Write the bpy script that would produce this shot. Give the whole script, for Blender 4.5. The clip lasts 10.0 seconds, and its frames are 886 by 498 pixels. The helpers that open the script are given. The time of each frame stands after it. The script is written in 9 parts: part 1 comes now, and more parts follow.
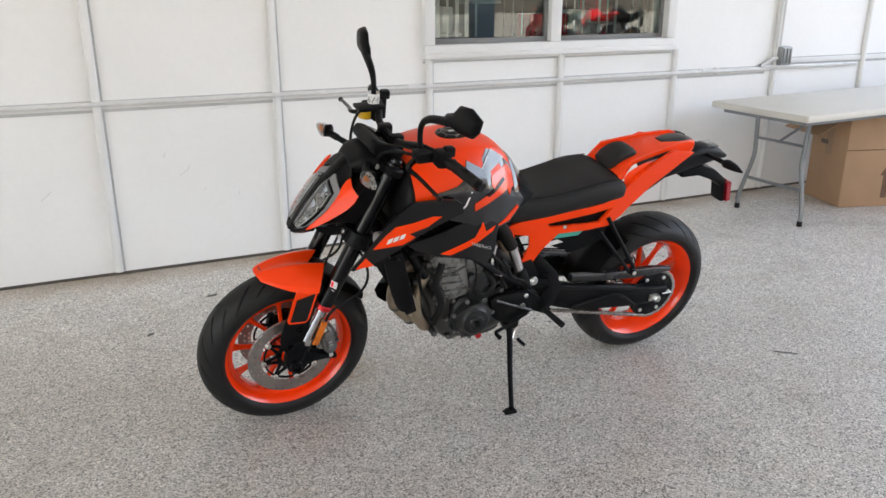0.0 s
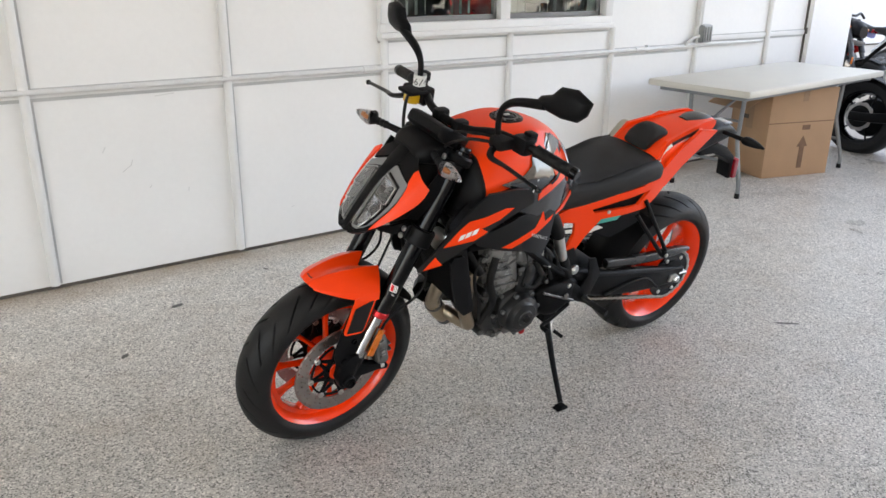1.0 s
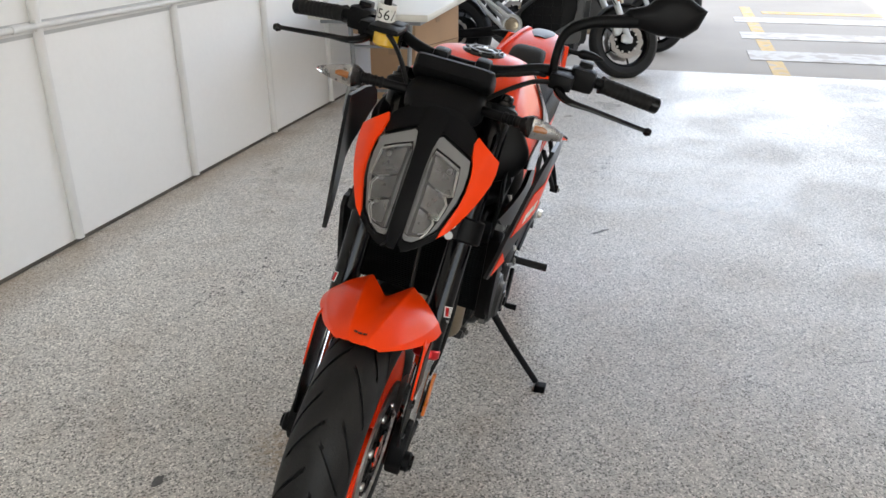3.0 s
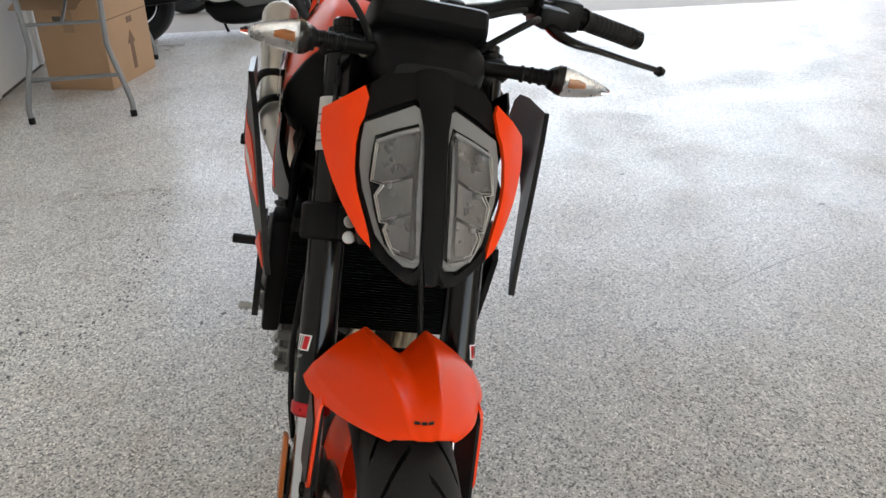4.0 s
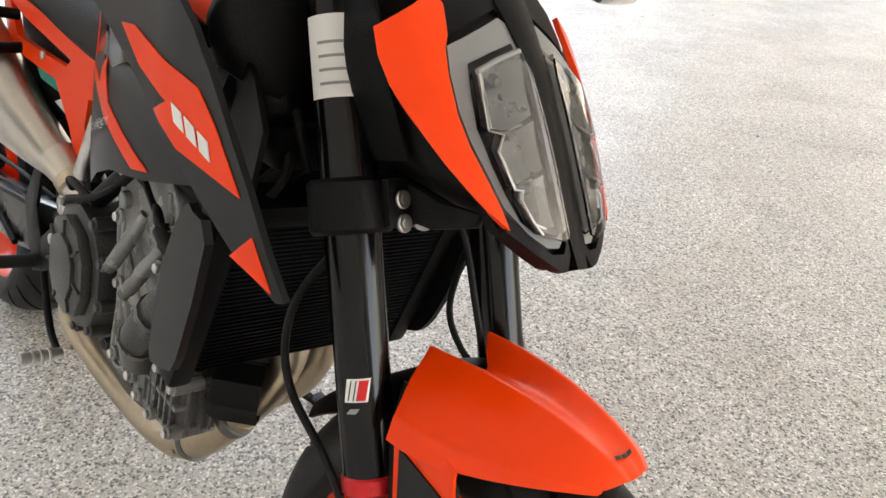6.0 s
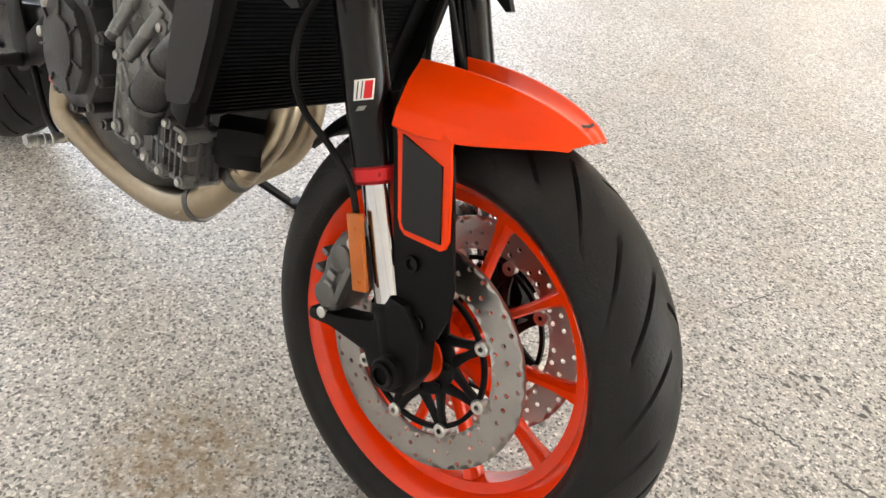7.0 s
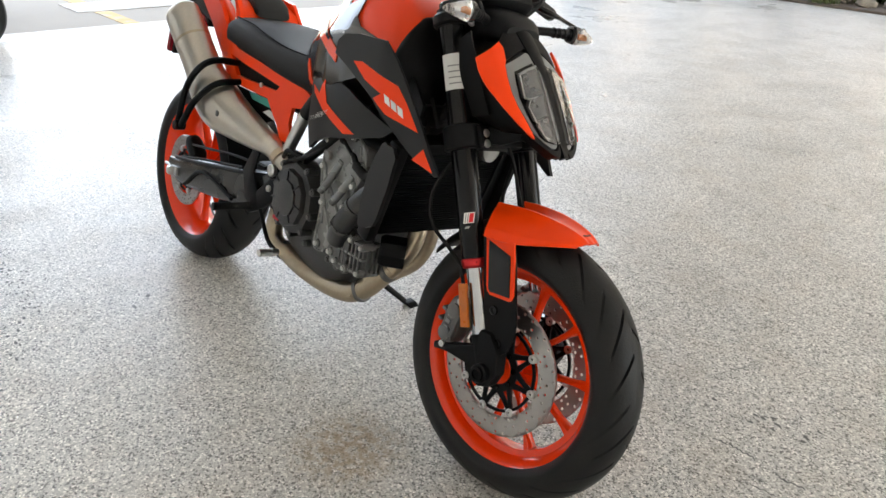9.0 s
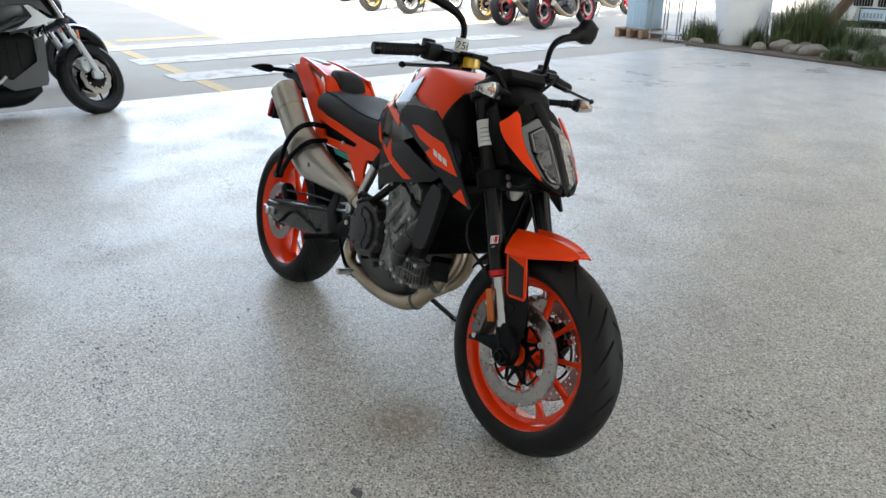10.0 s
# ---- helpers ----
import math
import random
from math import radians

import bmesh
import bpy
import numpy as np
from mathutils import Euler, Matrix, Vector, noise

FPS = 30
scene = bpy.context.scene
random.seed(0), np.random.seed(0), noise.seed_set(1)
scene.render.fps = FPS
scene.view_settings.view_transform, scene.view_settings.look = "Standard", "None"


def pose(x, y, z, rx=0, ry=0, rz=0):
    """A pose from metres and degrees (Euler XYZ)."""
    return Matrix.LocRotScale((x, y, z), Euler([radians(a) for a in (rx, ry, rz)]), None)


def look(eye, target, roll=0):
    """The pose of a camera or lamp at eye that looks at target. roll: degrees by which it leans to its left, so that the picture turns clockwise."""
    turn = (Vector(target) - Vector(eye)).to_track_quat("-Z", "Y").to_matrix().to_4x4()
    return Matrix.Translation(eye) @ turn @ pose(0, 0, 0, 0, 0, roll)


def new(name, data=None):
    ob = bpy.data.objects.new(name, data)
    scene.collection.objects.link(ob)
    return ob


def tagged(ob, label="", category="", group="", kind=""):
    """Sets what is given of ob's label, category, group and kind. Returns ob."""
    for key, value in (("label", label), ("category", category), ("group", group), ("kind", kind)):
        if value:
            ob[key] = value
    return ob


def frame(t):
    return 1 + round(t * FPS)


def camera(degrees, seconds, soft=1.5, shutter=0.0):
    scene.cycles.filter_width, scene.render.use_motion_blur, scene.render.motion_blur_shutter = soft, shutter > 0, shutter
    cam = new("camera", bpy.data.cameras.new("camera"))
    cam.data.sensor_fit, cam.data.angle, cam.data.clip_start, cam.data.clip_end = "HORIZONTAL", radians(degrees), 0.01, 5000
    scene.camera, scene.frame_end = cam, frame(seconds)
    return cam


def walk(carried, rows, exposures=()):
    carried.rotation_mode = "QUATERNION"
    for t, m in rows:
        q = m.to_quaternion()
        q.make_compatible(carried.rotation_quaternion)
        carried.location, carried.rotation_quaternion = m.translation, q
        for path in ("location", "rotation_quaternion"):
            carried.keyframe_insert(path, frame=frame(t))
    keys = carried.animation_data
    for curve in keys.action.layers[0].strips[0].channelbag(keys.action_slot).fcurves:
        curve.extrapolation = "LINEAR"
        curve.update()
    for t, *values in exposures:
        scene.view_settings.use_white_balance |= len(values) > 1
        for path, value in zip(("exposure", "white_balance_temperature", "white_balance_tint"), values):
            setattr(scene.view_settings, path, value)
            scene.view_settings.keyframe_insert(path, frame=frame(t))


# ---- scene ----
cam = camera(59.0, 10.0)
PATH = [
    (0, (0.005, 0.208, 1.466), (0.782, 1.937, 0.826), -0.0),
    (0.5, (-0.208, 0.466, 1.442), (0.72, 2.108, 0.776), 0.1),
    (1, (-0.464, 0.712, 1.435), (0.635, 2.238, 0.754), 0.7),
    (1.5, (-0.667, 0.981, 1.424), (0.596, 2.366, 0.727), 0.4),
    (2, (-0.755, 1.35, 1.41), (0.691, 2.525, 0.683), 0.5),
    (2.5, (-0.814, 1.734, 1.379), (0.821, 2.606, 0.629), 0.5),
    (3, (-0.717, 2.115, 1.308), (1.045, 2.625, 0.51), -0.3),
    (3.2, (-0.644, 2.249, 1.301), (1.144, 2.597, 0.477), -0.5),
    (4.3, (-0.164, 2.813, 1.163), (1.549, 2.297, 0.269), -0.8),
    (4.5, (-0.069, 2.865, 1.145), (1.594, 2.209, 0.248), -0.2),
    (5, (0.112, 2.987, 1.123), (1.564, 1.964, 0.202), 1.3),
    (5.2, (0.157, 3.01, 1.114), (1.562, 1.916, 0.203), 1.6),
    (6.3, (0.175, 3.123, 1.044), (1.406, 1.894, 0.057), 5.6),
    (6.6, (0.106, 3.18, 1.004), (1.275, 1.953, -0.057), 5.6),
    (7, (0.045, 3.27, 0.973), (1.105, 2.046, -0.2), 5.4),
    (7.5, (0.053, 3.347, 0.949), (1.022, 2.082, -0.26), 5.4),
    (8, (0.045, 3.415, 0.976), (1.002, 2.092, -0.177), 6.4),
    (8.5, (-0.106, 3.596, 1.097), (1.005, 2.289, 0.069), 5.3),
    (9, (-0.438, 3.787, 1.25), (0.898, 2.575, 0.386), 2.3),
    (9.5, (-0.765, 3.994, 1.337), (0.679, 2.846, 0.563), 0.5),
    (10, (-0.923, 4.085, 1.382), (0.569, 2.972, 0.651), 0.9),
]
walk(cam, [(t, look(eye, aim, roll)) for t, eye, aim, roll in PATH],
     exposures=[(0.0, 3.08, 6600, 12), (2.5, 2.96, 6800, 11), (3.1, 2.88, 6800, 11), (4.5, 3.10, 6900, 10), (5.0, 3.32, 6900, 10), (6.5, 3.72, 7200, 12), (7.5, 3.82, 7300, 12), (8.5, 3.70, 7200, 12), (9.0, 3.30, 6900, 9), (9.5, 2.86, 6500, 7), (10.0, 2.79, 6350, 6)])

# ---- light: open sky past the canopy, sun high behind the building ----
SUN_ELEVATION, SUN_AZIMUTH = 32.0, 129.0     # azimuth: where the sun stands, degrees from +x towards +y
world = bpy.data.worlds.new("sky")
scene.world = world
world.use_nodes = True
wn = world.node_tree.nodes
wl = world.node_tree.links
sky = wn.new("ShaderNodeTexSky")
sky.sky_type = "NISHITA"
sky.sun_disc = False
sky.sun_elevation = radians(SUN_ELEVATION)
sky.sun_rotation = radians(90.0 - SUN_AZIMUTH)
sky.dust_density = 0.8
sky.air_density = 1.0
haze = wn.new("ShaderNodeHueSaturation")      # a pale, slightly hazy sky
haze.inputs["Saturation"].default_value = 0.55
wl.new(sky.outputs[0], haze.inputs["Color"])
wl.new(haze.outputs[0], wn["Background"].inputs[0])
wn["Background"].inputs[1].default_value = 0.15
sun_data = bpy.data.lights.new("sun", "SUN")
sun_data.energy = 5.0
sun_data.angle = radians(0.5)
sun_data.color = (1.0, 0.95, 0.88)
sun = new("sun", sun_data)
sun_way = Vector((math.cos(radians(SUN_AZIMUTH)) * math.cos(radians(SUN_ELEVATION)),
                  math.sin(radians(SUN_AZIMUTH)) * math.cos(radians(SUN_ELEVATION)),
                  math.sin(radians(SUN_ELEVATION))))
sun.matrix_world = look(sun_way * 30, (0, 0, 0))


# ---- materials ----
def node_tree(name):
    m = bpy.data.materials.new(name)
    m.use_nodes = True
    n, l = m.node_tree.nodes, m.node_tree.links
    return m, n, l, n["Principled BSDF"]


def surface(name, base, rough=0.5, metal=0.0, vary=0.15, scale=6.0, grain=120.0, bump=0.0, coat=0.0,
            spec=0.5, second=None, amount=0.0, rough_vary=0.1):
    """A painted, cast or moulded surface: tone varied at two scales, fine relief, uneven gloss."""
    m, n, l, p = node_tree(name)
    co = n.new("ShaderNodeTexCoord")
    big = n.new("ShaderNodeTexNoise")
    big.inputs["Scale"].default_value, big.inputs["Detail"].default_value = scale, 6
    fine = n.new("ShaderNodeTexNoise")
    fine.inputs["Scale"].default_value, fine.inputs["Detail"].default_value = grain, 3
    l.new(co.outputs["Object"], big.inputs["Vector"])
    l.new(co.outputs["Object"], fine.inputs["Vector"])
    add = n.new("ShaderNodeMath")
    add.operation = "MULTIPLY_ADD"
    l.new(fine.outputs["Fac"], add.inputs[0])
    add.inputs[1].default_value = 0.4
    l.new(big.outputs["Fac"], add.inputs[2])
    ramp = n.new("ShaderNodeMapRange")
    ramp.inputs["From Min"].default_value, ramp.inputs["From Max"].default_value = 0.4, 1.0
    ramp.inputs["To Min"].default_value, ramp.inputs["To Max"].default_value = 1.0 - vary, 1.0 + vary
    l.new(add.outputs[0], ramp.inputs["Value"])
    mul = n.new("ShaderNodeVectorMath")
    mul.operation = "SCALE"
    mul.inputs[0].default_value = base
    l.new(ramp.outputs[0], mul.inputs["Scale"])
    colour = mul.outputs[0]
    if second:
        mix = n.new("ShaderNodeMix")
        mix.data_type = "RGBA"
        edge = n.new("ShaderNodeMapRange")
        edge.inputs["From Min"].default_value, edge.inputs["From Max"].default_value = 0.62 - amount, 0.72 - amount
        l.new(big.outputs["Fac"], edge.inputs["Value"])
        l.new(edge.outputs[0], mix.inputs["Factor"])
        l.new(colour, mix.inputs["A"])
        mix.inputs["B"].default_value = (*second, 1)
        colour = mix.outputs["Result"]
    l.new(colour, p.inputs["Base Color"])
    rr = n.new("ShaderNodeMapRange")
    rr.inputs["To Min"].default_value, rr.inputs["To Max"].default_value = max(rough - rough_vary, 0.02), min(rough + rough_vary, 1)
    l.new(big.outputs["Fac"], rr.inputs["Value"])
    l.new(rr.outputs[0], p.inputs["Roughness"])
    p.inputs["Metallic"].default_value = metal
    p.inputs["Coat Weight"].default_value = coat
    p.inputs["Coat Roughness"].default_value = 0.08
    p.inputs["Specular IOR Level"].default_value = spec
    if bump:
        b = n.new("ShaderNodeBump")
        b.inputs["Strength"].default_value, b.inputs["Distance"].default_value = bump, 0.002
        l.new(fine.outputs["Fac"], b.inputs["Height"])
        l.new(b.outputs[0], p.inputs["Normal"])
    return m


def glass(name, tint=(1, 1, 1), rough=0.02, ior=1.45):
    m, n, l, p = node_tree(name)
    p.inputs["Base Color"].default_value = (*tint, 1)
    p.inputs["Transmission Weight"].default_value = 1.0
    p.inputs["Roughness"].default_value = rough
    p.inputs["IOR"].default_value = ior
    return m


def concrete_floor():
    """Polished concrete: salt-and-pepper aggregate, grey cement, cloudy stains, worn gloss."""
    m, n, l, p = node_tree("polished concrete")
    co = n.new("ShaderNodeTexCoord")
    v = n.new("ShaderNodeTexVoronoi")
    v.inputs["Scale"].default_value = 215.0
    l.new(co.outputs["Object"], v.inputs["Vector"])
    grey = n.new("ShaderNodeSeparateColor")
    l.new(v.outputs["Color"], grey.inputs[0])
    ramp = n.new("ShaderNodeValToRGB")
    e = ramp.color_ramp.elements
    e[0].position, e[0].color = 0.0, (0.105, 0.101, 0.094, 1)
    e[1].position, e[1].color = 1.0, (0.680, 0.653, 0.607, 1)
    for pos, c in ((0.15, (0.185, 0.178, 0.165, 1)), (0.25, (0.352, 0.338, 0.314, 1)), (0.76, (0.45, 0.432, 0.401, 1)), (0.88, (0.572, 0.55, 0.51, 1))):
        x = e.new(pos)
        x.color = c
    l.new(grey.outputs[0], ramp.inputs[0])
    clouds = n.new("ShaderNodeTexNoise")
    clouds.inputs["Scale"].default_value, clouds.inputs["Detail"].default_value = 0.9, 8
    clouds.inputs["Roughness"].default_value = 0.6
    l.new(co.outputs["Object"], clouds.inputs["Vector"])
    fine = n.new("ShaderNodeTexNoise")
    fine.inputs["Scale"].default_value, fine.inputs["Detail"].default_value = 45.0, 5
    l.new(co.outputs["Object"], fine.inputs["Vector"])
    add = n.new("ShaderNodeMath")
    add.operation = "MULTIPLY_ADD"
    l.new(fine.outputs["Fac"], add.inputs[0])
    add.inputs[1].default_value = 0.5
    l.new(clouds.outputs["Fac"], add.inputs[2])
    rng = n.new("ShaderNodeMapRange")
    rng.inputs["From Min"].default_value, rng.inputs["From Max"].default_value = 0.5, 1.0
    rng.inputs["To Min"].default_value, rng.inputs["To Max"].default_value = 1.06, 1.36
    l.new(add.outputs[0], rng.inputs["Value"])
    # ragged worn patches and scuffs with edges of their own
    warp = n.new("ShaderNodeTexNoise")
    warp.inputs["Scale"].default_value, warp.inputs["Detail"].default_value = 2.1, 10
    warp.inputs["Roughness"].default_value, warp.inputs["Distortion"].default_value = 0.62, 0.25
    l.new(co.outputs["Object"], warp.inputs["Vector"])
    worn = n.new("ShaderNodeMapRange")
    worn.inputs["From Min"].default_value, worn.inputs["From Max"].default_value = 0.45, 0.64
    worn.inputs["To Min"].default_value, worn.inputs["To Max"].default_value = 1.02, 0.93
    l.new(warp.outputs["Fac"], worn.inputs["Value"])
    wear = n.new("ShaderNodeMath")
    wear.operation = "MULTIPLY"
    l.new(rng.outputs[0], wear.inputs[0])
    l.new(worn.outputs[0], wear.inputs[1])
    mul = n.new("ShaderNodeVectorMath")
    mul.operation = "SCALE"
    l.new(ramp.outputs[0], mul.inputs[0])
    # light painted into the floor towards the wall, ragged-edged like the pale film there
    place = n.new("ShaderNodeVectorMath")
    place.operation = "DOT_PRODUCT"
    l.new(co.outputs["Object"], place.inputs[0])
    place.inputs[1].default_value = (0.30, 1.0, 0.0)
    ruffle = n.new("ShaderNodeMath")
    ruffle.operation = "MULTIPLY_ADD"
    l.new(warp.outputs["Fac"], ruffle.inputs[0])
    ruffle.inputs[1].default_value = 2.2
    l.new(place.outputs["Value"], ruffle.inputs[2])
    wall_light = n.new("ShaderNodeMapRange")
    wall_light.inputs["From Min"].default_value, wall_light.inputs["From Max"].default_value = 3.9, 5.4
    wall_light.inputs["To Min"].default_value, wall_light.inputs["To Max"].default_value = 0.97, 1.34
    l.new(ruffle.outputs[0], wall_light.inputs["Value"])
    brightened = n.new("ShaderNodeMath")
    brightened.operation = "MULTIPLY"
    l.new(wear.outputs[0], brightened.inputs[0])
    l.new(wall_light.outputs[0], brightened.inputs[1])
    l.new(brightened.outputs[0], mul.inputs["Scale"])
    # smaller grains between the chips
    grit = n.new("ShaderNodeTexVoronoi")
    grit.inputs["Scale"].default_value = 430.0
    l.new(co.outputs["Object"], grit.inputs["Vector"])
    shade = n.new("ShaderNodeSeparateColor")
    l.new(grit.outputs["Color"], shade.inputs[0])
    tones = n.new("ShaderNodeValToRGB")
    tones.color_ramp.interpolation = "CONSTANT"
    g = tones.color_ramp.elements
    g[0].position, g[0].color = 0.0, (0.77, 0.77, 0.77, 1)
    g[1].position, g[1].color = 0.17, (1.0, 1.0, 1.0, 1)
    bright = g.new(0.84)
    bright.color = (1.22, 1.215, 1.21, 1)
    l.new(shade.outputs[1], tones.inputs[0])
    grain = n.new("ShaderNodeVectorMath")
    grain.operation = "MULTIPLY"
    l.new(mul.outputs[0], grain.inputs[0])
    l.new(tones.outputs[0], grain.inputs[1])
    # tan dirt swept up along the foot of the wall, and faint rusty patches
    xyz = n.new("ShaderNodeSeparateXYZ")
    l.new(co.outputs["Object"], xyz.inputs[0])
    near = n.new("ShaderNodeMapRange")
    near.inputs["From Min"].default_value, near.inputs["From Max"].default_value = 4.20, 4.42
    near.inputs["To Max"].default_value = 1.15
    l.new(xyz.outputs["Y"], near.inputs["Value"])
    ragged = n.new("ShaderNodeTexNoise")
    ragged.inputs["Scale"].default_value, ragged.inputs["Detail"].default_value = 5.0, 6
    l.new(co.outputs["Object"], ragged.inputs["Vector"])
    dirt = n.new("ShaderNodeMath")
    dirt.operation = "MULTIPLY"
    l.new(near.outputs[0], dirt.inputs[0])
    l.new(ragged.outputs["Fac"], dirt.inputs[1])
    rust = n.new("ShaderNodeMapRange")
    rust.inputs["From Min"].default_value, rust.inputs["From Max"].default_value = 0.48, 0.74
    rust.inputs["To Max"].default_value = 0.20
    l.new(ragged.outputs["Fac"], rust.inputs["Value"])
    spot = n.new("ShaderNodeVectorMath")
    spot.operation = "DISTANCE"
    l.new(co.outputs["Object"], spot.inputs[0])
    spot.inputs[1].default_value = (0.80, 2.95, 0.0)
    round_ = n.new("ShaderNodeMapRange")
    round_.inputs["From Min"].default_value, round_.inputs["From Max"].default_value = 0.17, 0.07
    l.new(spot.outputs["Value"], round_.inputs["Value"])
    mottle = n.new("ShaderNodeMapRange")
    mottle.inputs["From Min"].default_value, mottle.inputs["From Max"].default_value = 0.36, 0.58
    mottle.inputs["To Max"].default_value = 0.72
    l.new(fine.outputs["Fac"], mottle.inputs["Value"])
    stain = n.new("ShaderNodeMath")
    stain.operation = "MULTIPLY"
    l.new(round_.outputs[0], stain.inputs[0])
    l.new(mottle.outputs[0], stain.inputs[1])
    wide = n.new("ShaderNodeMath")
    wide.operation = "MAXIMUM"
    l.new(rust.outputs[0], wide.inputs[0])
    l.new(stain.outputs[0], wide.inputs[1])
    total = n.new("ShaderNodeMath")
    total.operation = "MAXIMUM"
    l.new(dirt.outputs[0], total.inputs[0])
    l.new(wide.outputs[0], total.inputs[1])
    tan = n.new("ShaderNodeMix")
    tan.data_type = "RGBA"
    tan.inputs["B"].default_value = (0.32, 0.235, 0.145, 1)
    l.new(total.outputs[0], tan.inputs["Factor"])
    l.new(grain.outputs[0], tan.inputs["A"])
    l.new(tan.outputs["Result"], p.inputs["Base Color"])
    rr = n.new("ShaderNodeMapRange")
    rr.inputs["From Min"].default_value, rr.inputs["From Max"].default_value = 0.3, 0.7
    rr.inputs["To Min"].default_value, rr.inputs["To Max"].default_value = 0.24, 0.38
    l.new(clouds.outputs["Fac"], rr.inputs["Value"])
    dull = n.new("ShaderNodeMapRange")
    dull.inputs["From Min"].default_value, dull.inputs["From Max"].default_value = 0.93, 1.02
    dull.inputs["To Min"].default_value, dull.inputs["To Max"].default_value = 0.14, 0.0
    l.new(worn.outputs[0], dull.inputs["Value"])
    gloss = n.new("ShaderNodeMath")
    gloss.operation = "ADD"
    l.new(rr.outputs[0], gloss.inputs[0])
    l.new(dull.outputs[0], gloss.inputs[1])
    l.new(gloss.outputs[0], p.inputs["Roughness"])
    p.inputs["Specular IOR Level"].default_value = 0.30
    b = n.new("ShaderNodeBump")
    b.inputs["Strength"].default_value, b.inputs["Distance"].default_value = 0.06, 0.001
    l.new(fine.outputs["Fac"], b.inputs["Height"])
    l.new(b.outputs[0], p.inputs["Normal"])
    return m


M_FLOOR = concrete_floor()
M_WALL = surface("white painted sheet wall", (0.82, 0.82, 0.81), 0.55, vary=0.035, scale=1.3, grain=40, bump=0.15)
M_TRIM = surface("white painted seam strip", (0.72, 0.72, 0.71), 0.45, vary=0.05, scale=5)
M_CEIL = surface("white painted ceiling", (0.84, 0.835, 0.82), 0.7, vary=0.05, scale=2)
M_ASPHALT = surface("pale worn pavement", (0.37, 0.335, 0.285), 0.85, vary=0.14, scale=0.8, grain=180, bump=0.4)
M_SOIL = surface("dark garden soil", (0.10, 0.075, 0.055), 0.95, vary=0.3, scale=6, grain=60, bump=0.8)
M_ORANGE = surface("orange lacquer", (0.90, 0.052, 0.003), 0.30, vary=0.03, scale=3, coat=0.08, rough_vary=0.05, spec=0.22)
M_RIM = surface("bright orange wheel paint", (0.92, 0.046, 0.002), 0.25, vary=0.03, scale=8, coat=0.45, rough_vary=0.05, spec=0.35)
M_TYRE = surface("black tyre rubber", (0.0125, 0.0125, 0.0128), 0.50, vary=0.25, scale=25, grain=300, bump=0.3, spec=0.22)
M_BLACK = surface("black moulded plastic", (0.004, 0.004, 0.0045), 0.45, vary=0.2, scale=15, grain=400, bump=0.25, spec=0.13)
M_GLOSS = surface("gloss black paint", (0.003, 0.003, 0.0036), 0.16, vary=0.1, scale=10, coat=0.08, rough_vary=0.06, spec=0.2)
M_SATIN = surface("dark grey satin paint", (0.0065, 0.0069, 0.0077), 0.33, vary=0.1, scale=6, coat=0.0, rough_vary=0.07, spec=0.33)
M_GUARD = surface("satin grey-black cover", (0.012, 0.0123, 0.0127), 0.27, vary=0.15, scale=12, grain=300, rough_vary=0.08, spec=0.6)
M_SHROUD = surface("dark grey moulded plastic", (0.026, 0.0265, 0.0275), 0.40, vary=0.1, scale=9, grain=400, bump=0.2, spec=0.35)
M_CAST = surface("dark cast engine alloy", (0.036, 0.0365, 0.0365), 0.36, metal=0.2, vary=0.2, scale=14, grain=260, bump=0.5)
M_CASTLIGHT = surface("grey cast engine alloy", (0.105, 0.106, 0.105), 0.28, metal=0.3, vary=0.2, scale=16, grain=260, bump=0.5)
M_COVER = surface("pale cast engine cover", (0.21, 0.212, 0.207), 0.28, metal=0.3, vary=0.18, scale=18, grain=260, bump=0.4)
M_ALLOY = surface("bare machined alloy", (0.62, 0.62, 0.60), 0.32, metal=1.0, vary=0.1, scale=30, grain=200)
M_CASE = surface("black coated engine case", (0.013, 0.0133, 0.014), 0.38, metal=0.1, vary=0.25, scale=18, grain=260, bump=0.4, spec=0.4)
M_CORE = surface("black radiator core", (0.0035, 0.004, 0.0045), 0.6, vary=0.2, scale=20, spec=0.08)
M_CALIPER = surface("grey anodised caliper", (0.135, 0.134, 0.131), 0.45, metal=0.6, vary=0.12, scale=30, grain=220, bump=0.2)
M_CHROME = surface("hard chromed tube", (0.50, 0.50, 0.51), 0.07, metal=1.0, vary=0.04, scale=20, rough_vary=0.03)
M_DISC = surface("ground brake disc steel", (0.40, 0.385, 0.37), 0.34, metal=1.0, vary=0.1, scale=22, grain=350, bump=0.1)
M_STEEL = surface("heat-tinted stainless pipe", (0.44, 0.37, 0.275), 0.38, metal=1.0, vary=0.18, scale=7, grain=90, rough_vary=0.1)
M_MUFFLER = surface("brushed stainless muffler", (0.52, 0.48, 0.42), 0.36, metal=1.0, vary=0.12, scale=5, grain=160, rough_vary=0.1)
M_RED = surface("red anodised alloy", (0.55, 0.02, 0.025), 0.3, metal=0.6, vary=0.08, scale=30)
M_SEAT = surface("black textured seat cover", (0.012, 0.012, 0.0125), 0.6, vary=0.15, scale=12, grain=420, bump=0.7, spec=0.3)
M_RUBBER = surface("black rubber", (0.005, 0.005, 0.005), 0.65, vary=0.2, scale=30, grain=300, bump=0.5, spec=0.25)
M_WHITE = surface("white decal", (0.78, 0.78, 0.77), 0.4, vary=0.05, scale=20)
M_PAPER = surface("white paper label", (0.70, 0.70, 0.68), 0.7, vary=0.06, scale=20)
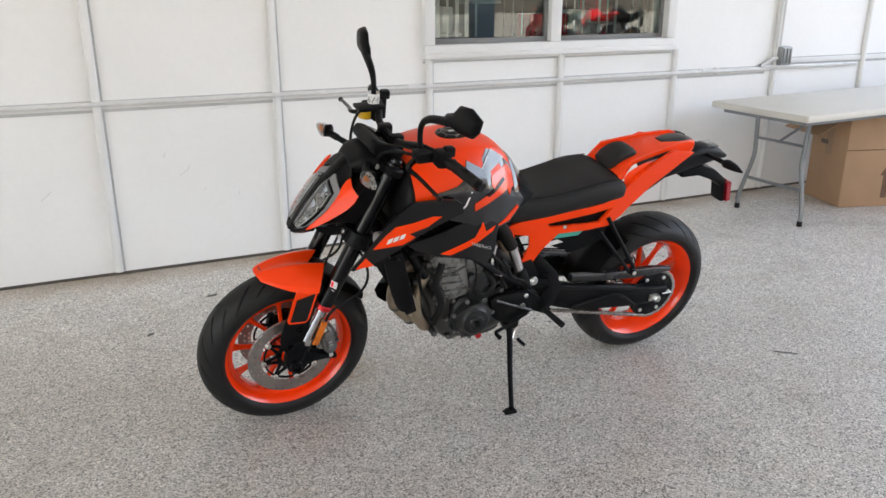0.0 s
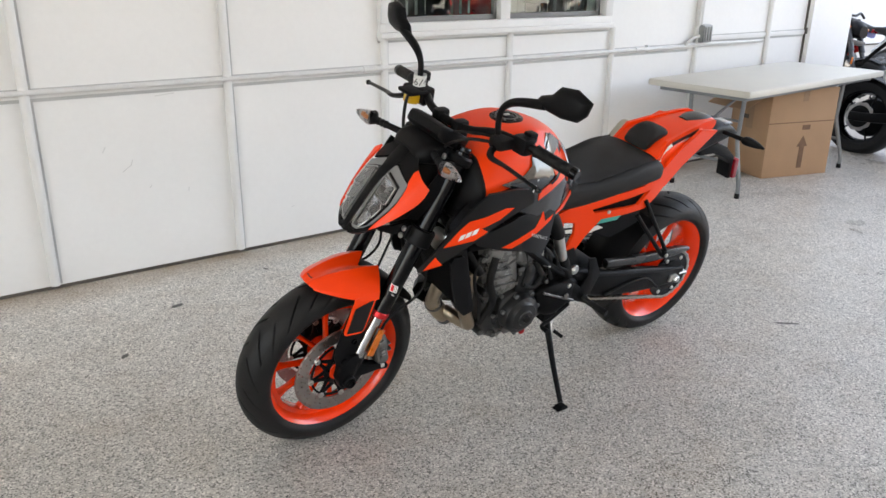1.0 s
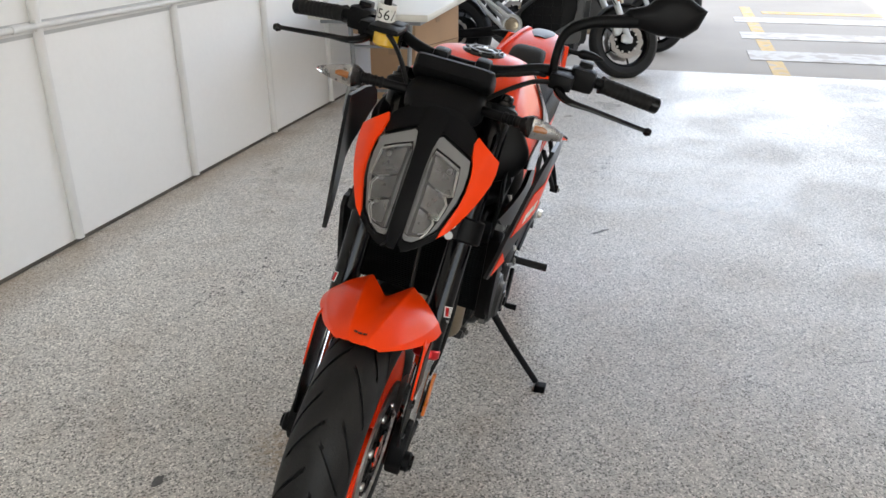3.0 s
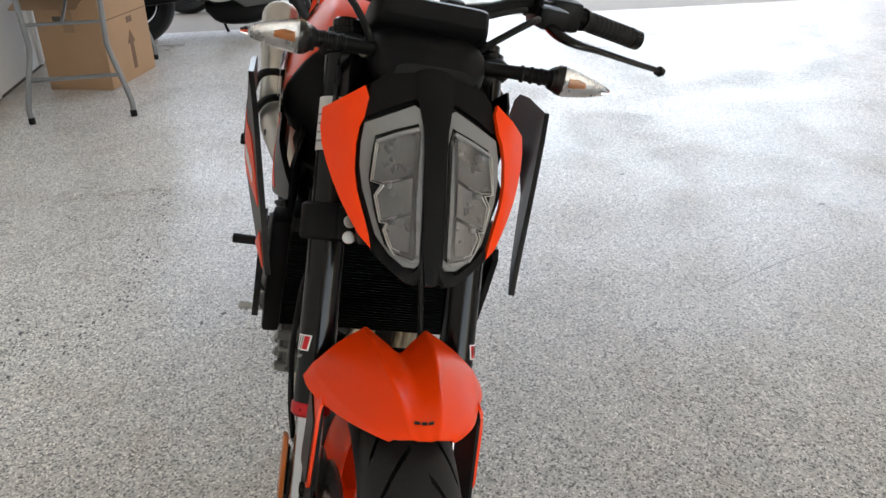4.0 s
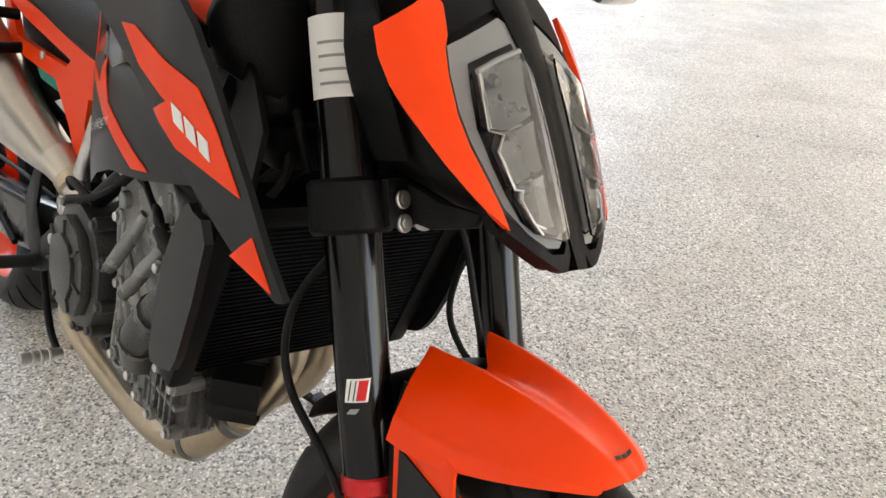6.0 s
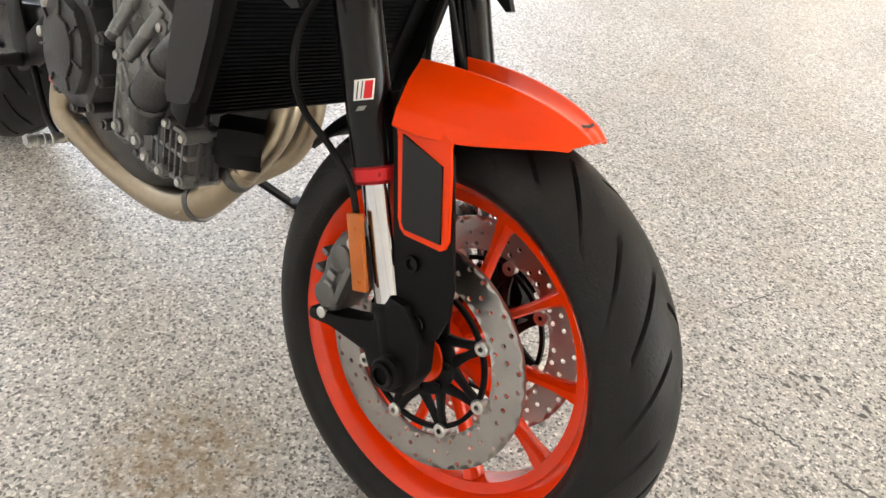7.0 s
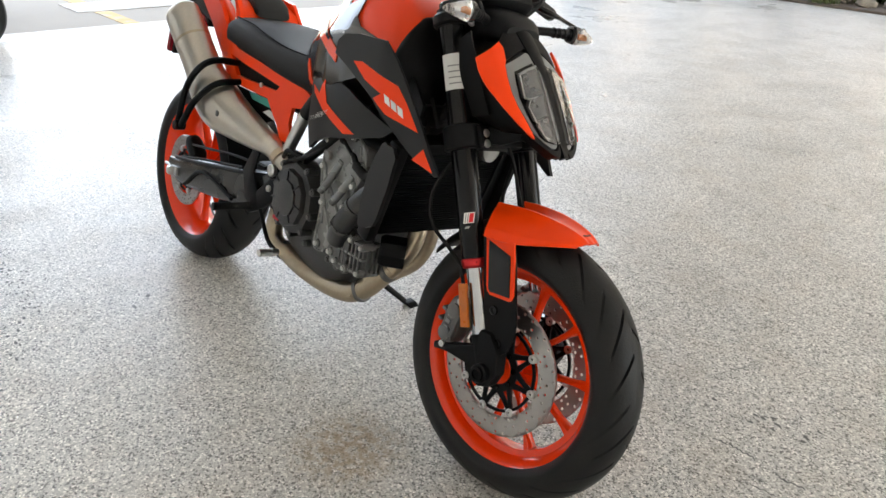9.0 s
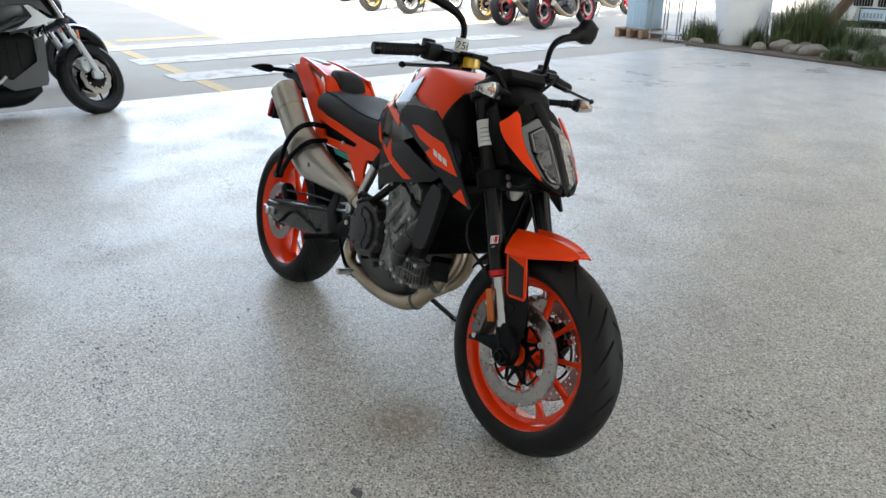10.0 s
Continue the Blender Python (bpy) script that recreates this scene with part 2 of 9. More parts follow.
M_INK = surface("black print", (0.015, 0.015, 0.016), 0.6, vary=0.1, scale=20)
M_GREYPRINT = surface("grey print", (0.25, 0.25, 0.25), 0.6, vary=0.1, scale=20)
M_GREY = surface("slate grey lacquered decal", (0.065, 0.073, 0.079), 0.18, vary=0.15, scale=9, coat=0.6, rough_vary=0.04, spec=0.45)
M_TANKSIDE = surface("deep gloss black lacquer", (0.004, 0.004, 0.0045), 0.12, vary=0.1, scale=8, coat=0.7, rough_vary=0.03, spec=0.45)
M_FLASH = surface("orange decal under lacquer", (0.88, 0.052, 0.003), 0.22, vary=0.05, scale=6, coat=0.5, rough_vary=0.04, spec=0.4)
M_TEAL = surface("teal green decal", (0.06, 0.36, 0.30), 0.4, vary=0.1, scale=20)
M_BEZEL = surface("matt grey lamp bezel", (0.19, 0.19, 0.19), 0.5, vary=0.05, scale=20)
M_MIRRORED = surface("silvered lamp reflector", (0.17, 0.17, 0.168), 0.25, metal=0.85, vary=0.1, scale=60)
M_LAMPBASE = surface("lamp inner panel", (0.075, 0.075, 0.073), 0.3, metal=0.3, vary=0.2, scale=40)
M_AMBER = surface("amber reflector plastic", (0.55, 0.13, 0.003), 0.3, vary=0.12, scale=40, grain=500, bump=0.6, coat=0.2)
M_LAMPCHROME = surface("bright faceted reflector", (0.38, 0.365, 0.35), 0.28, metal=0.9, vary=0.3, scale=90)
M_BULB = surface("dim amber bulb", (0.45, 0.14, 0.02), 0.4, vary=0.1, scale=40)
M_REDLENS = surface("red lens plastic", (0.30, 0.01, 0.02), 0.2, vary=0.1, scale=40, coat=0.5)
M_YELLOW = surface("pale yellow fluid window", (0.70, 0.42, 0.02), 0.15, vary=0.1, scale=40, coat=0.6)
M_CHAIN = surface("chain steel", (0.30, 0.28, 0.25), 0.4, metal=0.9, vary=0.2, scale=80)
M_BLIND_GUIDE = surface("frosted light guide", (0.22, 0.22, 0.215), 0.3, vary=0.05, scale=20)
M_GLASS = glass("clear lamp lens", (0.97, 0.98, 1.0), 0.03)
M_MIRROR = surface("mirror glass", (0.85, 0.86, 0.88), 0.02, metal=1.0, vary=0.01, scale=4, rough_vary=0.0)


# ---- mesh helpers ----
def part(name, bm, material, parent=None, label="", smooth=True):
    """Links a bmesh as one mesh object, under a thing or a part."""
    bmesh.ops.recalc_face_normals(bm, faces=bm.faces)
    me = bpy.data.meshes.new(name)
    bm.to_mesh(me)
    bm.free()
    if smooth:
        for f in me.polygons:
            f.use_smooth = True
        me.set_sharp_from_angle(angle=radians(38))
    me.materials.append(material)
    ob = new(name, me)
    if parent is not None:
        ob.parent = parent
    if label:
        tagged(ob, label)
    return ob


def thing(name, label, category, m=None, group="", kind=""):
    """An empty at the base of a thing, to carry its parts."""
    ob = new(name)
    ob.empty_display_size = 0.1
    if m is not None:
        ob.matrix_world = m
    return tagged(ob, label, category, group, kind)


def box(size, centre=(0, 0, 0), bevel=0.0, bm=None, m=None, segments=2):
    own = bmesh.new()
    bmesh.ops.create_cube(own, size=1.0)
    bmesh.ops.scale(own, vec=size, verts=own.verts)
    if bevel:
        bmesh.ops.bevel(own, geom=own.edges[:], offset=bevel, segments=segments, affect="EDGES", profile=0.6)
    bmesh.ops.translate(own, vec=centre, verts=own.verts)
    if m is not None:
        own.transform(m)
    return own if bm is None else join(bm, own)


def join(bm, other):
    """Adds other's geometry to bm and frees it."""
    table = {v: bm.verts.new(v.co) for v in other.verts}
    for f in other.faces:
        try:
            bm.faces.new([table[v] for v in f.verts])
        except ValueError:
            pass
    other.free()
    return bm


def lathe(profile, n=64, bm=None, m=None, closed=False):
    """Turns (radius, y) points about the y axis."""
    own = bmesh.new()
    rings = []
    for i in range(n):
        a = 2 * math.pi * i / n
        rings.append([own.verts.new((r * math.cos(a), y, r * math.sin(a))) for r, y in profile])
    k = len(profile)
    for i in range(n):
        a, b = rings[i], rings[(i + 1) % n]
        for j in range(k if closed else k - 1):
            own.faces.new((a[j], a[(j + 1) % k], b[(j + 1) % k], b[j]))
    if m is not None:
        own.transform(m)
    return own if bm is None else join(bm, own)


def smooth_line(points, steps=6, closed=False):
    """Catmull-Rom points through the given ones."""
    p = [Vector(q) for q in points]
    if len(p) < 3:
        return p
    n = len(p)
    out = []
    for i in range(n if closed else n - 1):
        p0 = p[i - 1] if closed or i else p[0] * 2 - p[1]
        p1, p2 = p[i], p[(i + 1) % n]
        p3 = p[(i + 2) % n] if closed or i + 2 < n else p[-1] * 2 - p[-2]
        for s in range(steps):
            t = s / steps
            out.append(0.5 * (2 * p1 + (p2 - p0) * t + (2 * p0 - 5 * p1 + 4 * p2 - p3) * t * t + (3 * p1 - p0 - 3 * p2 + p3) * t ** 3))
    if not closed:
        out.append(p[-1])
    return out


def tube(points, radius, n=10, steps=6, bm=None, m=None, flat=1.0, straight=False):
    """A round bar along a line; radius is one number or one for each point given."""
    line = [Vector(q) for q in points] if straight else smooth_line(points, steps)
    radii = [radius] * len(line)
    if isinstance(radius, (list, tuple)):
        radii = [radius[min(int(i / max(len(line) - 1, 1) * (len(radius) - 1)), len(radius) - 2)] for i in range(len(line))]
        for i in range(len(line)):
            f = i / max(len(line) - 1, 1) * (len(radius) - 1)
            k = min(int(f), len(radius) - 2)
            radii[i] = radius[k] + (radius[k + 1] - radius[k]) * (f - k)
    own = bmesh.new()
    rings, side = [], None
    for i, c in enumerate(line):
        d = (line[min(i + 1, len(line) - 1)] - line[max(i - 1, 0)]).normalized()
        if side is None:
            side = d.orthogonal().normalized()
            if abs(d.z) < 0.9:
                side = Vector((0, 0, 1)).cross(d).normalized()
        side = (side - d * side.dot(d)).normalized()
        up = d.cross(side)
        rings.append([own.verts.new(c + (side * math.cos(2 * math.pi * j / n) + up * (flat * math.sin(2 * math.pi * j / n))) * radii[i])
                      for j in range(n)])
    for a, b in zip(rings, rings[1:]):
        for j in range(n):
            own.faces.new((a[j], a[(j + 1) % n], b[(j + 1) % n], b[j]))
    own.faces.new(rings[0][::-1])
    own.faces.new(rings[-1])
    if m is not None:
        own.transform(m)
    return own if bm is None else join(bm, own)


def rod(a, b, radius, n=16, bm=None, bevel=0.0):
    """A round bar from a to b with broken edges."""
    a, b = Vector(a), Vector(b)
    h = (b - a).length
    e = bevel or min(radius * 0.15, h * 0.2)
    turn = (b - a).to_track_quat("Y", "Z").to_matrix().to_4x4()
    return lathe([(0.0001, 0), (radius - e, 0), (radius, e), (radius, h - e), (radius - e, h), (0.0001, h)], n, bm,
                 Matrix.Translation(a) @ turn)


def plate(outline, thick, m=None, bevel=0.0, bm=None, segments=2):
    """A flat outline in x and z, thick along y (about 0), with broken edges."""
    own = bmesh.new()
    a = [own.verts.new((x, -thick / 2, z)) for x, z in outline]
    f = own.faces.new(a)
    r = bmesh.ops.extrude_face_region(own, geom=[f])
    bmesh.ops.translate(own, vec=(0, thick, 0), verts=[v for v in r["geom"] if isinstance(v, bmesh.types.BMVert)])
    bmesh.ops.recalc_face_normals(own, faces=own.faces)
    if bevel:
        bmesh.ops.bevel(own, geom=own.edges[:], offset=bevel, segments=segments, affect="EDGES", profile=0.6, clamp_overlap=True)
    if m is not None:
        own.transform(m)
    return own if bm is None else join(bm, own)


def loft(rings, steps=4, bm=None, m=None, cap=True, around=3):
    """A closed skin through rings of equally many points, smoothed along and around."""
    rounded = [smooth_line(r, around, True) if around > 1 else [Vector(p) for p in r] for r in rings]
    k = len(rounded[0])
    lines = [smooth_line([r[j] for r in rounded], steps) for j in range(k)]
    own = bmesh.new()
    vs = [[own.verts.new(lines[j][i]) for j in range(k)] for i in range(len(lines[0]))]
    for a, b in zip(vs, vs[1:]):
        for j in range(k):
            own.faces.new((a[j], a[(j + 1) % k], b[(j + 1) % k], b[j]))
    if cap:
        own.faces.new(vs[0][::-1])
        own.faces.new(vs[-1])
    if m is not None:
        own.transform(m)
    return own if bm is None else join(bm, own)


def shell(grid, thick=0.004, steps=5, bm=None, m=None):
    """A thin panel through a grid of points, with edges of its own."""
    rows = [smooth_line(r, steps) for r in grid]
    k = len(rows[0])
    cols = [smooth_line([r[j] for r in rows], steps) for j in range(k)]
    h = len(cols[0])
    own = bmesh.new()
    front = [[own.verts.new(cols[j][i]) for j in range(k)] for i in range(h)]
    back = []
    for i in range(h):
        line = []
        for j in range(k):
            u = cols[min(j + 1, k - 1)][i] - cols[max(j - 1, 0)][i]
            v = cols[j][min(i + 1, h - 1)] - cols[j][max(i - 1, 0)]
            nrm = u.cross(v)
            nrm = nrm.normalized() if nrm.length > 1e-9 else Vector((0, 0, 0))
            line.append(own.verts.new(cols[j][i] - nrm * thick))
        back.append(line)
    for i in range(h - 1):
        for j in range(k - 1):
            own.faces.new((front[i][j], front[i][j + 1], front[i + 1][j + 1], front[i + 1][j]))
            own.faces.new((back[i][j], back[i + 1][j], back[i + 1][j + 1], back[i][j + 1]))
    for i in range(h - 1):
        own.faces.new((front[i][0], front[i + 1][0], back[i + 1][0], back[i][0]))
        own.faces.new((front[i][k - 1], back[i][k - 1], back[i + 1][k - 1], front[i + 1][k - 1]))
    for j in range(k - 1):
        own.faces.new((front[0][j], back[0][j], back[0][j + 1], front[0][j + 1]))
        own.faces.new((front[h - 1][j], front[h - 1][j + 1], back[h - 1][j + 1], back[h - 1][j]))
    if m is not None:
        own.transform(m)
    return own if bm is None else join(bm, own)


def hull(stations, n=20, steps=4, bm=None, m=None, power=2.6, along="x"):
    """A closed body through upright sections: place, top, bottom, half width, and how far its middle lies to the left."""
    rings = []
    for x, top, bottom, half, *off in stations:
        c = off[0] if off else 0.0
        p = off[1] if len(off) > 1 else power
        ring = []
        for i in range(n):
            a = 2 * math.pi * i / n
            u, v = math.cos(a), math.sin(a)
            y = c + half * math.copysign(abs(u) ** (2 / p), u)
            z = (top + bottom) / 2 + (top - bottom) / 2 * math.copysign(abs(v) ** (2 / p), v)
            ring.append((x, y, z) if along == "x" else (y, x, z))
        rings.append(ring)
    return loft(rings, steps, bm, m, around=1)


def sheet(outline, place, thick=0.004, step=0.02, bm=None, m=None, rounded=0):
    """A panel cut to an outline in (u, v), laid where place(u, v) says, with thickness."""
    if rounded:
        outline = [(p.x, p.y) for p in smooth_line([(u, v, 0) for u, v in outline], rounded, True)]
    own = bmesh.new()
    own.faces.new([own.verts.new((u, v, 0)) for u, v in outline])
    us, vs = [p[0] for p in outline], [p[1] for p in outline]
    for axis, lo, hi in ((0, min(us), max(us)), (1, min(vs), max(vs))):
        k = int((hi - lo) / step)
        for i in range(1, k + 1):
            at = lo + (hi - lo) * i / (k + 1)
            co, no = [0, 0, 0], [0, 0, 0]
            co[axis], no[axis] = at, 1
            bmesh.ops.bisect_plane(own, geom=own.verts[:] + own.edges[:] + own.faces[:], plane_co=co, plane_no=no)
    bmesh.ops.triangulate(own, faces=[f for f in own.faces if len(f.verts) > 4])
    for v in own.verts:
        v.co = Vector(place(v.co.x, v.co.y))
    own.normal_update()
    face = sum((f.normal * f.calc_area() for f in own.faces), Vector())
    main = face.y if abs(face.y) > abs(face.x) else face.x
    if main < 0:
        bmesh.ops.reverse_faces(own, faces=own.faces)
    if thick:
        bmesh.ops.solidify(own, geom=own.faces[:], thickness=thick)
    if m is not None:
        own.transform(m)
    return own if bm is None else join(bm, own)


def letters(text, size, depth, m, bm=None):
    """Built-in font as a thin mesh in x and y, centred."""
    cu = bpy.data.curves.new("letters", "FONT")
    cu.body, cu.size, cu.extrude, cu.align_x, cu.align_y = text, size, depth, "CENTER", "CENTER"
    cu.resolution_u = 2
    ob = bpy.data.objects.new("letters", cu)
    me = ob.to_mesh()
    own = bmesh.new()
    own.from_mesh(me)
    ob.to_mesh_clear()
    bpy.data.objects.remove(ob)
    bpy.data.curves.remove(cu)
    own.transform(m)
    return own if bm is None else join(bm, own)


MIRROR = Matrix.Diagonal((1, -1, 1, 1))


# ---- the setting ----
def slab_with(name, size, centre, material, label, category, bevel=0.0):
    return tagged(part(name, box(size, centre, bevel), material, smooth=False), label, category, kind="structure")


WALL_Y, SLAB_X, SLAB_Y = 4.488, 6.45, -5.9
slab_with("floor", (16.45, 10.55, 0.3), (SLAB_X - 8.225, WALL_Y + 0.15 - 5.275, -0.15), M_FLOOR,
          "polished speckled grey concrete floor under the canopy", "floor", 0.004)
ground = bmesh.new()
bmesh.ops.create_grid(ground, x_segments=60, y_segments=60, size=150)
tagged(part("ground", ground, M_ASPHALT), "pale worn parking lot pavement in sun and shade", "ground", kind="structure").location = (0, 0, -0.02)
# canopy is out of view; its reach to y -8 is added to cut sky light
slab_with("ceiling", (15.4, 12.64, 0.3), (SLAB_X + 0.15 - 7.7, WALL_Y + 0.15 - 6.32, 3.95), M_CEIL, "white painted canopy ceiling", "ceiling")
# ---- the motorcycle in the middle of the floor ----
# its own axes: x ahead, y to its left, z up, from under the rear axle
BIKE = pose(1.994, 2.717, 0.09, 0, 0, 179.6) @ pose(0, 0, 0, -11.8) @ pose(0, 0, -0.09)
bike = thing("motorcycle", "orange and black naked street motorcycle leaning on its side stand", "motorcycle", BIKE)
RAKE, STEER_ANGLE = 24.5, 3.7
AXIS_FOOT = Vector((1.567, 0, 0))
AXIS = Vector((-math.sin(radians(RAKE)), 0, math.cos(radians(RAKE))))
STEER = Matrix.Translation(AXIS_FOOT) @ Matrix.Rotation(radians(STEER_ANGLE), 4, AXIS) @ Matrix.Translation(-AXIS_FOOT)
FRONT_AXLE, REAR_AXLE = Vector((1.474, 0, 0.291)), Vector((0, 0, 0.302))


def mounted(name, bm, material, label="", steered=False, parent=None, smooth=True):
    """A part of the motorcycle; steered ones turn with the handlebar."""
    if steered:
        bm.transform(STEER)
    if parent and parent.parent and parent.parent is not bike:
        parent = parent.parent
    return part(name, bm, material, parent or bike, label, smooth)


def both(bm):
    """The mesh and its mirror image across the middle plane, as two meshes."""
    other = bm.copy()
    other.transform(MIRROR)
    bmesh.ops.reverse_faces(other, faces=other.faces)
    return bm, other


def pair(name, bm, material, label="", steered=False, parents=(None, None)):
    return [mounted(name, b, material, label, steered, p) for b, p in zip(both(bm), parents)]


def bolt(at, way, radius=0.007, depth=0.006):
    way = Vector(way).normalized()
    b = rod(Vector(at), Vector(at) + way * depth, radius, 12)
    return rod(Vector(at) + way * depth * 0.8, Vector(at) + way * depth * 1.15, radius * 0.5, 6, b)


# -- wheels --
def slant(t):
    """How far a groove has run round the wheel, in pitches, at t across the tread."""
    u = min(abs(t), 1.45)
    return 0.95 * u + 0.25 * u * u


def tyre_mesh(radius, half, bead, count, sense):
    """A tyre with long and short slanting grooves in turn, about the y axis; the mesh runs along the grooves."""
    each, k = 42, 56
    n = count * each
    bm = bmesh.new()
    rings = []
    crown = radius - bead
    for i in range(n):
        ring = []
        for j in range(k + 1):
            t = (-1 + 2 * j / k) * 2.0
            a = 2 * math.pi * (i / each - sense * slant(t)) / count
            u = min(abs(t), math.pi / 2)
            y = half * math.sin(u)
            r = radius - crown * 0.78 * (1 - math.cos(u))
            if abs(t) > math.pi / 2:
                f = (abs(t) - math.pi / 2) / (2.0 - math.pi / 2)
                r -= crown * 0.24 * f
                y -= half * 0.22 * f * f
            turn = i / each + (0.5 if t > 0 else 0.0)
            phase = turn % 1.0
            lo, hi = ((0.05, 0.95), (0.42, 1.36), (0.14, 1.15))[int(turn) % 3]
            if lo < abs(t) < hi and 0.01 < phase < 0.13:
                r -= 0.008 * min(1.0, (abs(t) - lo) / 0.08, (hi - abs(t)) / 0.08)
            ring.append(bm.verts.new((r * math.cos(a), math.copysign(y, t), r * math.sin(a))))
        rings.append(ring)
    for i in range(n):
        p, q = rings[i], rings[(i + 1) % n]
        for j in range(k):
            bm.faces.new((p[j], p[j + 1], q[j + 1], q[j]))
    return bm


def wheel(name, axle, radius, half, rim_half, steered, spin, groove, label):
    at = Matrix.Translation(axle)
    hub = mounted(name, lathe([(0.012, -0.07), (0.034, -0.07), (0.042, -0.055), (0.036, -0.02), (0.036, 0.02), (0.042, 0.055), (0.034, 0.07), (0.012, 0.07)], 40, m=at),
                  M_RIM, label, steered)
    tyre = tyre_mesh(radius, half, 0.222, 24, groove)
    tyre.transform(at)
    mounted("tyre", tyre, M_TYRE, "black rubber tyre with cut tread grooves", steered, hub)
    w = rim_half
    prof = [(0.2325, -w), (0.2325, -w + 0.006), (0.222, -w + 0.012), (0.216, -w + 0.03), (0.201, -w * 0.35), (0.200, 0), (0.201, w * 0.35), (0.216, w - 0.03),
            (0.222, w - 0.012), (0.2325, w - 0.006), (0.2325, w), (0.224, w + 0.001), (0.210, w - 0.012), (0.203, w - 0.03), (0.189, w * 0.35), (0.187, 0), (0.189, -w * 0.35), (0.203, -w + 0.03),
            (0.210, -w + 0.012), (0.224, -w - 0.001)]
    mounted("rim", lathe(prof, 120, m=at, closed=True), M_RIM, "", steered, hub)
    for i in range(10):
        s = 1 if i % 2 else -1
        inner, outer = radians((i // 2) * 72 + spin + s * 10), radians((i // 2) * 72 + spin + s * 17.5)
        a = Vector((0.034 * math.cos(inner), 0, 0.034 * math.sin(inner)))
        b = Vector((0.193 * math.cos(outer), 0, 0.193 * math.sin(outer)))
        side = Vector((0, 1, 0)).cross((b - a).normalized())
        rings = []
        for f, wide, deep in ((0, 0.011, 0.024), (0.3, 0.007, 0.014), (0.75, 0.007, 0.011), (1.0, 0.014, 0.016)):
            c = a.lerp(b, f)
            rings.append([c + side * (wide * sx) + Vector((0, deep * sy, 0)) for sx, sy in ((-1, -0.5), (-0.5, -1), (0.5, -1), (1, -0.5), (1, 0.5), (0.5, 1), (-0.5, 1), (-1, 0.5))])
        mounted("spoke", loft(rings, 3, around=1, m=at), M_RIM, "", steered, hub)
    return hub


def drilled_ring(inner, outer, thick, cells, rows, hole, y, at):
    """A brake disc with real holes, staggered row by row, about the y axis."""
    bm = bmesh.new()
    band = (outer - inner) / rows
    for r in range(rows):
        for c in range(cells):
            shift = 0.5 * (r % 2)
            a0, a1 = 2 * math.pi * (c + shift) / cells, 2 * math.pi * (c + 1 + shift) / cells
            r0, r1 = inner + band * r, inner + band * (r + 1)
            am, rm = (a0 + a1) / 2, (r0 + r1) / 2
            edge = [(r0, a0), (r0, am), (r0, a1), (rm, a1), (r1, a1), (r1, am), (r1, a0), (rm, a0)]
            rim = [(q * math.cos(a), q * math.sin(a)) for q, a in edge]
            cx, cz = rm * math.cos(am), rm * math.sin(am)
            drilled = (c + r) % 3 != 2
            if drilled:
                mouth = []
                for x, z in rim:
                    d = math.hypot(x - cx, z - cz)
                    mouth.append((cx + (x - cx) / d * hole, cz + (z - cz) / d * hole))
            for s in (-1, 1):
                e = [bm.verts.new((x, y + s * thick / 2, z)) for x, z in rim]
                if drilled:
                    h = [bm.verts.new((x, y + s * thick / 2, z)) for x, z in mouth]
                    for k in range(8):
                        bm.faces.new((e[k], e[(k + 1) % 8], h[(k + 1) % 8], h[k]))
                else:
                    bm.faces.new(e)
            if drilled:
                p = [bm.verts.new((x, y - thick / 2, z)) for x, z in mouth]
                q = [bm.verts.new((x, y + thick / 2, z)) for x, z in mouth]
                for k in range(8):
                    bm.faces.new((p[k], p[(k + 1) % 8], q[(k + 1) % 8], q[k]))
    join(bm, lathe([(inner, y - thick / 2), (inner, y + thick / 2)], 120))
    join(bm, lathe([(outer, y - thick / 2), (outer, y + thick / 2)], 120))
    bmesh.ops.remove_doubles(bm, verts=bm.verts, dist=0.00005)
    bm.transform(at)
    return bm


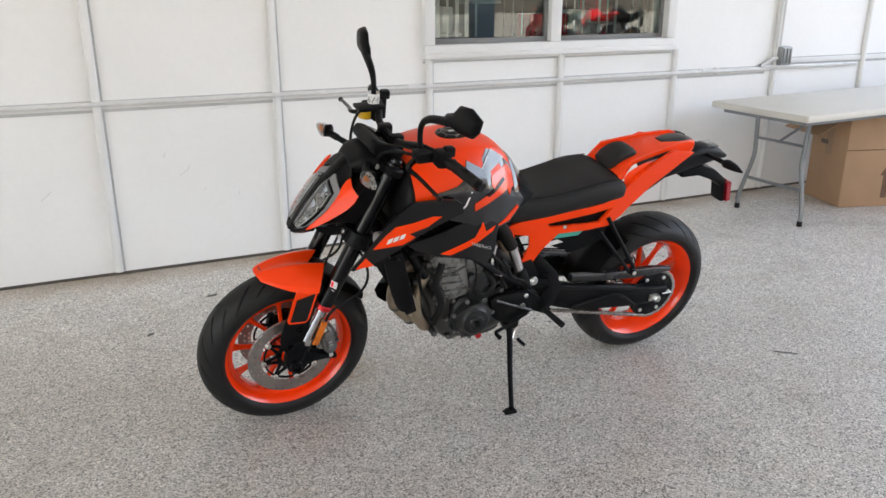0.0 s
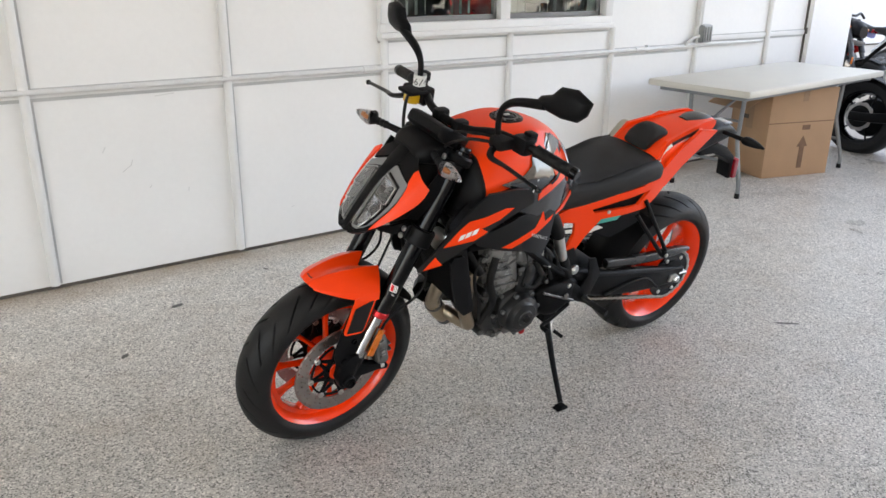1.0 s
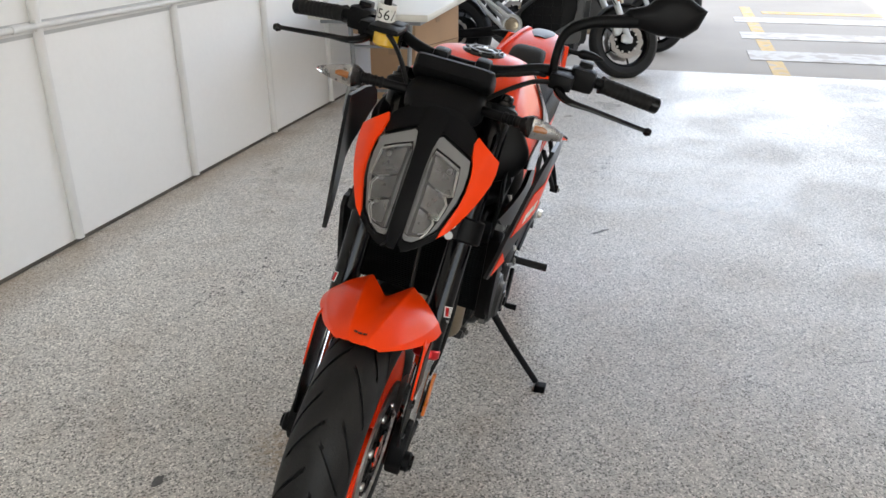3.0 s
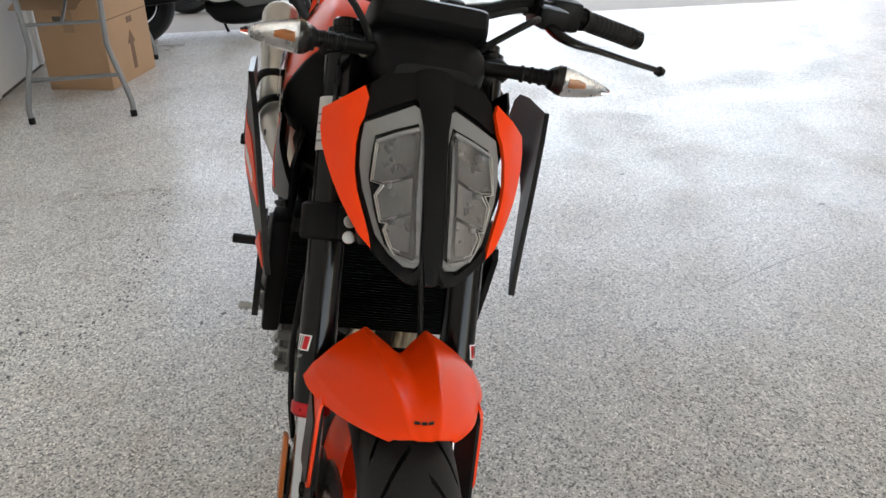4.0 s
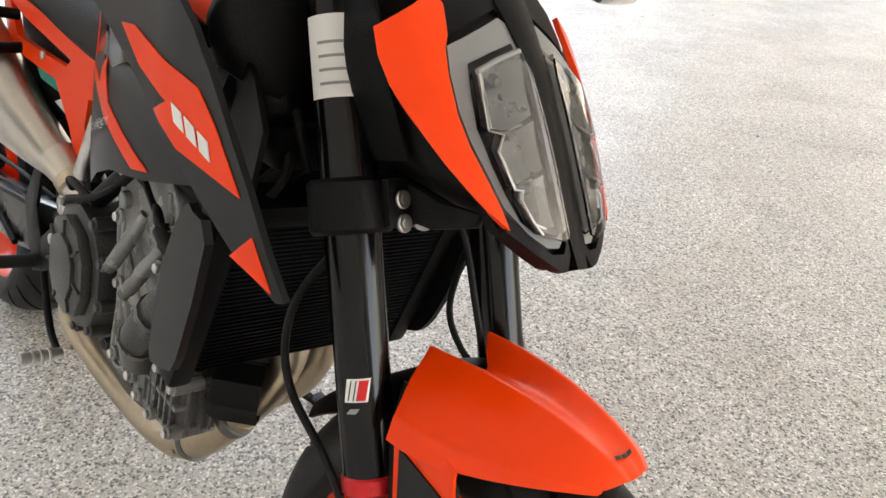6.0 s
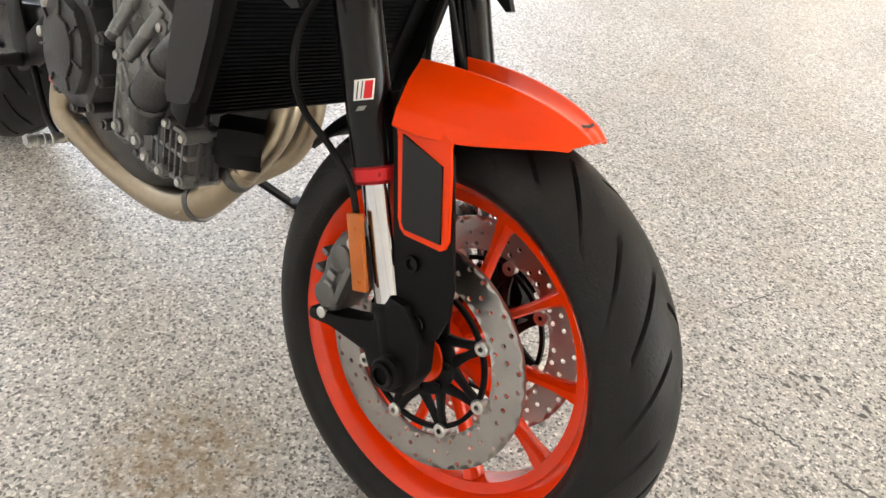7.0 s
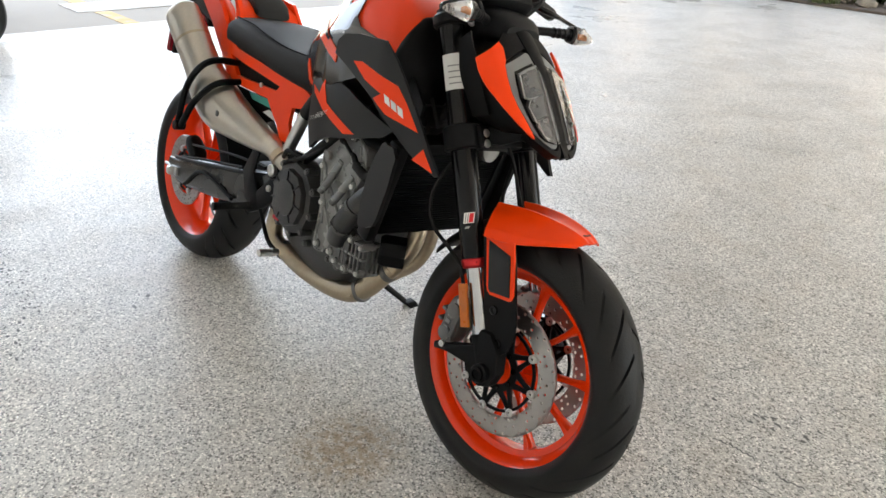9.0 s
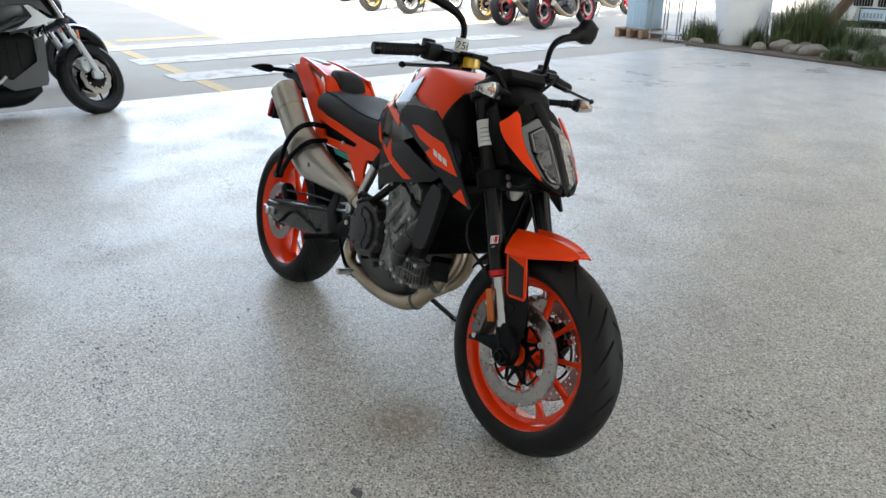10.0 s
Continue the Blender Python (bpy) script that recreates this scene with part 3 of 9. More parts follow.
def brake_disc(axle, y, outer, inner, steered, parent, arms=6, first=0.0):
    """A drilled ring on bobbins, carried by a hub with forked arms."""
    at = Matrix.Translation(axle)
    disc = mounted("brake_disc", drilled_ring(inner, outer, 0.0045, 40, 3, 0.0034, y, at), M_DISC, "drilled steel brake disc", steered, parent)
    seat = inner - 0.008
    hub = lathe([(0.030, y - 0.0035), (0.050, y - 0.0035), (0.052, y - 0.002), (0.052, y + 0.002), (0.050, y + 0.0035), (0.030, y + 0.0035)], 48, closed=True, m=at)
    mounted("disc_carrier", hub, M_BLACK, "black brake disc carrier with forked arms", steered, disc)
    for i in range(arms):
        a = radians(first) + 2 * math.pi * i / arms
        for turn in (-0.62, 0.62):
            p, q = a + turn * 2 * math.pi / arms * 0.62, a
            b = Vector((0.048 * math.cos(p), y, 0.048 * math.sin(p)))
            e = Vector((seat * math.cos(q), y, seat * math.sin(q)))
            side = Vector((0, 1, 0)).cross((e - b).normalized())
            rings = [[c + side * (w * u) + Vector((0, 0.0032 * v, 0)) for u, v in ((-1, -0.7), (-0.6, -1), (0.6, -1), (1, -0.7), (1, 0.7), (0.6, 1), (-0.6, 1), (-1, 0.7))]
                     for c, w in ((b, 0.008), (b.lerp(e, 0.5), 0.0048), (e, 0.0075))]
            mounted("carrier_arm", loft(rings, 2, around=1, m=at), M_BLACK, "", steered, disc)
    ring = lathe([(seat - 0.007, y - 0.0025), (seat - 0.001, y - 0.0025), (seat - 0.001, y + 0.0025), (seat - 0.007, y + 0.0025)], 72, closed=True, m=at)
    mounted("carrier_ring", ring, M_BLACK, "", steered, disc)
    way = math.copysign(1, y)
    for i in range(arms):
        a = radians(first) + 2 * math.pi * i / arms
        b = lathe([(0.0034, 0.0075), (0.0070, 0.0078), (0.0092, 0.006), (0.0096, 0.0), (0.0096, -0.006), (0.0034, -0.006), (0.0034, 0.0075)], 18, m=Matrix.Translation((seat * math.cos(a), y, seat * math.sin(a))) @ Matrix.Diagonal((1, way, 1, 1)))
        b.transform(at)
        mounted("disc_bolt", b, M_ALLOY, "", steered, disc)
        a += math.pi / arms
        b = bolt((0.043 * math.cos(a), y + 0.003 * way, 0.043 * math.sin(a)), (0, y, 0), 0.006, 0.005)
        b.transform(at)
        mounted("carrier_bolt", b, M_GLOSS, "", steered, disc)
    return disc


front_wheel = wheel("front_wheel", FRONT_AXLE, 0.300, 0.065, 0.050, True, 64.5, 1, "orange cast front wheel hub")
rear_wheel = wheel("rear_wheel", REAR_AXLE, 0.306, 0.090, 0.074, False, 30, -1, "orange cast rear wheel hub")
for side in (-1, 1):
    brake_disc(FRONT_AXLE, side * 0.064, 0.150, 0.106, True, front_wheel, 8, -9)
brake_disc(REAR_AXLE, -0.095, 0.118, 0.080, False, rear_wheel, 6)


# -- fork --
def fork_at(z, ahead=0.0, y=0.104):
    """A place on the fork's line at height z, and ahead of it square to the line."""
    return Vector((1.468 - 0.4557 * (z - 0.295) + ahead * math.cos(radians(RAKE)), y, z + ahead * math.sin(radians(RAKE))))


for s in (1, -1):
    flip = Matrix.Diagonal((1, s, 1, 1))

    def leg(bm):
        if s < 0:
            bm.transform(MIRROR)
        return bm
    fork = mounted("fork_leg", leg(tube([fork_at(0.985), fork_at(0.86), fork_at(0.70), fork_at(0.505)], [0.0285, 0.0285, 0.0285, 0.027, 0.026], 24, straight=True)), M_GLOSS,
                   "gloss black upside-down fork tube", True)
    mounted("fork_ring", leg(rod(fork_at(0.508), fork_at(0.488), 0.0285, 24)), M_RED, "red anodised fork ring", True, fork)
    mounted("fork_slider", leg(rod(fork_at(0.49), fork_at(0.315), 0.0195, 24)), M_CHROME, "chromed fork slider", True, fork)
    mounted("fork_cap", leg(rod(fork_at(0.985), fork_at(1.0), 0.022, 20)), M_GLOSS, "", True, fork)
    mounted("lower_leg", leg(rod(fork_at(0.362), fork_at(0.280), 0.0225, 24)), M_BLACK, "black cast fork foot", True, fork)
    foot = plate([(1.432, 0.335), (1.448, 0.378), (1.475, 0.378), (1.505, 0.345), (1.512, 0.30), (1.50, 0.268), (1.475, 0.258), (1.45, 0.262), (1.43, 0.290), (1.37, 0.290), (1.332, 0.282), (1.330, 0.298), (1.385, 0.314)],
                 0.034, Matrix.Translation((0, 0.108, 0)), 0.006)
    rod((1.478, 0.085, 0.292), (1.478, 0.140, 0.292), 0.021, 24, foot)
    mounted("axle_clamp", leg(foot), M_BLACK, "black cast axle clamp", True, fork)
    mounted("axle_end", leg(lathe([(0.010, 0.0), (0.0105, 0.012), (0.0155, 0.012), (0.0155, 0.0)], 24, m=Matrix.Translation((1.478, 0.133, 0.292)))), M_GLOSS, "", True, fork)
    # radial caliper behind the slider
    cal = hull([(-0.058, 0.016, -0.014, 0.018), (-0.042, 0.027, -0.022, 0.026), (-0.012, 0.026, -0.026, 0.03), (0.012, 0.030, -0.026, 0.03), (0.042, 0.027, -0.022, 0.026), (0.058, 0.016, -0.014, 0.018)],
               16, 3, power=3.2)
    for cx in (-0.03, 0.028):
        lathe([(0.0001, 0.026), (0.015, 0.026), (0.017, 0.034), (0.013, 0.037), (0.0001, 0.037)], 20, cal, Matrix.Translation((cx, 0, 0)))
    seat = Matrix.Translation((1.360, 0.092, 0.358)) @ Matrix.Rotation(radians(-77), 4, "Y")
    join(cal, hull([(-0.066, 0.004, -0.014, 0.012, 0.012), (-0.050, 0.010, -0.020, 0.016, 0.012), (-0.034, 0.006, -0.020, 0.014, 0.010)], 12, 2, power=3))
    join(cal, hull([(0.034, 0.006, -0.020, 0.014, 0.010), (0.050, 0.010, -0.020, 0.016, 0.012), (0.066, 0.004, -0.014, 0.012, 0.012)], 12, 2, power=3))
    for k in (-0.012, 0.014):
        join(cal, box((0.008, 0.050, 0.012), (k, 0.004, 0.028), 0.003))
    cal.transform(seat)
    caliper = mounted("brake_caliper", leg(cal), M_CALIPER, "grey four-piston brake caliper", True)
    for k in range(3):
        raised = box((0.010, 0.003, 0.013), (-0.016 + 0.016 * k, 0.0335, 0.002), 0.001, m=seat)
        mounted("caliper_mark", leg(raised), M_GREYPRINT, "", True, caliper)
    mounted("caliper_bridge", leg(box((0.060, 0.012, 0.010), (0.0, 0.030, -0.018), 0.003, m=seat)), M_CALIPER, "", True, caliper)
    for k in (-0.056, 0.056):
        mounted("caliper_bolt", leg(bolt(seat @ Vector((k, 0.026, -0.006)), (0, 1, 0), 0.0075, 0.009)), M_ALLOY, "", True, caliper)
    mounted("bleed_nipple", leg(rod((1.378, 0.105, 0.418), (1.376, 0.122, 0.446), 0.006, 10)), M_ALLOY, "", True, caliper)
    # reflector on its tab
    tilt_ = Matrix.Translation((1.398, 0.134, 0.412)) @ Matrix.Rotation(radians(-21), 4, "Y")
    mounted("reflector", leg(box((0.022, 0.007, 0.092), (0, 0, 0), 0.0022, m=tilt_)), M_AMBER, "amber side reflector", True, fork)
    mounted("reflector_tab", leg(box((0.014, 0.004, 0.07), (-0.002, -0.006, -0.006), 0.001, m=tilt_)), M_BLACK, "", True, fork)
    # maker's mark near the lower end, as plain shapes
    def round_fork(u, v, r=0.0278):
        return fork_at(0.583 + v, 0) + Vector((math.cos(u + 1.1) * r * 0.91, math.sin(u + 1.1) * r, math.cos(u + 1.1) * r * 0.41))

    for u0, u1, v0, v1, mat_ in ((-0.50, 0.34, -0.010, 0.010, M_WHITE), (-0.42, -0.10, -0.0085, 0.0085, M_RED), (-0.02, 0.02, -0.0085, 0.0085, M_INK), (0.16, 0.20, -0.0085, 0.0085, M_INK), (-0.05, 0.30, -0.020, -0.0155, M_GREYPRINT)):
        r = 0.0278 if mat_ in (M_WHITE, M_GREYPRINT) else 0.0284
        mark = sheet([(u0, v0), (u1, v0), (u1 - 0.16, v1), (u0 - 0.16, v1)], lambda u, v, r=r: round_fork(u, v, r), 0.0006, 0.01)
        mounted("fork_mark", leg(mark), mat_, "small fork marking", True, fork)

label_wrap = sheet([(-1.5, -0.034), (1.5, -0.034), (1.5, 0.034), (-1.5, 0.034)],
                   lambda u, v: fork_at(0.862 + v, 0, -0.104) + Vector((math.cos(u + 0.35) * 0.0295 * 0.91, -math.sin(u + 0.35) * 0.0295, math.cos(u + 0.35) * 0.0295 * 0.41)), 0.0006, 0.08)
notice = mounted("paper_notice", label_wrap, M_PAPER, "white paper notice round the fork", True)
for k in range(11):
    if k % 2 == 0 or k > 1:
        wide = 0.5 if k % 2 == 0 else 1.05
        bar = sheet([(-1.15, -0.0012), (-1.15 + 2.1 * wide, -0.0012), (-1.15 + 2.1 * wide, 0.0012), (-1.15, 0.0012)],
                    lambda u, v, k=k: fork_at(0.890 - 0.0056 * k + v, 0, -0.104) + Vector((math.cos(u + 0.35) * 0.0303 * 0.91, -math.sin(u + 0.35) * 0.0303, math.cos(u + 0.35) * 0.0303 * 0.41)), 0.0003, 0.2)
        mounted("print_bar", bar, M_GREYPRINT, "", True, notice)

lower = box((0.058, 0.20, 0.044), (0, 0, 0), 0.012)
for y in (-0.104, 0.104):
    rod((0, y, -0.026), (0, y, 0.026), 0.0405, 32, lower, 0.004)
    box((0.030, 0.036, 0.046), (0.034, y * 0.79, 0), 0.006, lower)
lower.transform(Matrix.Translation(fork_at(0.738, 0, 0)) @ Matrix.Rotation(radians(-RAKE), 4, "Y"))
clamp = mounted("lower_triple_clamp", lower, M_BLACK, "black cast lower triple clamp", True)
for y in (-0.083, 0.083):
    for z in (0.7205, 0.7405):
        mounted("clamp_bolt", bolt(fork_at(z, 0.046, y), (0.91, 0, 0.41), 0.0090, 0.006), M_ALLOY, "bare steel clamp bolt", True, clamp)
for y in (-0.070, 0.070):
    lug = plate([(-0.016, -0.020), (0.05, -0.012), (0.098, 0.010), (0.100, 0.024), (0.05, 0.016), (-0.016, 0.020)], 0.010, Matrix.Translation(fork_at(0.742, 0.034, y)), 0.003)
    mounted("lamp_bracket", lug, M_BLACK, "black headlamp bracket", True, clamp)
upper = box((0.07, 0.25, 0.026), (0, 0, 0), 0.008)
for y in (-0.104, 0.104):
    rod((0, y, -0.014), (0, y, 0.014), 0.038, 28, upper)
upper.transform(Matrix.Translation(fork_at(0.965, 0, 0)) @ Matrix.Rotation(radians(-RAKE), 4, "Y"))
clamp = mounted("upper_triple_clamp", upper, M_BLACK, "black upper triple clamp", True)
for y in (-0.084, 0.084):
    mounted("clamp_bolt", bolt(fork_at(0.955, 0.036, y), (0.91, 0, 0.41), 0.009, 0.008), M_ALLOY, "bare steel clamp bolt", True, clamp)
mounted("steering_stem", rod(fork_at(0.97, -0.03, 0), fork_at(0.74, -0.03, 0), 0.03), M_BLACK, "", True)

# -- front mudguard --
# half rows from the rear edge to the tip: middle, ridge, flank, shoulder, edge
GUARD = [[(1.398, 0.000, 0.606), (1.357, 0.044, 0.620), (1.374, 0.080, 0.604), (1.392, 0.112, 0.582), (1.400, 0.124, 0.566)],
         [(1.432, 0.000, 0.613), (1.405, 0.042, 0.626), (1.414, 0.078, 0.607), (1.424, 0.108, 0.583), (1.430, 0.119, 0.566)],
         [(1.478, 0.000, 0.618), (1.462, 0.036, 0.628), (1.466, 0.068, 0.609), (1.471, 0.092, 0.586), (1.473, 0.099, 0.571)],
         [(1.524, 0.000, 0.617), (1.517, 0.028, 0.623), (1.517, 0.053, 0.608), (1.517, 0.073, 0.593), (1.518, 0.079, 0.583)],
         [(1.560, 0.000, 0.611), (1.557, 0.021, 0.613), (1.553, 0.038, 0.605), (1.549, 0.053, 0.597), (1.548, 0.057, 0.591)],
         [(1.576, 0.000, 0.603), (1.574, 0.016, 0.603), (1.571, 0.027, 0.600), (1.566, 0.036, 0.597), (1.564, 0.039, 0.594)]]


def guard_top(along, across, out=0.0):
    """A place on the flat between the ridges: 0 to 1 from the rear edge to the tip, and metres to the left."""
    f = along * (len(GUARD) - 1)
    k = min(int(f), len(GUARD) - 2)
    a, b = Vector(GUARD[k][0]).lerp(Vector(GUARD[k + 1][0]), f - k), Vector(GUARD[k][1]).lerp(Vector(GUARD[k + 1][1]), f - k)
    u = min(abs(across) / b.y, 1.0)
    p = a.lerp(b, u)
    return Vector((p.x, across, p.z + out))


def crease_rows(rows):
    """Each row, with the ridge and the shoulder kept crisp by close neighbours."""
    out = []
    for m, r, fl, sh, e in rows:
        m, r, fl, sh, e = (Vector(q) for q in (m, r, fl, sh, e))
        half = [m, m.lerp(r, 0.5) - Vector((0, 0, 0.001)), m.lerp(r, 0.86), r, r.lerp(fl, 0.14), fl, fl.lerp(sh, 0.85), sh, sh.lerp(e, 0.3), e]
        out.append([Vector((q.x, -q.y, q.z)) for q in half[:0:-1]] + half)
    return out


fender = mounted("front_mudguard", shell(crease_rows(GUARD), 0.004, 3), M_ORANGE, "orange front mudguard with two raised ridges", True)


def guard_row(angle, half, drop, radius):
    """One cross row of the rear half: a flat top creased into steep sides."""
    row = []
    for s, down in ((-1, 1.0), (-0.93, 0.72), (-0.80, 0.32), (-0.62, 0.03), (-0.3, 0.0), (0, 0.0), (0.3, 0.0), (0.62, 0.03), (0.80, 0.32), (0.93, 0.72), (1, 1.0)):
        r, a = radius - drop * down, radians(angle)
        row.append((FRONT_AXLE.x + r * math.cos(a), half * s, FRONT_AXLE.z + r * math.sin(a)))
    return row


mounted("mudguard_rear", shell([guard_row(98, 0.094, 0.03, 0.316), guard_row(108, 0.092, 0.03, 0.322), guard_row(120, 0.086, 0.028, 0.318), guard_row(136, 0.072, 0.022, 0.316), guard_row(146, 0.058, 0.016, 0.320)], 0.004, 5),
        M_BLACK, "black rear half of the mudguard", True, fender)
for k in range(3):
    bar = sheet([(-0.0125 + 0.0088 * k, 0.795), (-0.0055 + 0.0088 * k, 0.795), (-0.0040 + 0.0088 * k, 0.832), (-0.0110 + 0.0088 * k, 0.832)], lambda u, v: guard_top(v, -u, 0.0065), 0.0006, 0.02)
    mounted("mudguard_mark", bar, M_INK, "small black marking", True, fender)
LEG = [(1.372, 0.604), (1.420, 0.598), (1.476, 0.560), (1.504, 0.474), (1.521, 0.424), (1.526, 0.390), (1.518, 0.356), (1.502, 0.340), (1.470, 0.334), (1.456, 0.352), (1.422, 0.452), (1.398, 0.530)]
EDGE = [(1.384, 0.588), (1.430, 0.584), (1.470, 0.574), (1.481, 0.545), (1.501, 0.472), (1.499, 0.462), (1.494, 0.458), (1.443, 0.453), (1.434, 0.458), (1.428, 0.468), (1.402, 0.553)]
INSET = [(1.409, 0.560), (1.470, 0.547), (1.493, 0.466), (1.442, 0.460), (1.436, 0.466)]
for name, line, y, mat_, lab in (("fork_guard", LEG, 0.111, M_BLACK, "black fork guard plate"), ("guard_edge", EDGE, 0.1155, M_ORANGE, "orange lower wing of the mudguard"),
                                 ("guard_inset", INSET, 0.1180, M_SATIN, "dark grey inset panel")):
    pair(name, sheet(line, lambda u, v, y=y: (u, y + 0.10 * (0.45 - v) * 0.2 - 0.50 * max(v - 0.566, 0), v), 0.004, 0.02), mat_, lab, True, (fender, fender))
for x, z in ((1.461, 0.425), (1.490, 0.361)):
    pair("guard_bolt", lathe([(0.0001, 0.001), (0.006, 0.001), (0.0065, 0.0045), (0.0095, 0.0045), (0.0105, 0.0)], 18, m=Matrix.Translation((x, 0.112, z))), M_GLOSS, "", True, (fender, fender))

# -- headlamp mask --
def mask(y, z, out=0.0):
    """The face of the lamp mask: leans back upwards and falls away to both sides."""
    t = max((z - 0.750) / 0.22, -0.1)
    x = 1.455 - 0.145 * t - 0.03 * t ** 4 - 3.0 * y * y
    return Vector((x + out, y + out * y * 3.0, z))


housing = hull([(1.19, 0.955, 0.80, 0.072), (1.23, 0.960, 0.775, 0.095), (1.27, 0.935, 0.765, 0.098), (1.315, 0.890, 0.760, 0.082), (1.36, 0.840, 0.757, 0.060), (1.40, 0.795, 0.755, 0.035)], 20, 3, power=2.4)
headlamp = mounted("headlamp", housing, M_BLACK, "split black headlamp housing", True)
nose = sheet([(-0.007, 0.752), (0.007, 0.752), (0.0125, 0.79), (0.0135, 0.87), (0.0165, 0.915), (0.024, 0.945), (0.026, 0.985), (-0.026, 0.985), (-0.024, 0.945), (-0.0165, 0.915), (-0.0135, 0.87), (-0.0125, 0.79)],
             lambda u, v: mask(u, min(v, 0.96), 0.011 - 10.0 * u * u) + Vector((-(max(v, 0.96) - 0.96) * 1.2, 0, max(v, 0.96) - 0.96)), 0.016, 0.012)
mounted("nose_strip", nose, M_BLACK, "black centre strip of the mask", True, headlamp)
mounted("nose_screw", lathe([(0.0001, 0.001), (0.004, 0.001), (0.0045, 0.004), (0.0075, 0.004), (0.0085, 0.0)], 18, m=Matrix.Translation((1.276, 0, 0.974)) @ Vector((0.78, 0, 0.62)).to_track_quat("Y", "Z").to_matrix().to_4x4()), M_GLOSS, "", True, headlamp)
BROW = [(0.016, 0.938), (0.028, 0.942), (0.060, 0.928), (0.086, 0.913), (0.089, 0.925), (0.083, 0.947), (0.060, 0.966), (0.024, 0.985), (0.018, 0.96)]
BEZEL = [(0.0135, 0.772), (0.020, 0.766), (0.034, 0.766), (0.052, 0.776), (0.070, 0.793), (0.078, 0.813), (0.088, 0.838), (0.0925, 0.860), (0.0925, 0.885), (0.089, 0.906), (0.060, 0.921), (0.028, 0.936), (0.018, 0.932), (0.0145, 0.900), (0.0135, 0.84)]
RECESS = [(0.0165, 0.778), (0.024, 0.774), (0.046, 0.777), (0.058, 0.785), (0.068, 0.806), (0.074, 0.822), (0.0775, 0.837), (0.081, 0.849), (0.079, 0.874), (0.0755, 0.896), (0.050, 0.908), (0.023, 0.918), (0.0175, 0.90), (0.0165, 0.84)]
LENS = [(0.0165, 0.779), (0.024, 0.776), (0.046, 0.780), (0.0535, 0.789), (0.0605, 0.804), (0.0575, 0.811), (0.065, 0.811), (0.0725, 0.837), (0.065, 0.850), (0.0775, 0.851), (0.0735, 0.892), (0.050, 0.904), (0.0235, 0.914), (0.0185, 0.90), (0.0165, 0.84)]
CHEEK = [(0.071, 0.780), (0.086, 0.791), (0.097, 0.804), (0.108, 0.819), (0.117, 0.834), (0.126, 0.852), (0.132, 0.868), (0.135, 0.886), (0.134, 0.907), (0.112, 0.928), (0.086, 0.947), (0.082, 0.937), (0.087, 0.915), (0.0925, 0.904), (0.0955, 0.885), (0.0955, 0.858), (0.091, 0.836), (0.081, 0.811), (0.0745, 0.794)]
FRAME = [(0.011, 0.760), (0.019, 0.748), (0.030, 0.750), (0.050, 0.760), (0.076, 0.776), (0.088, 0.815), (0.094, 0.860), (0.091, 0.905), (0.060, 0.924), (0.020, 0.940), (0.012, 0.90)]
LIP = [(0.011, 0.762), (0.019, 0.750), (0.030, 0.752), (0.050, 0.762), (0.0755, 0.778), (0.073, 0.790), (0.052, 0.7735), (0.034, 0.763), (0.0195, 0.763), (0.0145, 0.770), (0.0145, 0.90), (0.011, 0.90)]
pair("mask_brow", sheet(BROW, lambda u, v: mask(u, v, 0.002), 0.006, 0.015), M_BLACK, "black upper panel of the mask", True, (headlamp, headlamp))
pair("lamp_frame", sheet(FRAME, lambda u, v: mask(u, v, -0.006), 0.016, 0.02), M_BLACK, "black lamp frame", True, (headlamp, headlamp))
pair("lamp_lip", sheet(LIP, lambda u, v: mask(u, v, 0.008), 0.012, 0.02), M_BLACK, "black raised edge of the lamp", True, (headlamp, headlamp))
bezels = pair("lamp_bezel", sheet(BEZEL, lambda u, v: mask(u, v, 0.0035), 0.005, 0.02), M_BEZEL, "matt grey lamp bezel", True, (headlamp, headlamp))
pair("lamp_recess", sheet(RECESS, lambda u, v: mask(u, v, 0.0045), 0.002, 0.02), M_GLOSS, "dark border round the lamp", True, bezels)
pair("lamp_panel", sheet(LENS, lambda u, v: mask(u, v, 0.0058), 0.001, 0.02), M_LAMPBASE, "grey lamp back panel", True, bezels)
CELLS = (((0.027, 0.908), (0.048, 0.902), (0.072, 0.890), (0.076, 0.853), (0.062, 0.852), (0.044, 0.858), (0.029, 0.866)),
         ((0.029, 0.862), (0.044, 0.854), (0.063, 0.848), (0.071, 0.836), (0.064, 0.813), (0.046, 0.819), (0.029, 0.826)),
         ((0.029, 0.822), (0.044, 0.815), (0.056, 0.809), (0.059, 0.803), (0.050, 0.786), (0.040, 0.783), (0.029, 0.784)))
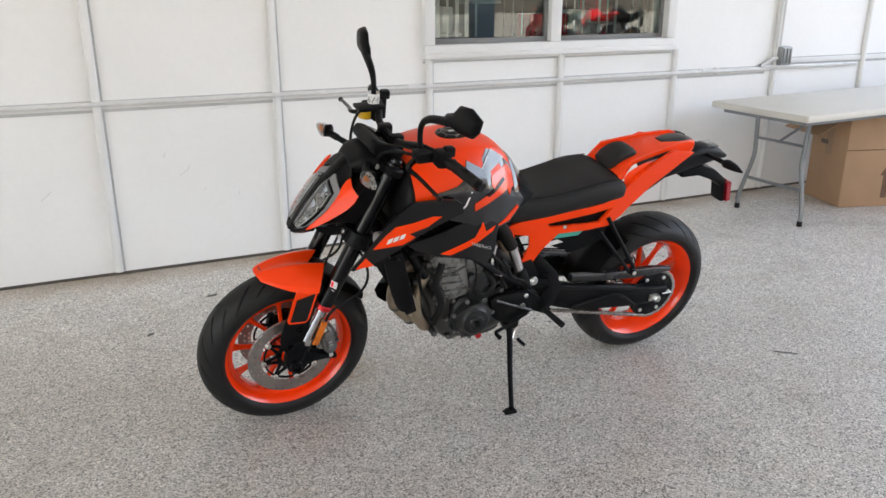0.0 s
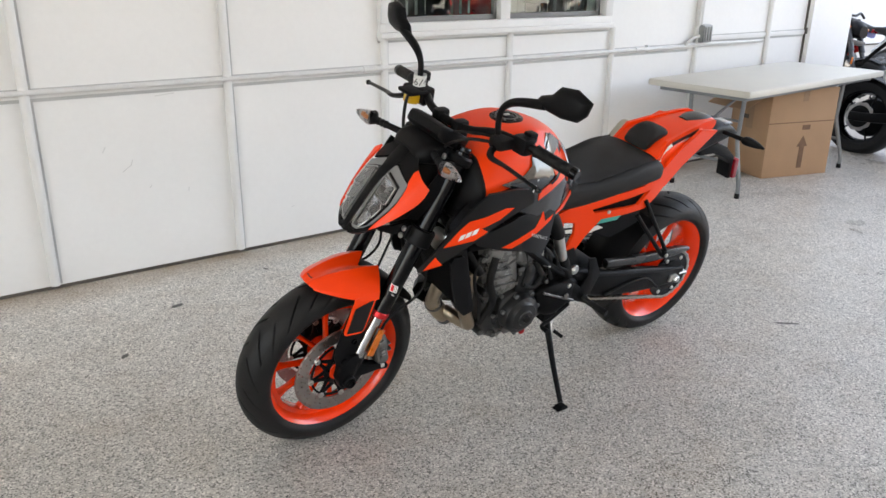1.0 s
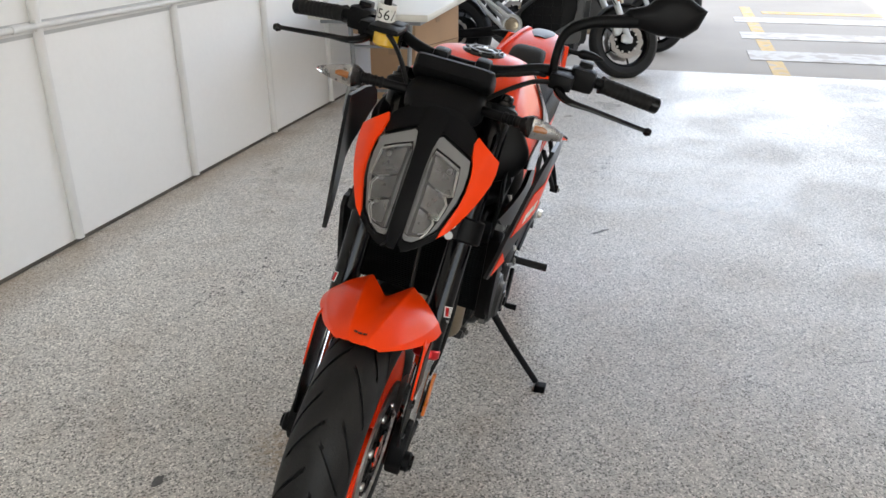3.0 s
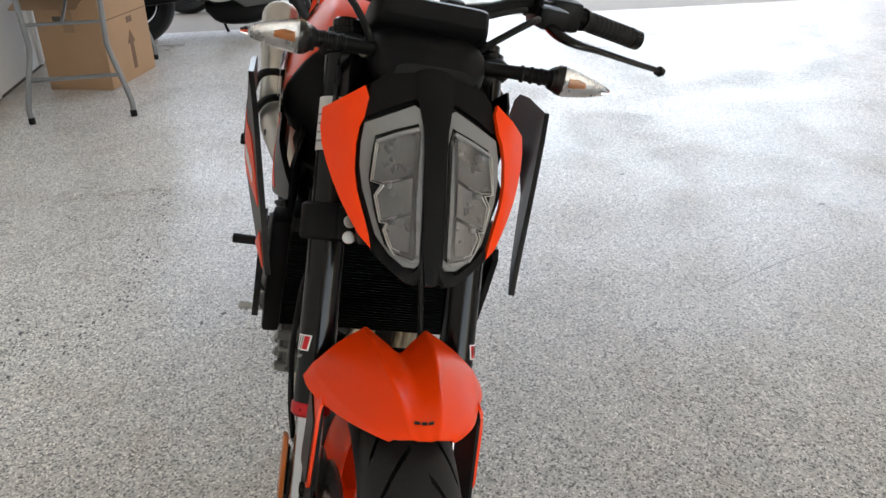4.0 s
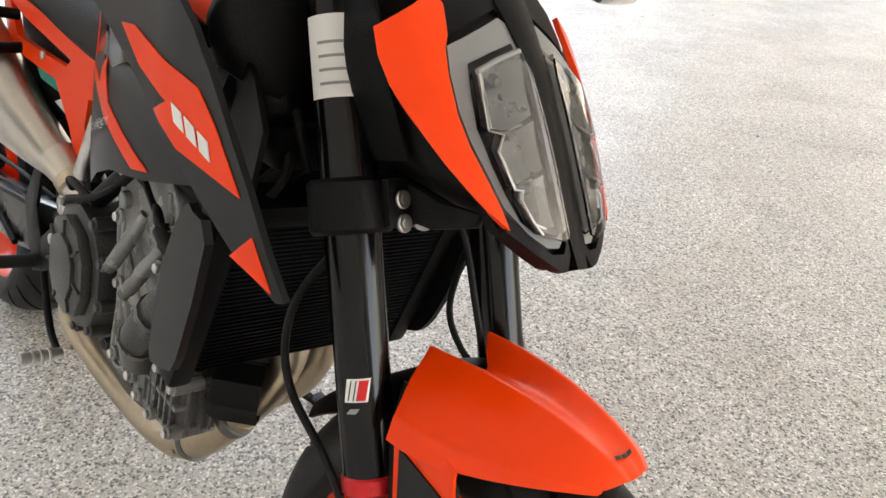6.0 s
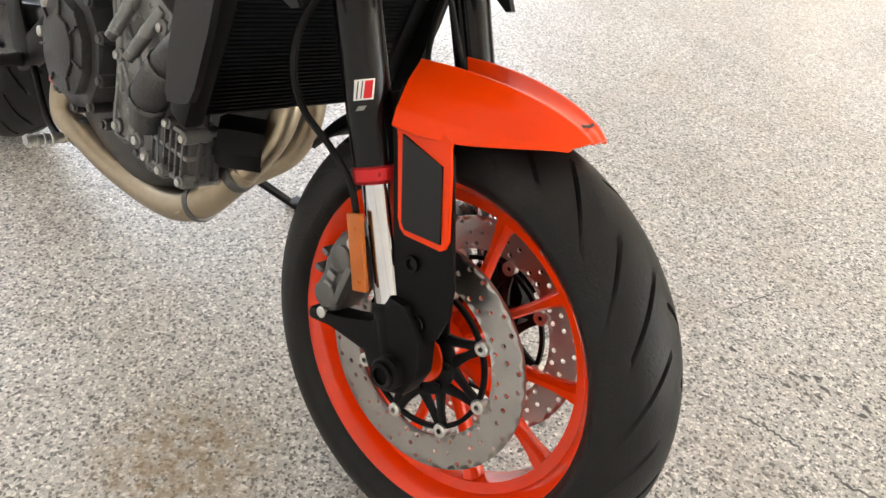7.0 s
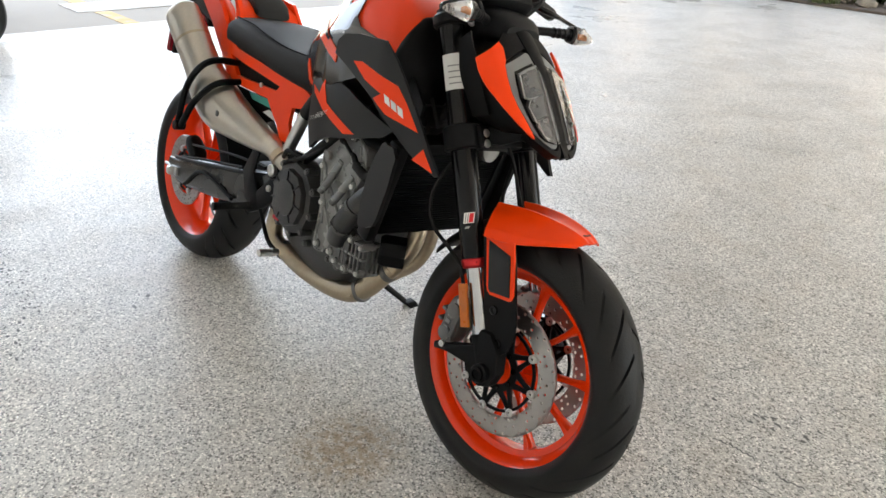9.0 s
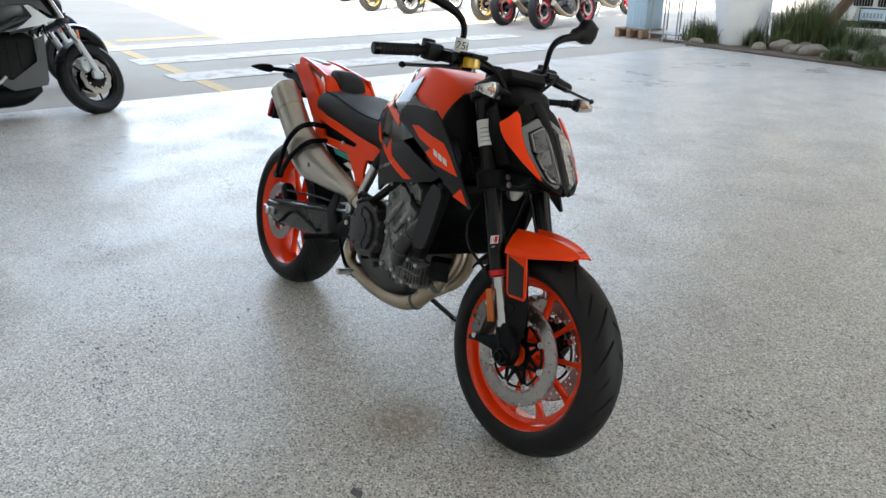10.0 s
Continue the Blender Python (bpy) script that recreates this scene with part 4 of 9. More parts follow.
for cell in CELLS:
    cy, cz = sum(q[0] for q in cell) / 7, sum(q[1] for q in cell) / 7

    def bowl(u, v, cy=cy, cz=cz):
        # a shallow cup with a stepped grain across it
        return mask(u, v, 0.0066 + 6.0 * ((u - cy) ** 2 + (v - cz) ** 2) - 0.05 * (v - cz) + 0.0006 * math.sin(u * 1400))
    cups = pair("lamp_cup", sheet(list(cell), bowl, 0.001, 0.0022), M_MIRRORED, "silvered stepped lamp reflector", True, bezels)
    pair("lamp_bulb", lathe([(0.0001, 0.006), (0.004, 0.005), (0.0055, 0.0), (0.0055, -0.003)], 14, m=Matrix.Translation(Vector(bowl(cy + 0.008, cz + 0.012)) + Vector((0.002, 0, 0))) @ Matrix.Rotation(radians(-90), 4, "Z")), M_GREYPRINT, "dark bulb socket", True, bezels)
    edge_line = [Vector(bowl(u, v)) + Vector((0.003, 0, 0)) for u, v in cell[2:6]]
    pair("cup_edge", tube(edge_line, 0.0010, 6, straight=True), M_ALLOY, "bright reflector edge", True, bezels)
strip = sheet([(0.0175, 0.784), (0.0215, 0.781), (0.0235, 0.84), (0.0215, 0.905), (0.0195, 0.908), (0.0185, 0.86)], lambda u, v: mask(u, v, 0.014), 0.005, 0.02)
pair("daylight_strip", strip, M_BLIND_GUIDE, "pale daytime light guide", True, bezels)
pair("lamp_lens", sheet(LENS, lambda u, v: mask(u, v, 0.0175), 0.0025, 0.02), M_GLASS, "clear lamp lens", True, bezels)
rim_line = [Vector(mask(u, v, 0.0165)) for u, v in LENS[2:11]]
pair("lens_edge", tube(rim_line, 0.0010, 6, straight=True), M_ALLOY, "", True, bezels)
top_line = [Vector(mask(u, v, 0.0130)) for u, v in LENS[10:13]]
pair("lens_seal", tube(top_line, 0.0030, 6, straight=True), M_GREYPRINT, "dark lens seal", True, bezels)


def cheek(u, v):
    """Creased side panel: the outer facet falls back."""
    line_ = 0.100 + 0.16 * max(v - 0.86, 0) - 0.35 * max(0.84 - v, 0)
    return mask(u, v, 0.009) + Vector((-0.55 * max(u - line_, 0) + 0.0015, 0.003, 0))


pair("headlamp_cheek", sheet(CHEEK, cheek, 0.006, 0.008), M_ORANGE, "creased orange headlamp side panel", True, (headlamp, headlamp))
side_back = sheet([(0.0, 0.93), (0.0, 0.86), (0.055, 0.785), (0.09, 0.80), (0.06, 0.90), (0.03, 0.955)], lambda u, v: (1.205 + u * 1.2, 0.125 - 0.25 * abs(u - 0.04) - 0.6 * max(0.87 - v, 0) * 0.5, v), 0.004, 0.02)
pair("mask_side", side_back, M_BLACK, "black inner side panel", True, (headlamp, headlamp))

# -- dash, handlebar, controls --
FACE = Matrix.Translation((1.165, 0, 1.022)) @ Matrix.Rotation(radians(-28), 4, "Y")
dash = hull([(-0.058, 0.008, -0.026, 0.066), (-0.050, 0.013, -0.034, 0.079), (0.040, 0.013, -0.034, 0.082), (0.062, 0.004, -0.020, 0.072)], 36, 2, power=9)
box((0.07, 0.11, 0.05), (0.0, 0, -0.045), 0.012, dash)
dash.transform(FACE)
dash_part = mounted("instrument_display", dash, M_BLACK, "black instrument display housing", True)
pane = box((0.075, 0.125, 0.003), (-0.002, 0, 0.0125), 0.001)
pane.transform(FACE)
mounted("display_pane", pane, M_GLOSS, "dark display glass", True, dash_part)
mounted("indicator_bracket", tube([(1.236, -0.085, 0.982), (1.234, 0.0, 0.980), (1.236, 0.085, 0.982)], 0.010, 12, straight=True), M_BLACK, "black indicator bracket", True)
mounted("cable_shroud", hull([(1.15, 1.005, 0.93, 0.065), (1.20, 1.015, 0.93, 0.080), (1.250, 1.006, 0.94, 0.078), (1.280, 0.982, 0.945, 0.055)], 22, 3, power=3.4), M_BLACK, "black shroud over the lamp bracket", True)

bar_line = [(1.025, 0.41, 1.035), (1.06, 0.28, 1.055), (1.098, 0.17, 1.062), (1.125, 0.10, 1.045), (1.13, 0.04, 1.035), (1.13, -0.04, 1.035), (1.125, -0.10, 1.045), (1.098, -0.17, 1.062), (1.06, -0.28, 1.055), (1.025, -0.41, 1.035)]
handlebar = mounted("handlebar", tube(bar_line, 0.012, 14, 6), M_BLACK, "black tapered handlebar", True)
for y in (-0.045, 0.045):
    mounted("bar_clamp", box((0.045, 0.032, 0.06), (1.128, y, 1.025), 0.008), M_BLACK, "", True, handlebar)
for s in (1, -1):
    def arm(bm):
        if s < 0:
            bm.transform(MIRROR)
        return bm
    d = Vector((-0.035, 0.13, -0.02)).normalized()
    a = Vector((1.056, 0.285, 1.053))
    profile = [(0.0001, 0.0), (0.019, 0.0), (0.0165, 0.012)]
    for k in range(9):
        profile += [(0.0165, 0.020 + 0.0105 * k), (0.0171, 0.0215 + 0.0105 * k), (0.0171, 0.0255 + 0.0105 * k), (0.0165, 0.027 + 0.0105 * k)]
    grip = lathe(profile + [(0.0165, 0.115), (0.0001, 0.115)], 18, m=Matrix.Translation(a) @ d.to_track_quat("Y", "Z").to_matrix().to_4x4())
    mounted("grip", arm(grip), M_RUBBER, "ribbed black rubber grip", True, handlebar)
    mounted("bar_end", arm(rod(a + d * 0.113, a + d * 0.135, 0.0175, 18)), M_GLOSS, "black bar end weight", True, handlebar)
    switch = box((0.044, 0.055, 0.05), (1.068, 0.245, 1.056), 0.012)
    box((0.03, 0.03, 0.03), (1.046, 0.245, 1.075), 0.006, switch)
    mounted("switch_block", arm(switch), M_BLACK, "black switch block", True, handlebar)
    mounted("perch", arm(box((0.07, 0.05, 0.034), (1.105, 0.205, 1.052), 0.01)), M_BLACK, "black lever perch", True, handlebar)
    lever = tube([(1.120, 0.200, 1.045), (1.152, 0.212, 1.034), (1.169, 0.236, 1.028), (1.160, 0.280, 1.023), (1.152, 0.34, 1.015), (1.146, 0.398, 1.008)], [0.012, 0.011, 0.009, 0.007, 0.0065, 0.006], 10, 5, flat=0.75)
    join(lever, lathe([(0.0001, -0.009), (0.006, -0.0075), (0.009, 0), (0.006, 0.0075), (0.0001, 0.009)], 14, m=Matrix.Translation((1.146, 0.40, 1.007))))
    mounted("lever", arm(lever), M_GLOSS, "black hand lever", True, handlebar)
    # mirror on a bent stem
    stem = [(1.108, 0.185, 1.055), (1.114, 0.181, 1.10), (1.114, 0.188, 1.145), (1.108, 0.228, 1.176), (1.095, 0.315, 1.200)]
    mirror = mounted("mirror", arm(tube(stem, [0.0085, 0.0085, 0.009, 0.012, 0.014], 12, 5)), M_BLACK, "black mirror on a bent stem", True)
    shape = [(-0.105, -0.006), (-0.085, 0.014), (-0.045, 0.022), (-0.015, 0.048), (0.040, 0.046), (0.092, 0.012), (0.075, -0.028), (0.045, -0.050), (-0.010, -0.046), (-0.060, -0.030)]
    around = Matrix.Translation((1.080, 0.366, 1.221)) @ Matrix.Rotation(radians(12), 4, "X") @ Matrix.Rotation(radians(100), 4, "Z") @ Matrix.Diagonal((0.86, 1, 0.84, 1))
    rings = []
    for depth, k in ((-0.020, 0.35), (-0.016, 0.72), (-0.004, 0.98), (0.006, 1.0), (0.008, 0.96)):
        rings.append([(u * k, depth, v * k) for u, v in shape])
    shell_ = loft(rings, 2, around=1)
    shell_.transform(around)
    mounted("mirror_shell", arm(shell_), M_BLACK, "angular black mirror shell", True, mirror)
    face = plate([(u * 0.92, v * 0.92) for u, v in shape], 0.002, Matrix.Translation((0, 0.0085, 0)))
    face.transform(around)
    mounted("mirror_glass", arm(face), M_MIRROR, "silvered mirror glass", True, mirror)
    # front indicator
    stalk = tube([(1.236, 0.075, 0.982), (1.256, 0.115, 0.987), (1.278, 0.175, 0.992)], [0.010, 0.0095, 0.0115], 12, 4)
    for k in range(4):
        rod((1.259 + 0.0048 * k, 0.124 + 0.012 * k, 0.9875 + 0.001 * k), (1.2612 + 0.0048 * k, 0.130 + 0.012 * k, 0.988 + 0.001 * k), 0.0120, 12, stalk)
    indicator = mounted("indicator", arm(stalk), M_BLACK, "black indicator stalk", True)
    cone = hull([(0.168, 1.006, 0.974, 0.015, 1.277), (0.180, 1.012, 0.970, 0.020, 1.280), (0.213, 1.005, 0.974, 0.016, 1.282), (0.240, 0.996, 0.980, 0.009, 1.282), (0.253, 0.990, 0.984, 0.003, 1.281)], 16, 3, along="y")
    mounted("indicator_lens", arm(cone), M_GLASS, "clear indicator lens", True, indicator).visible_shadow = False
    mounted("indicator_bulb", arm(hull([(0.187, 0.996, 0.985, 0.0045, 1.281), (0.200, 0.996, 0.986, 0.0045, 1.282), (0.212, 0.993, 0.987, 0.002, 1.282)], 12, 2, along="y")), M_BULB, "dim amber bulb", True, indicator)
    mounted("indicator_reflector", arm(hull([(0.180, 1.009, 0.972, 0.011, 1.272), (0.208, 1.004, 0.976, 0.010, 1.273), (0.240, 0.995, 0.982, 0.005, 1.276)], 12, 2, along="y")), M_LAMPCHROME, "", True, indicator)
    mounted("indicator_cap", arm(hull([(0.162, 1.004, 0.976, 0.013, 1.277), (0.178, 1.010, 0.972, 0.018, 1.270), (0.190, 1.008, 0.972, 0.012, 1.262)], 14, 2, along="y")), M_BLACK, "", True, indicator)
# brake reservoir, hoses, tag
cylinder_ = mounted("master_cylinder", rod((1.118, -0.135, 1.040), (1.128, -0.215, 1.044), 0.0165, 18), M_BLACK, "black front brake master cylinder", True)
mounted("cylinder_mount", box((0.055, 0.030, 0.046), (1.112, -0.150, 1.054), 0.008), M_BLACK, "", True, cylinder_)
mounted("banjo_bolt", rod((1.117, -0.120, 1.040), (1.118, -0.136, 1.040), 0.008, 12), M_GLOSS, "", True, cylinder_)
reservoir = mounted("fluid_reservoir", rod((1.150, -0.163, 1.032), (1.148, -0.163, 1.062), 0.026, 24), M_YELLOW, "pale yellow brake fluid reservoir", True)
mounted("reservoir_lid", box((0.070, 0.064, 0.013), (1.148, -0.163, 1.068), 0.006), M_BLACK, "black lid", True, reservoir)
for line, r in (([(1.115, -0.19, 1.045), (1.175, -0.15, 1.06), (1.22, -0.10, 1.02), (1.24, -0.06, 0.93), (1.26, -0.05, 0.80), (1.275, -0.06, 0.72)], 0.005),
                ([(1.115, 0.19, 1.045), (1.19, 0.15, 1.05), (1.20, 0.08, 1.0), (1.15, 0.05, 0.95)], 0.005),
                ([(1.10, 0.17, 1.05), (1.16, 0.14, 1.06), (1.17, 0.06, 1.03), (1.08, 0.03, 0.98)], 0.004),
                ([(1.275, -0.06, 0.735), (1.258, -0.10, 0.69), (1.236, -0.120, 0.63), (1.236, -0.124, 0.575), (1.266, -0.128, 0.537), (1.322, -0.131, 0.512), (1.362, -0.130, 0.484), (1.376, -0.122, 0.444)], 0.0045),
                ([(1.275, 0.06, 0.735), (1.258, 0.10, 0.69), (1.236, 0.120, 0.63), (1.236, 0.124, 0.575), (1.266, 0.128, 0.537), (1.322, 0.131, 0.512), (1.362, 0.130, 0.484), (1.376, 0.122, 0.444)], 0.0045),
                ([(1.28, 0.02, 0.75), (1.31, 0.03, 0.70), (1.335, 0.035, 0.65), (1.36, 0.04, 0.60)], 0.004)):
    mounted("cable", tube(line, r, 8, 6), M_RUBBER, "", True)
tag = lathe([(0.019, -0.021), (0.019, 0.021), (0.0196, 0.021), (0.0196, -0.021)], 28, closed=True,
            m=Matrix.Translation((1.114, -0.181, 1.088)) @ Matrix.Rotation(radians(90), 4, "X"))
paper_tag = mounted("number_tag", tag, M_PAPER, "white stock tag round the mirror stem", True)
digits = letters("25674", 0.030, 0.0002, Matrix())
for v in digits.verts:
    turn = v.co.x / 0.0200 + 0.35
    v.co = Vector((1.114 + 0.0200 * math.cos(turn), -0.181 + 0.0200 * math.sin(turn), 1.088 + v.co.y))
mounted("tag_print", digits, M_INK, "black printed digits", True, paper_tag)

# -- tank, seat, tail --
# stations: place, top, half of the flat top, half width, height of the waist
TANK = [(0.615, 0.825, 0.030, 0.080, 0.790), (0.65, 0.865, 0.038, 0.100, 0.805), (0.705, 0.934, 0.050, 0.126, 0.835), (0.765, 0.992, 0.064, 0.150, 0.862), (0.84, 1.018, 0.088, 0.169, 0.885), (0.92, 1.027, 0.100, 0.178, 0.893),
        (1.02, 1.010, 0.108, 0.180, 0.888), (1.085, 0.985, 0.112, 0.180, 0.880), (1.110, 0.966, 0.112, 0.176, 0.874), (1.119, 0.945, 0.095, 0.155, 0.868)]


def tank_ring(x, top, flat, wide, waist):
    low = waist - 0.06
    right = [(flat * 0.6, top - 0.003), (flat, top - 0.010), (flat + 0.016, top - 0.022), ((flat + wide) / 2 + 0.008, (top + waist) / 2), (wide - 0.003, waist + 0.010), (wide, waist - 0.012), (wide - 0.004, low + 0.03), (wide * 0.8, low)]
    return [(x, 0, top)] + [(x, y, z) for y, z in right] + [(x, 0, low)] + [(x, -y, z) for y, z in right[::-1]]


tank = mounted("fuel_tank", loft([tank_ring(*s) for s in TANK], 4, around=2), M_ORANGE, "orange painted fuel tank")
cap = lathe([(0.0001, 0.010), (0.020, 0.010), (0.024, 0.007), (0.044, 0.007), (0.052, 0.003), (0.054, -0.008), (0.0001, -0.008)], 40,
            m=Matrix.Translation((0.915, 0, 1.021)) @ Matrix.Rotation(radians(2), 4, "Y") @ Matrix.Rotation(radians(90), 4, "X"))
filler = mounted("filler_cap", cap, M_GLOSS, "black round filler cap", parent=tank)
for k in range(8):
    a = 2 * math.pi * k / 8
    mounted("cap_screw", rod((0.915 + 0.042 * math.cos(a), 0.042 * math.sin(a), 1.024), (0.915 + 0.042 * math.cos(a), 0.042 * math.sin(a), 1.031), 0.004, 8), M_CALIPER, parent=filler)
mounted("cap_lock", box((0.020, 0.010, 0.004), (0.915, 0, 1.032), 0.0015), M_ALLOY, "silver key cover", parent=filler)
mounted("cap_ring", lathe([(0.031, 0.0), (0.031, 0.0015), (0.036, 0.0015), (0.036, 0.0)], 40, closed=True, m=Matrix.Translation((0.915, 0, 1.029)) @ Matrix.Rotation(radians(90), 4, "X")), M_CALIPER, "", parent=filler)


def tank_side(x, z, out=0.0):
    """The flank of the tank: upright below its waist, leaning in above it."""
    x = min(max(x, TANK[0][0]), TANK[-1][0])
    k = max(i for i in range(len(TANK) - 1) if TANK[i][0] <= x)
    f = (x - TANK[k][0]) / (TANK[k + 1][0] - TANK[k][0])
    _, top, flat, wide, waist = [a + (b - a) * f for a, b in zip(TANK[k], TANK[k + 1])]
    lean = min(max((z - waist) / (top - 0.012 - waist), 0.0), 1.0)
    return Vector((x, wide + (flat + 0.008 - wide) * lean + 0.014 * lean * (1 - lean) + out, z))


pair("tank_flank", sheet([(1.114, 0.846), (1.105, 0.864), (1.0, 0.886), (0.922, 0.904), (0.880, 0.955), (0.832, 1.003), (0.79, 0.985), (0.735, 0.938), (0.69, 0.87), (0.675, 0.80), (0.73, 0.745), (0.80, 0.730), (0.90, 0.775), (1.0, 0.81)],
                         lambda u, v: tank_side(u, v, 0.005), 0.006, 0.014), M_TANKSIDE, "gloss black tank side panel", parents=(tank, tank))
pair("tank_flash", sheet([(0.889, 0.821), (0.892, 0.848), (0.818, 0.886), (0.827, 0.899), (0.827, 0.925), (0.752, 0.942), (0.712, 0.905), (0.750, 0.852), (0.760, 0.875)],
                         lambda u, v: tank_side(u, v, 0.0075), 0.002, 0.014), M_FLASH, "orange flash on the tank side", parents=(tank, tank))
pair("tank_notch", sheet([(0.850, 0.872), (0.775, 0.912), (0.768, 0.902), (0.842, 0.866)], lambda u, v: tank_side(u, v, 0.0095), 0.001, 0.014), M_GLOSS, "", parents=(tank, tank))
pair("tank_silver", sheet([(0.815, 1.0), (0.757, 0.962), (0.809, 0.945), (0.882, 0.925), (0.850, 0.972)],
                          lambda u, v: tank_side(u, v, 0.0075), 0.002, 0.014), M_GREY, "slate grey graphic", parents=(tank, tank))
pair("tank_line", sheet([(0.832, 0.985), (0.836, 0.985), (0.912, 0.895), (0.930, 0.850), (0.955, 0.830), (0.952, 0.826), (0.925, 0.846), (0.907, 0.893)],
                        lambda u, v: tank_side(u, v, 0.0095), 0.001, 0.014), M_WHITE, "thin white line", parents=(tank, tank))
pair("tank_shoulder", sheet([(0.918, 0.985), (0.862, 0.955), (0.846, 0.902), (0.882, 0.876), (1.0, 0.882), (1.050, 0.898), (0.960, 0.915), (0.928, 0.935)],
                            lambda u, v: tank_side(u, v, 0.010), 0.003, 0.014), M_TANKSIDE, "gloss black shoulder panel", parents=(tank, tank))
pair("tank_edge", sheet([(0.800, 0.742), (0.755, 0.764), (0.704, 0.802), (0.695, 0.788), (0.735, 0.752)],
                        lambda u, v: tank_side(u, v, 0.0075), 0.002, 0.014), M_ORANGE, "orange lower edge stripe", parents=(tank, tank))
rear_cover = [tank_ring(x - 0.005, top + 0.003, flat + 0.003, wide + 0.004, waist) for x, top, flat, wide, waist in TANK[:3]] + [tank_ring(0.722, 0.9545, 0.0545, 0.1365, 0.843)]
mounted("tank_rear_cover", loft(rear_cover, 3, around=2), M_TANKSIDE, "gloss black rear edge of the tank", parent=tank)
front_cover = [tank_ring(1.100, 0.974, 0.113, 0.1805, 0.876), tank_ring(1.112, 0.970, 0.113, 0.1790, 0.874), tank_ring(1.128, 0.948, 0.098, 0.162, 0.866), tank_ring(1.150, 0.900, 0.060, 0.115, 0.850)]
mounted("tank_front_cover", loft(front_cover, 3, around=2), M_BLACK, "black cover ahead of the tank", parent=tank)
mounted("tank_front_duct", hull([(1.06, 0.86, 0.74, 0.150), (1.11, 0.87, 0.74, 0.160), (1.15, 0.86, 0.76, 0.11)], 16, 2), M_BLACK, "", parent=tank)

seat_body = hull([(0.252, 0.815, 0.775, 0.115), (0.262, 0.838, 0.762, 0.136), (0.30, 0.852, 0.752, 0.143), (0.38, 0.846, 0.742, 0.145), (0.46, 0.830, 0.732, 0.142), (0.56, 0.812, 0.715, 0.133), (0.66, 0.806, 0.70, 0.120), (0.735, 0.80, 0.702, 0.108), (0.765, 0.775, 0.715, 0.085)],
                 24, 4, power=3.6)
seat = mounted("rider_seat", seat_body, M_SEAT, "black stitched rider seat")
mounted("seat_seam", tube([(0.285, 0.118, 0.845), (0.38, 0.121, 0.840), (0.46, 0.119, 0.823), (0.56, 0.112, 0.805), (0.66, 0.102, 0.800)], 0.0022, 6), M_RUBBER, parent=seat)
mounted("seat_seam", tube([(0.285, -0.118, 0.845), (0.38, -0.121, 0.840), (0.46, -0.119, 0.823), (0.56, -0.112, 0.805), (0.66, -0.102, 0.800)], 0.0022, 6), M_RUBBER, parent=seat)
TAIL = [(-0.105, 0.925, 0.888, 0.030), (-0.06, 0.936, 0.862, 0.055), (0.03, 0.932, 0.835, 0.078), (0.13, 0.915, 0.80, 0.098), (0.20, 0.898, 0.780, 0.110), (0.255, 0.876, 0.765, 0.114), (0.272, 0.850, 0.765, 0.112), (0.278, 0.82, 0.77, 0.10)]
tail_body = hull(TAIL, 28, 4, power=4.5)
tail = mounted("tail_cowl", tail_body, M_ORANGE, "orange single-seat tail cowl")
mounted("tail_pad", hull([(0.172, 0.912, 0.89, 0.044), (0.188, 0.923, 0.88, 0.052), (0.226, 0.920, 0.872, 0.056), (0.262, 0.900, 0.855, 0.058), (0.282, 0.876, 0.850, 0.054)], 18, 3, power=3.4), M_SEAT, "black padded hump", parent=tail)
mounted("tail_top_patch", hull([(-0.102, 0.929, 0.915, 0.022), (-0.06, 0.941, 0.92, 0.038), (-0.005, 0.940, 0.92, 0.040), (0.05, 0.934, 0.922, 0.020)], 14, 3), M_SATIN, "dark grey tail top", parent=tail)


def fin_side(x, z, out=0.0):
    """The upright flank of the tail, drawing in towards the rear."""
    return Vector((x, 0.106 - 0.13 * (0.28 - x) + 0.10 * max(0.86 - z, 0) + out, z))


pair("tail_fin", sheet([(0.300, 0.796), (0.284, 0.836), (0.240, 0.894), (0.215, 0.904), (0.060, 0.931), (-0.050, 0.940), (-0.075, 0.920), (-0.040, 0.890), (0.060, 0.868), (0.190, 0.805)], fin_side, 0.012, 0.03, rounded=2), M_ORANGE, "upright orange side of the tail", parents=(tail, tail))
pair("tail_white", sheet([(0.270, 0.834), (0.234, 0.885), (0.216, 0.893), (0.204, 0.880), (0.250, 0.832)], lambda u, v: fin_side(u, v, 0.0075), 0.002, 0.02), M_WHITE, "white tail graphic", parents=(tail, tail))
pair("tail_grey", sheet([(0.247, 0.832), (0.201, 0.879), (0.212, 0.895), (0.050, 0.922), (0.100, 0.892)], lambda u, v: fin_side(u, v, 0.0075), 0.002, 0.02), M_SATIN, "dark grey tail graphic", parents=(tail, tail))
pair("tail_print", sheet([(0.180, 0.879), (0.175, 0.886), (0.110, 0.900), (0.118, 0.893)], lambda u, v: fin_side(u, v, 0.0095), 0.001, 0.02), M_GREYPRINT, "pale print on the graphic", parents=(tail, tail))

# orange cast subframe: side panels with a window, and the strut down to the frame
def sub_side(x, z, out=0.0):
    return Vector((x, 0.128 - 0.14 * max(0.30 - x, 0) - 0.11 * max(x - 0.40, 0) + out, z))


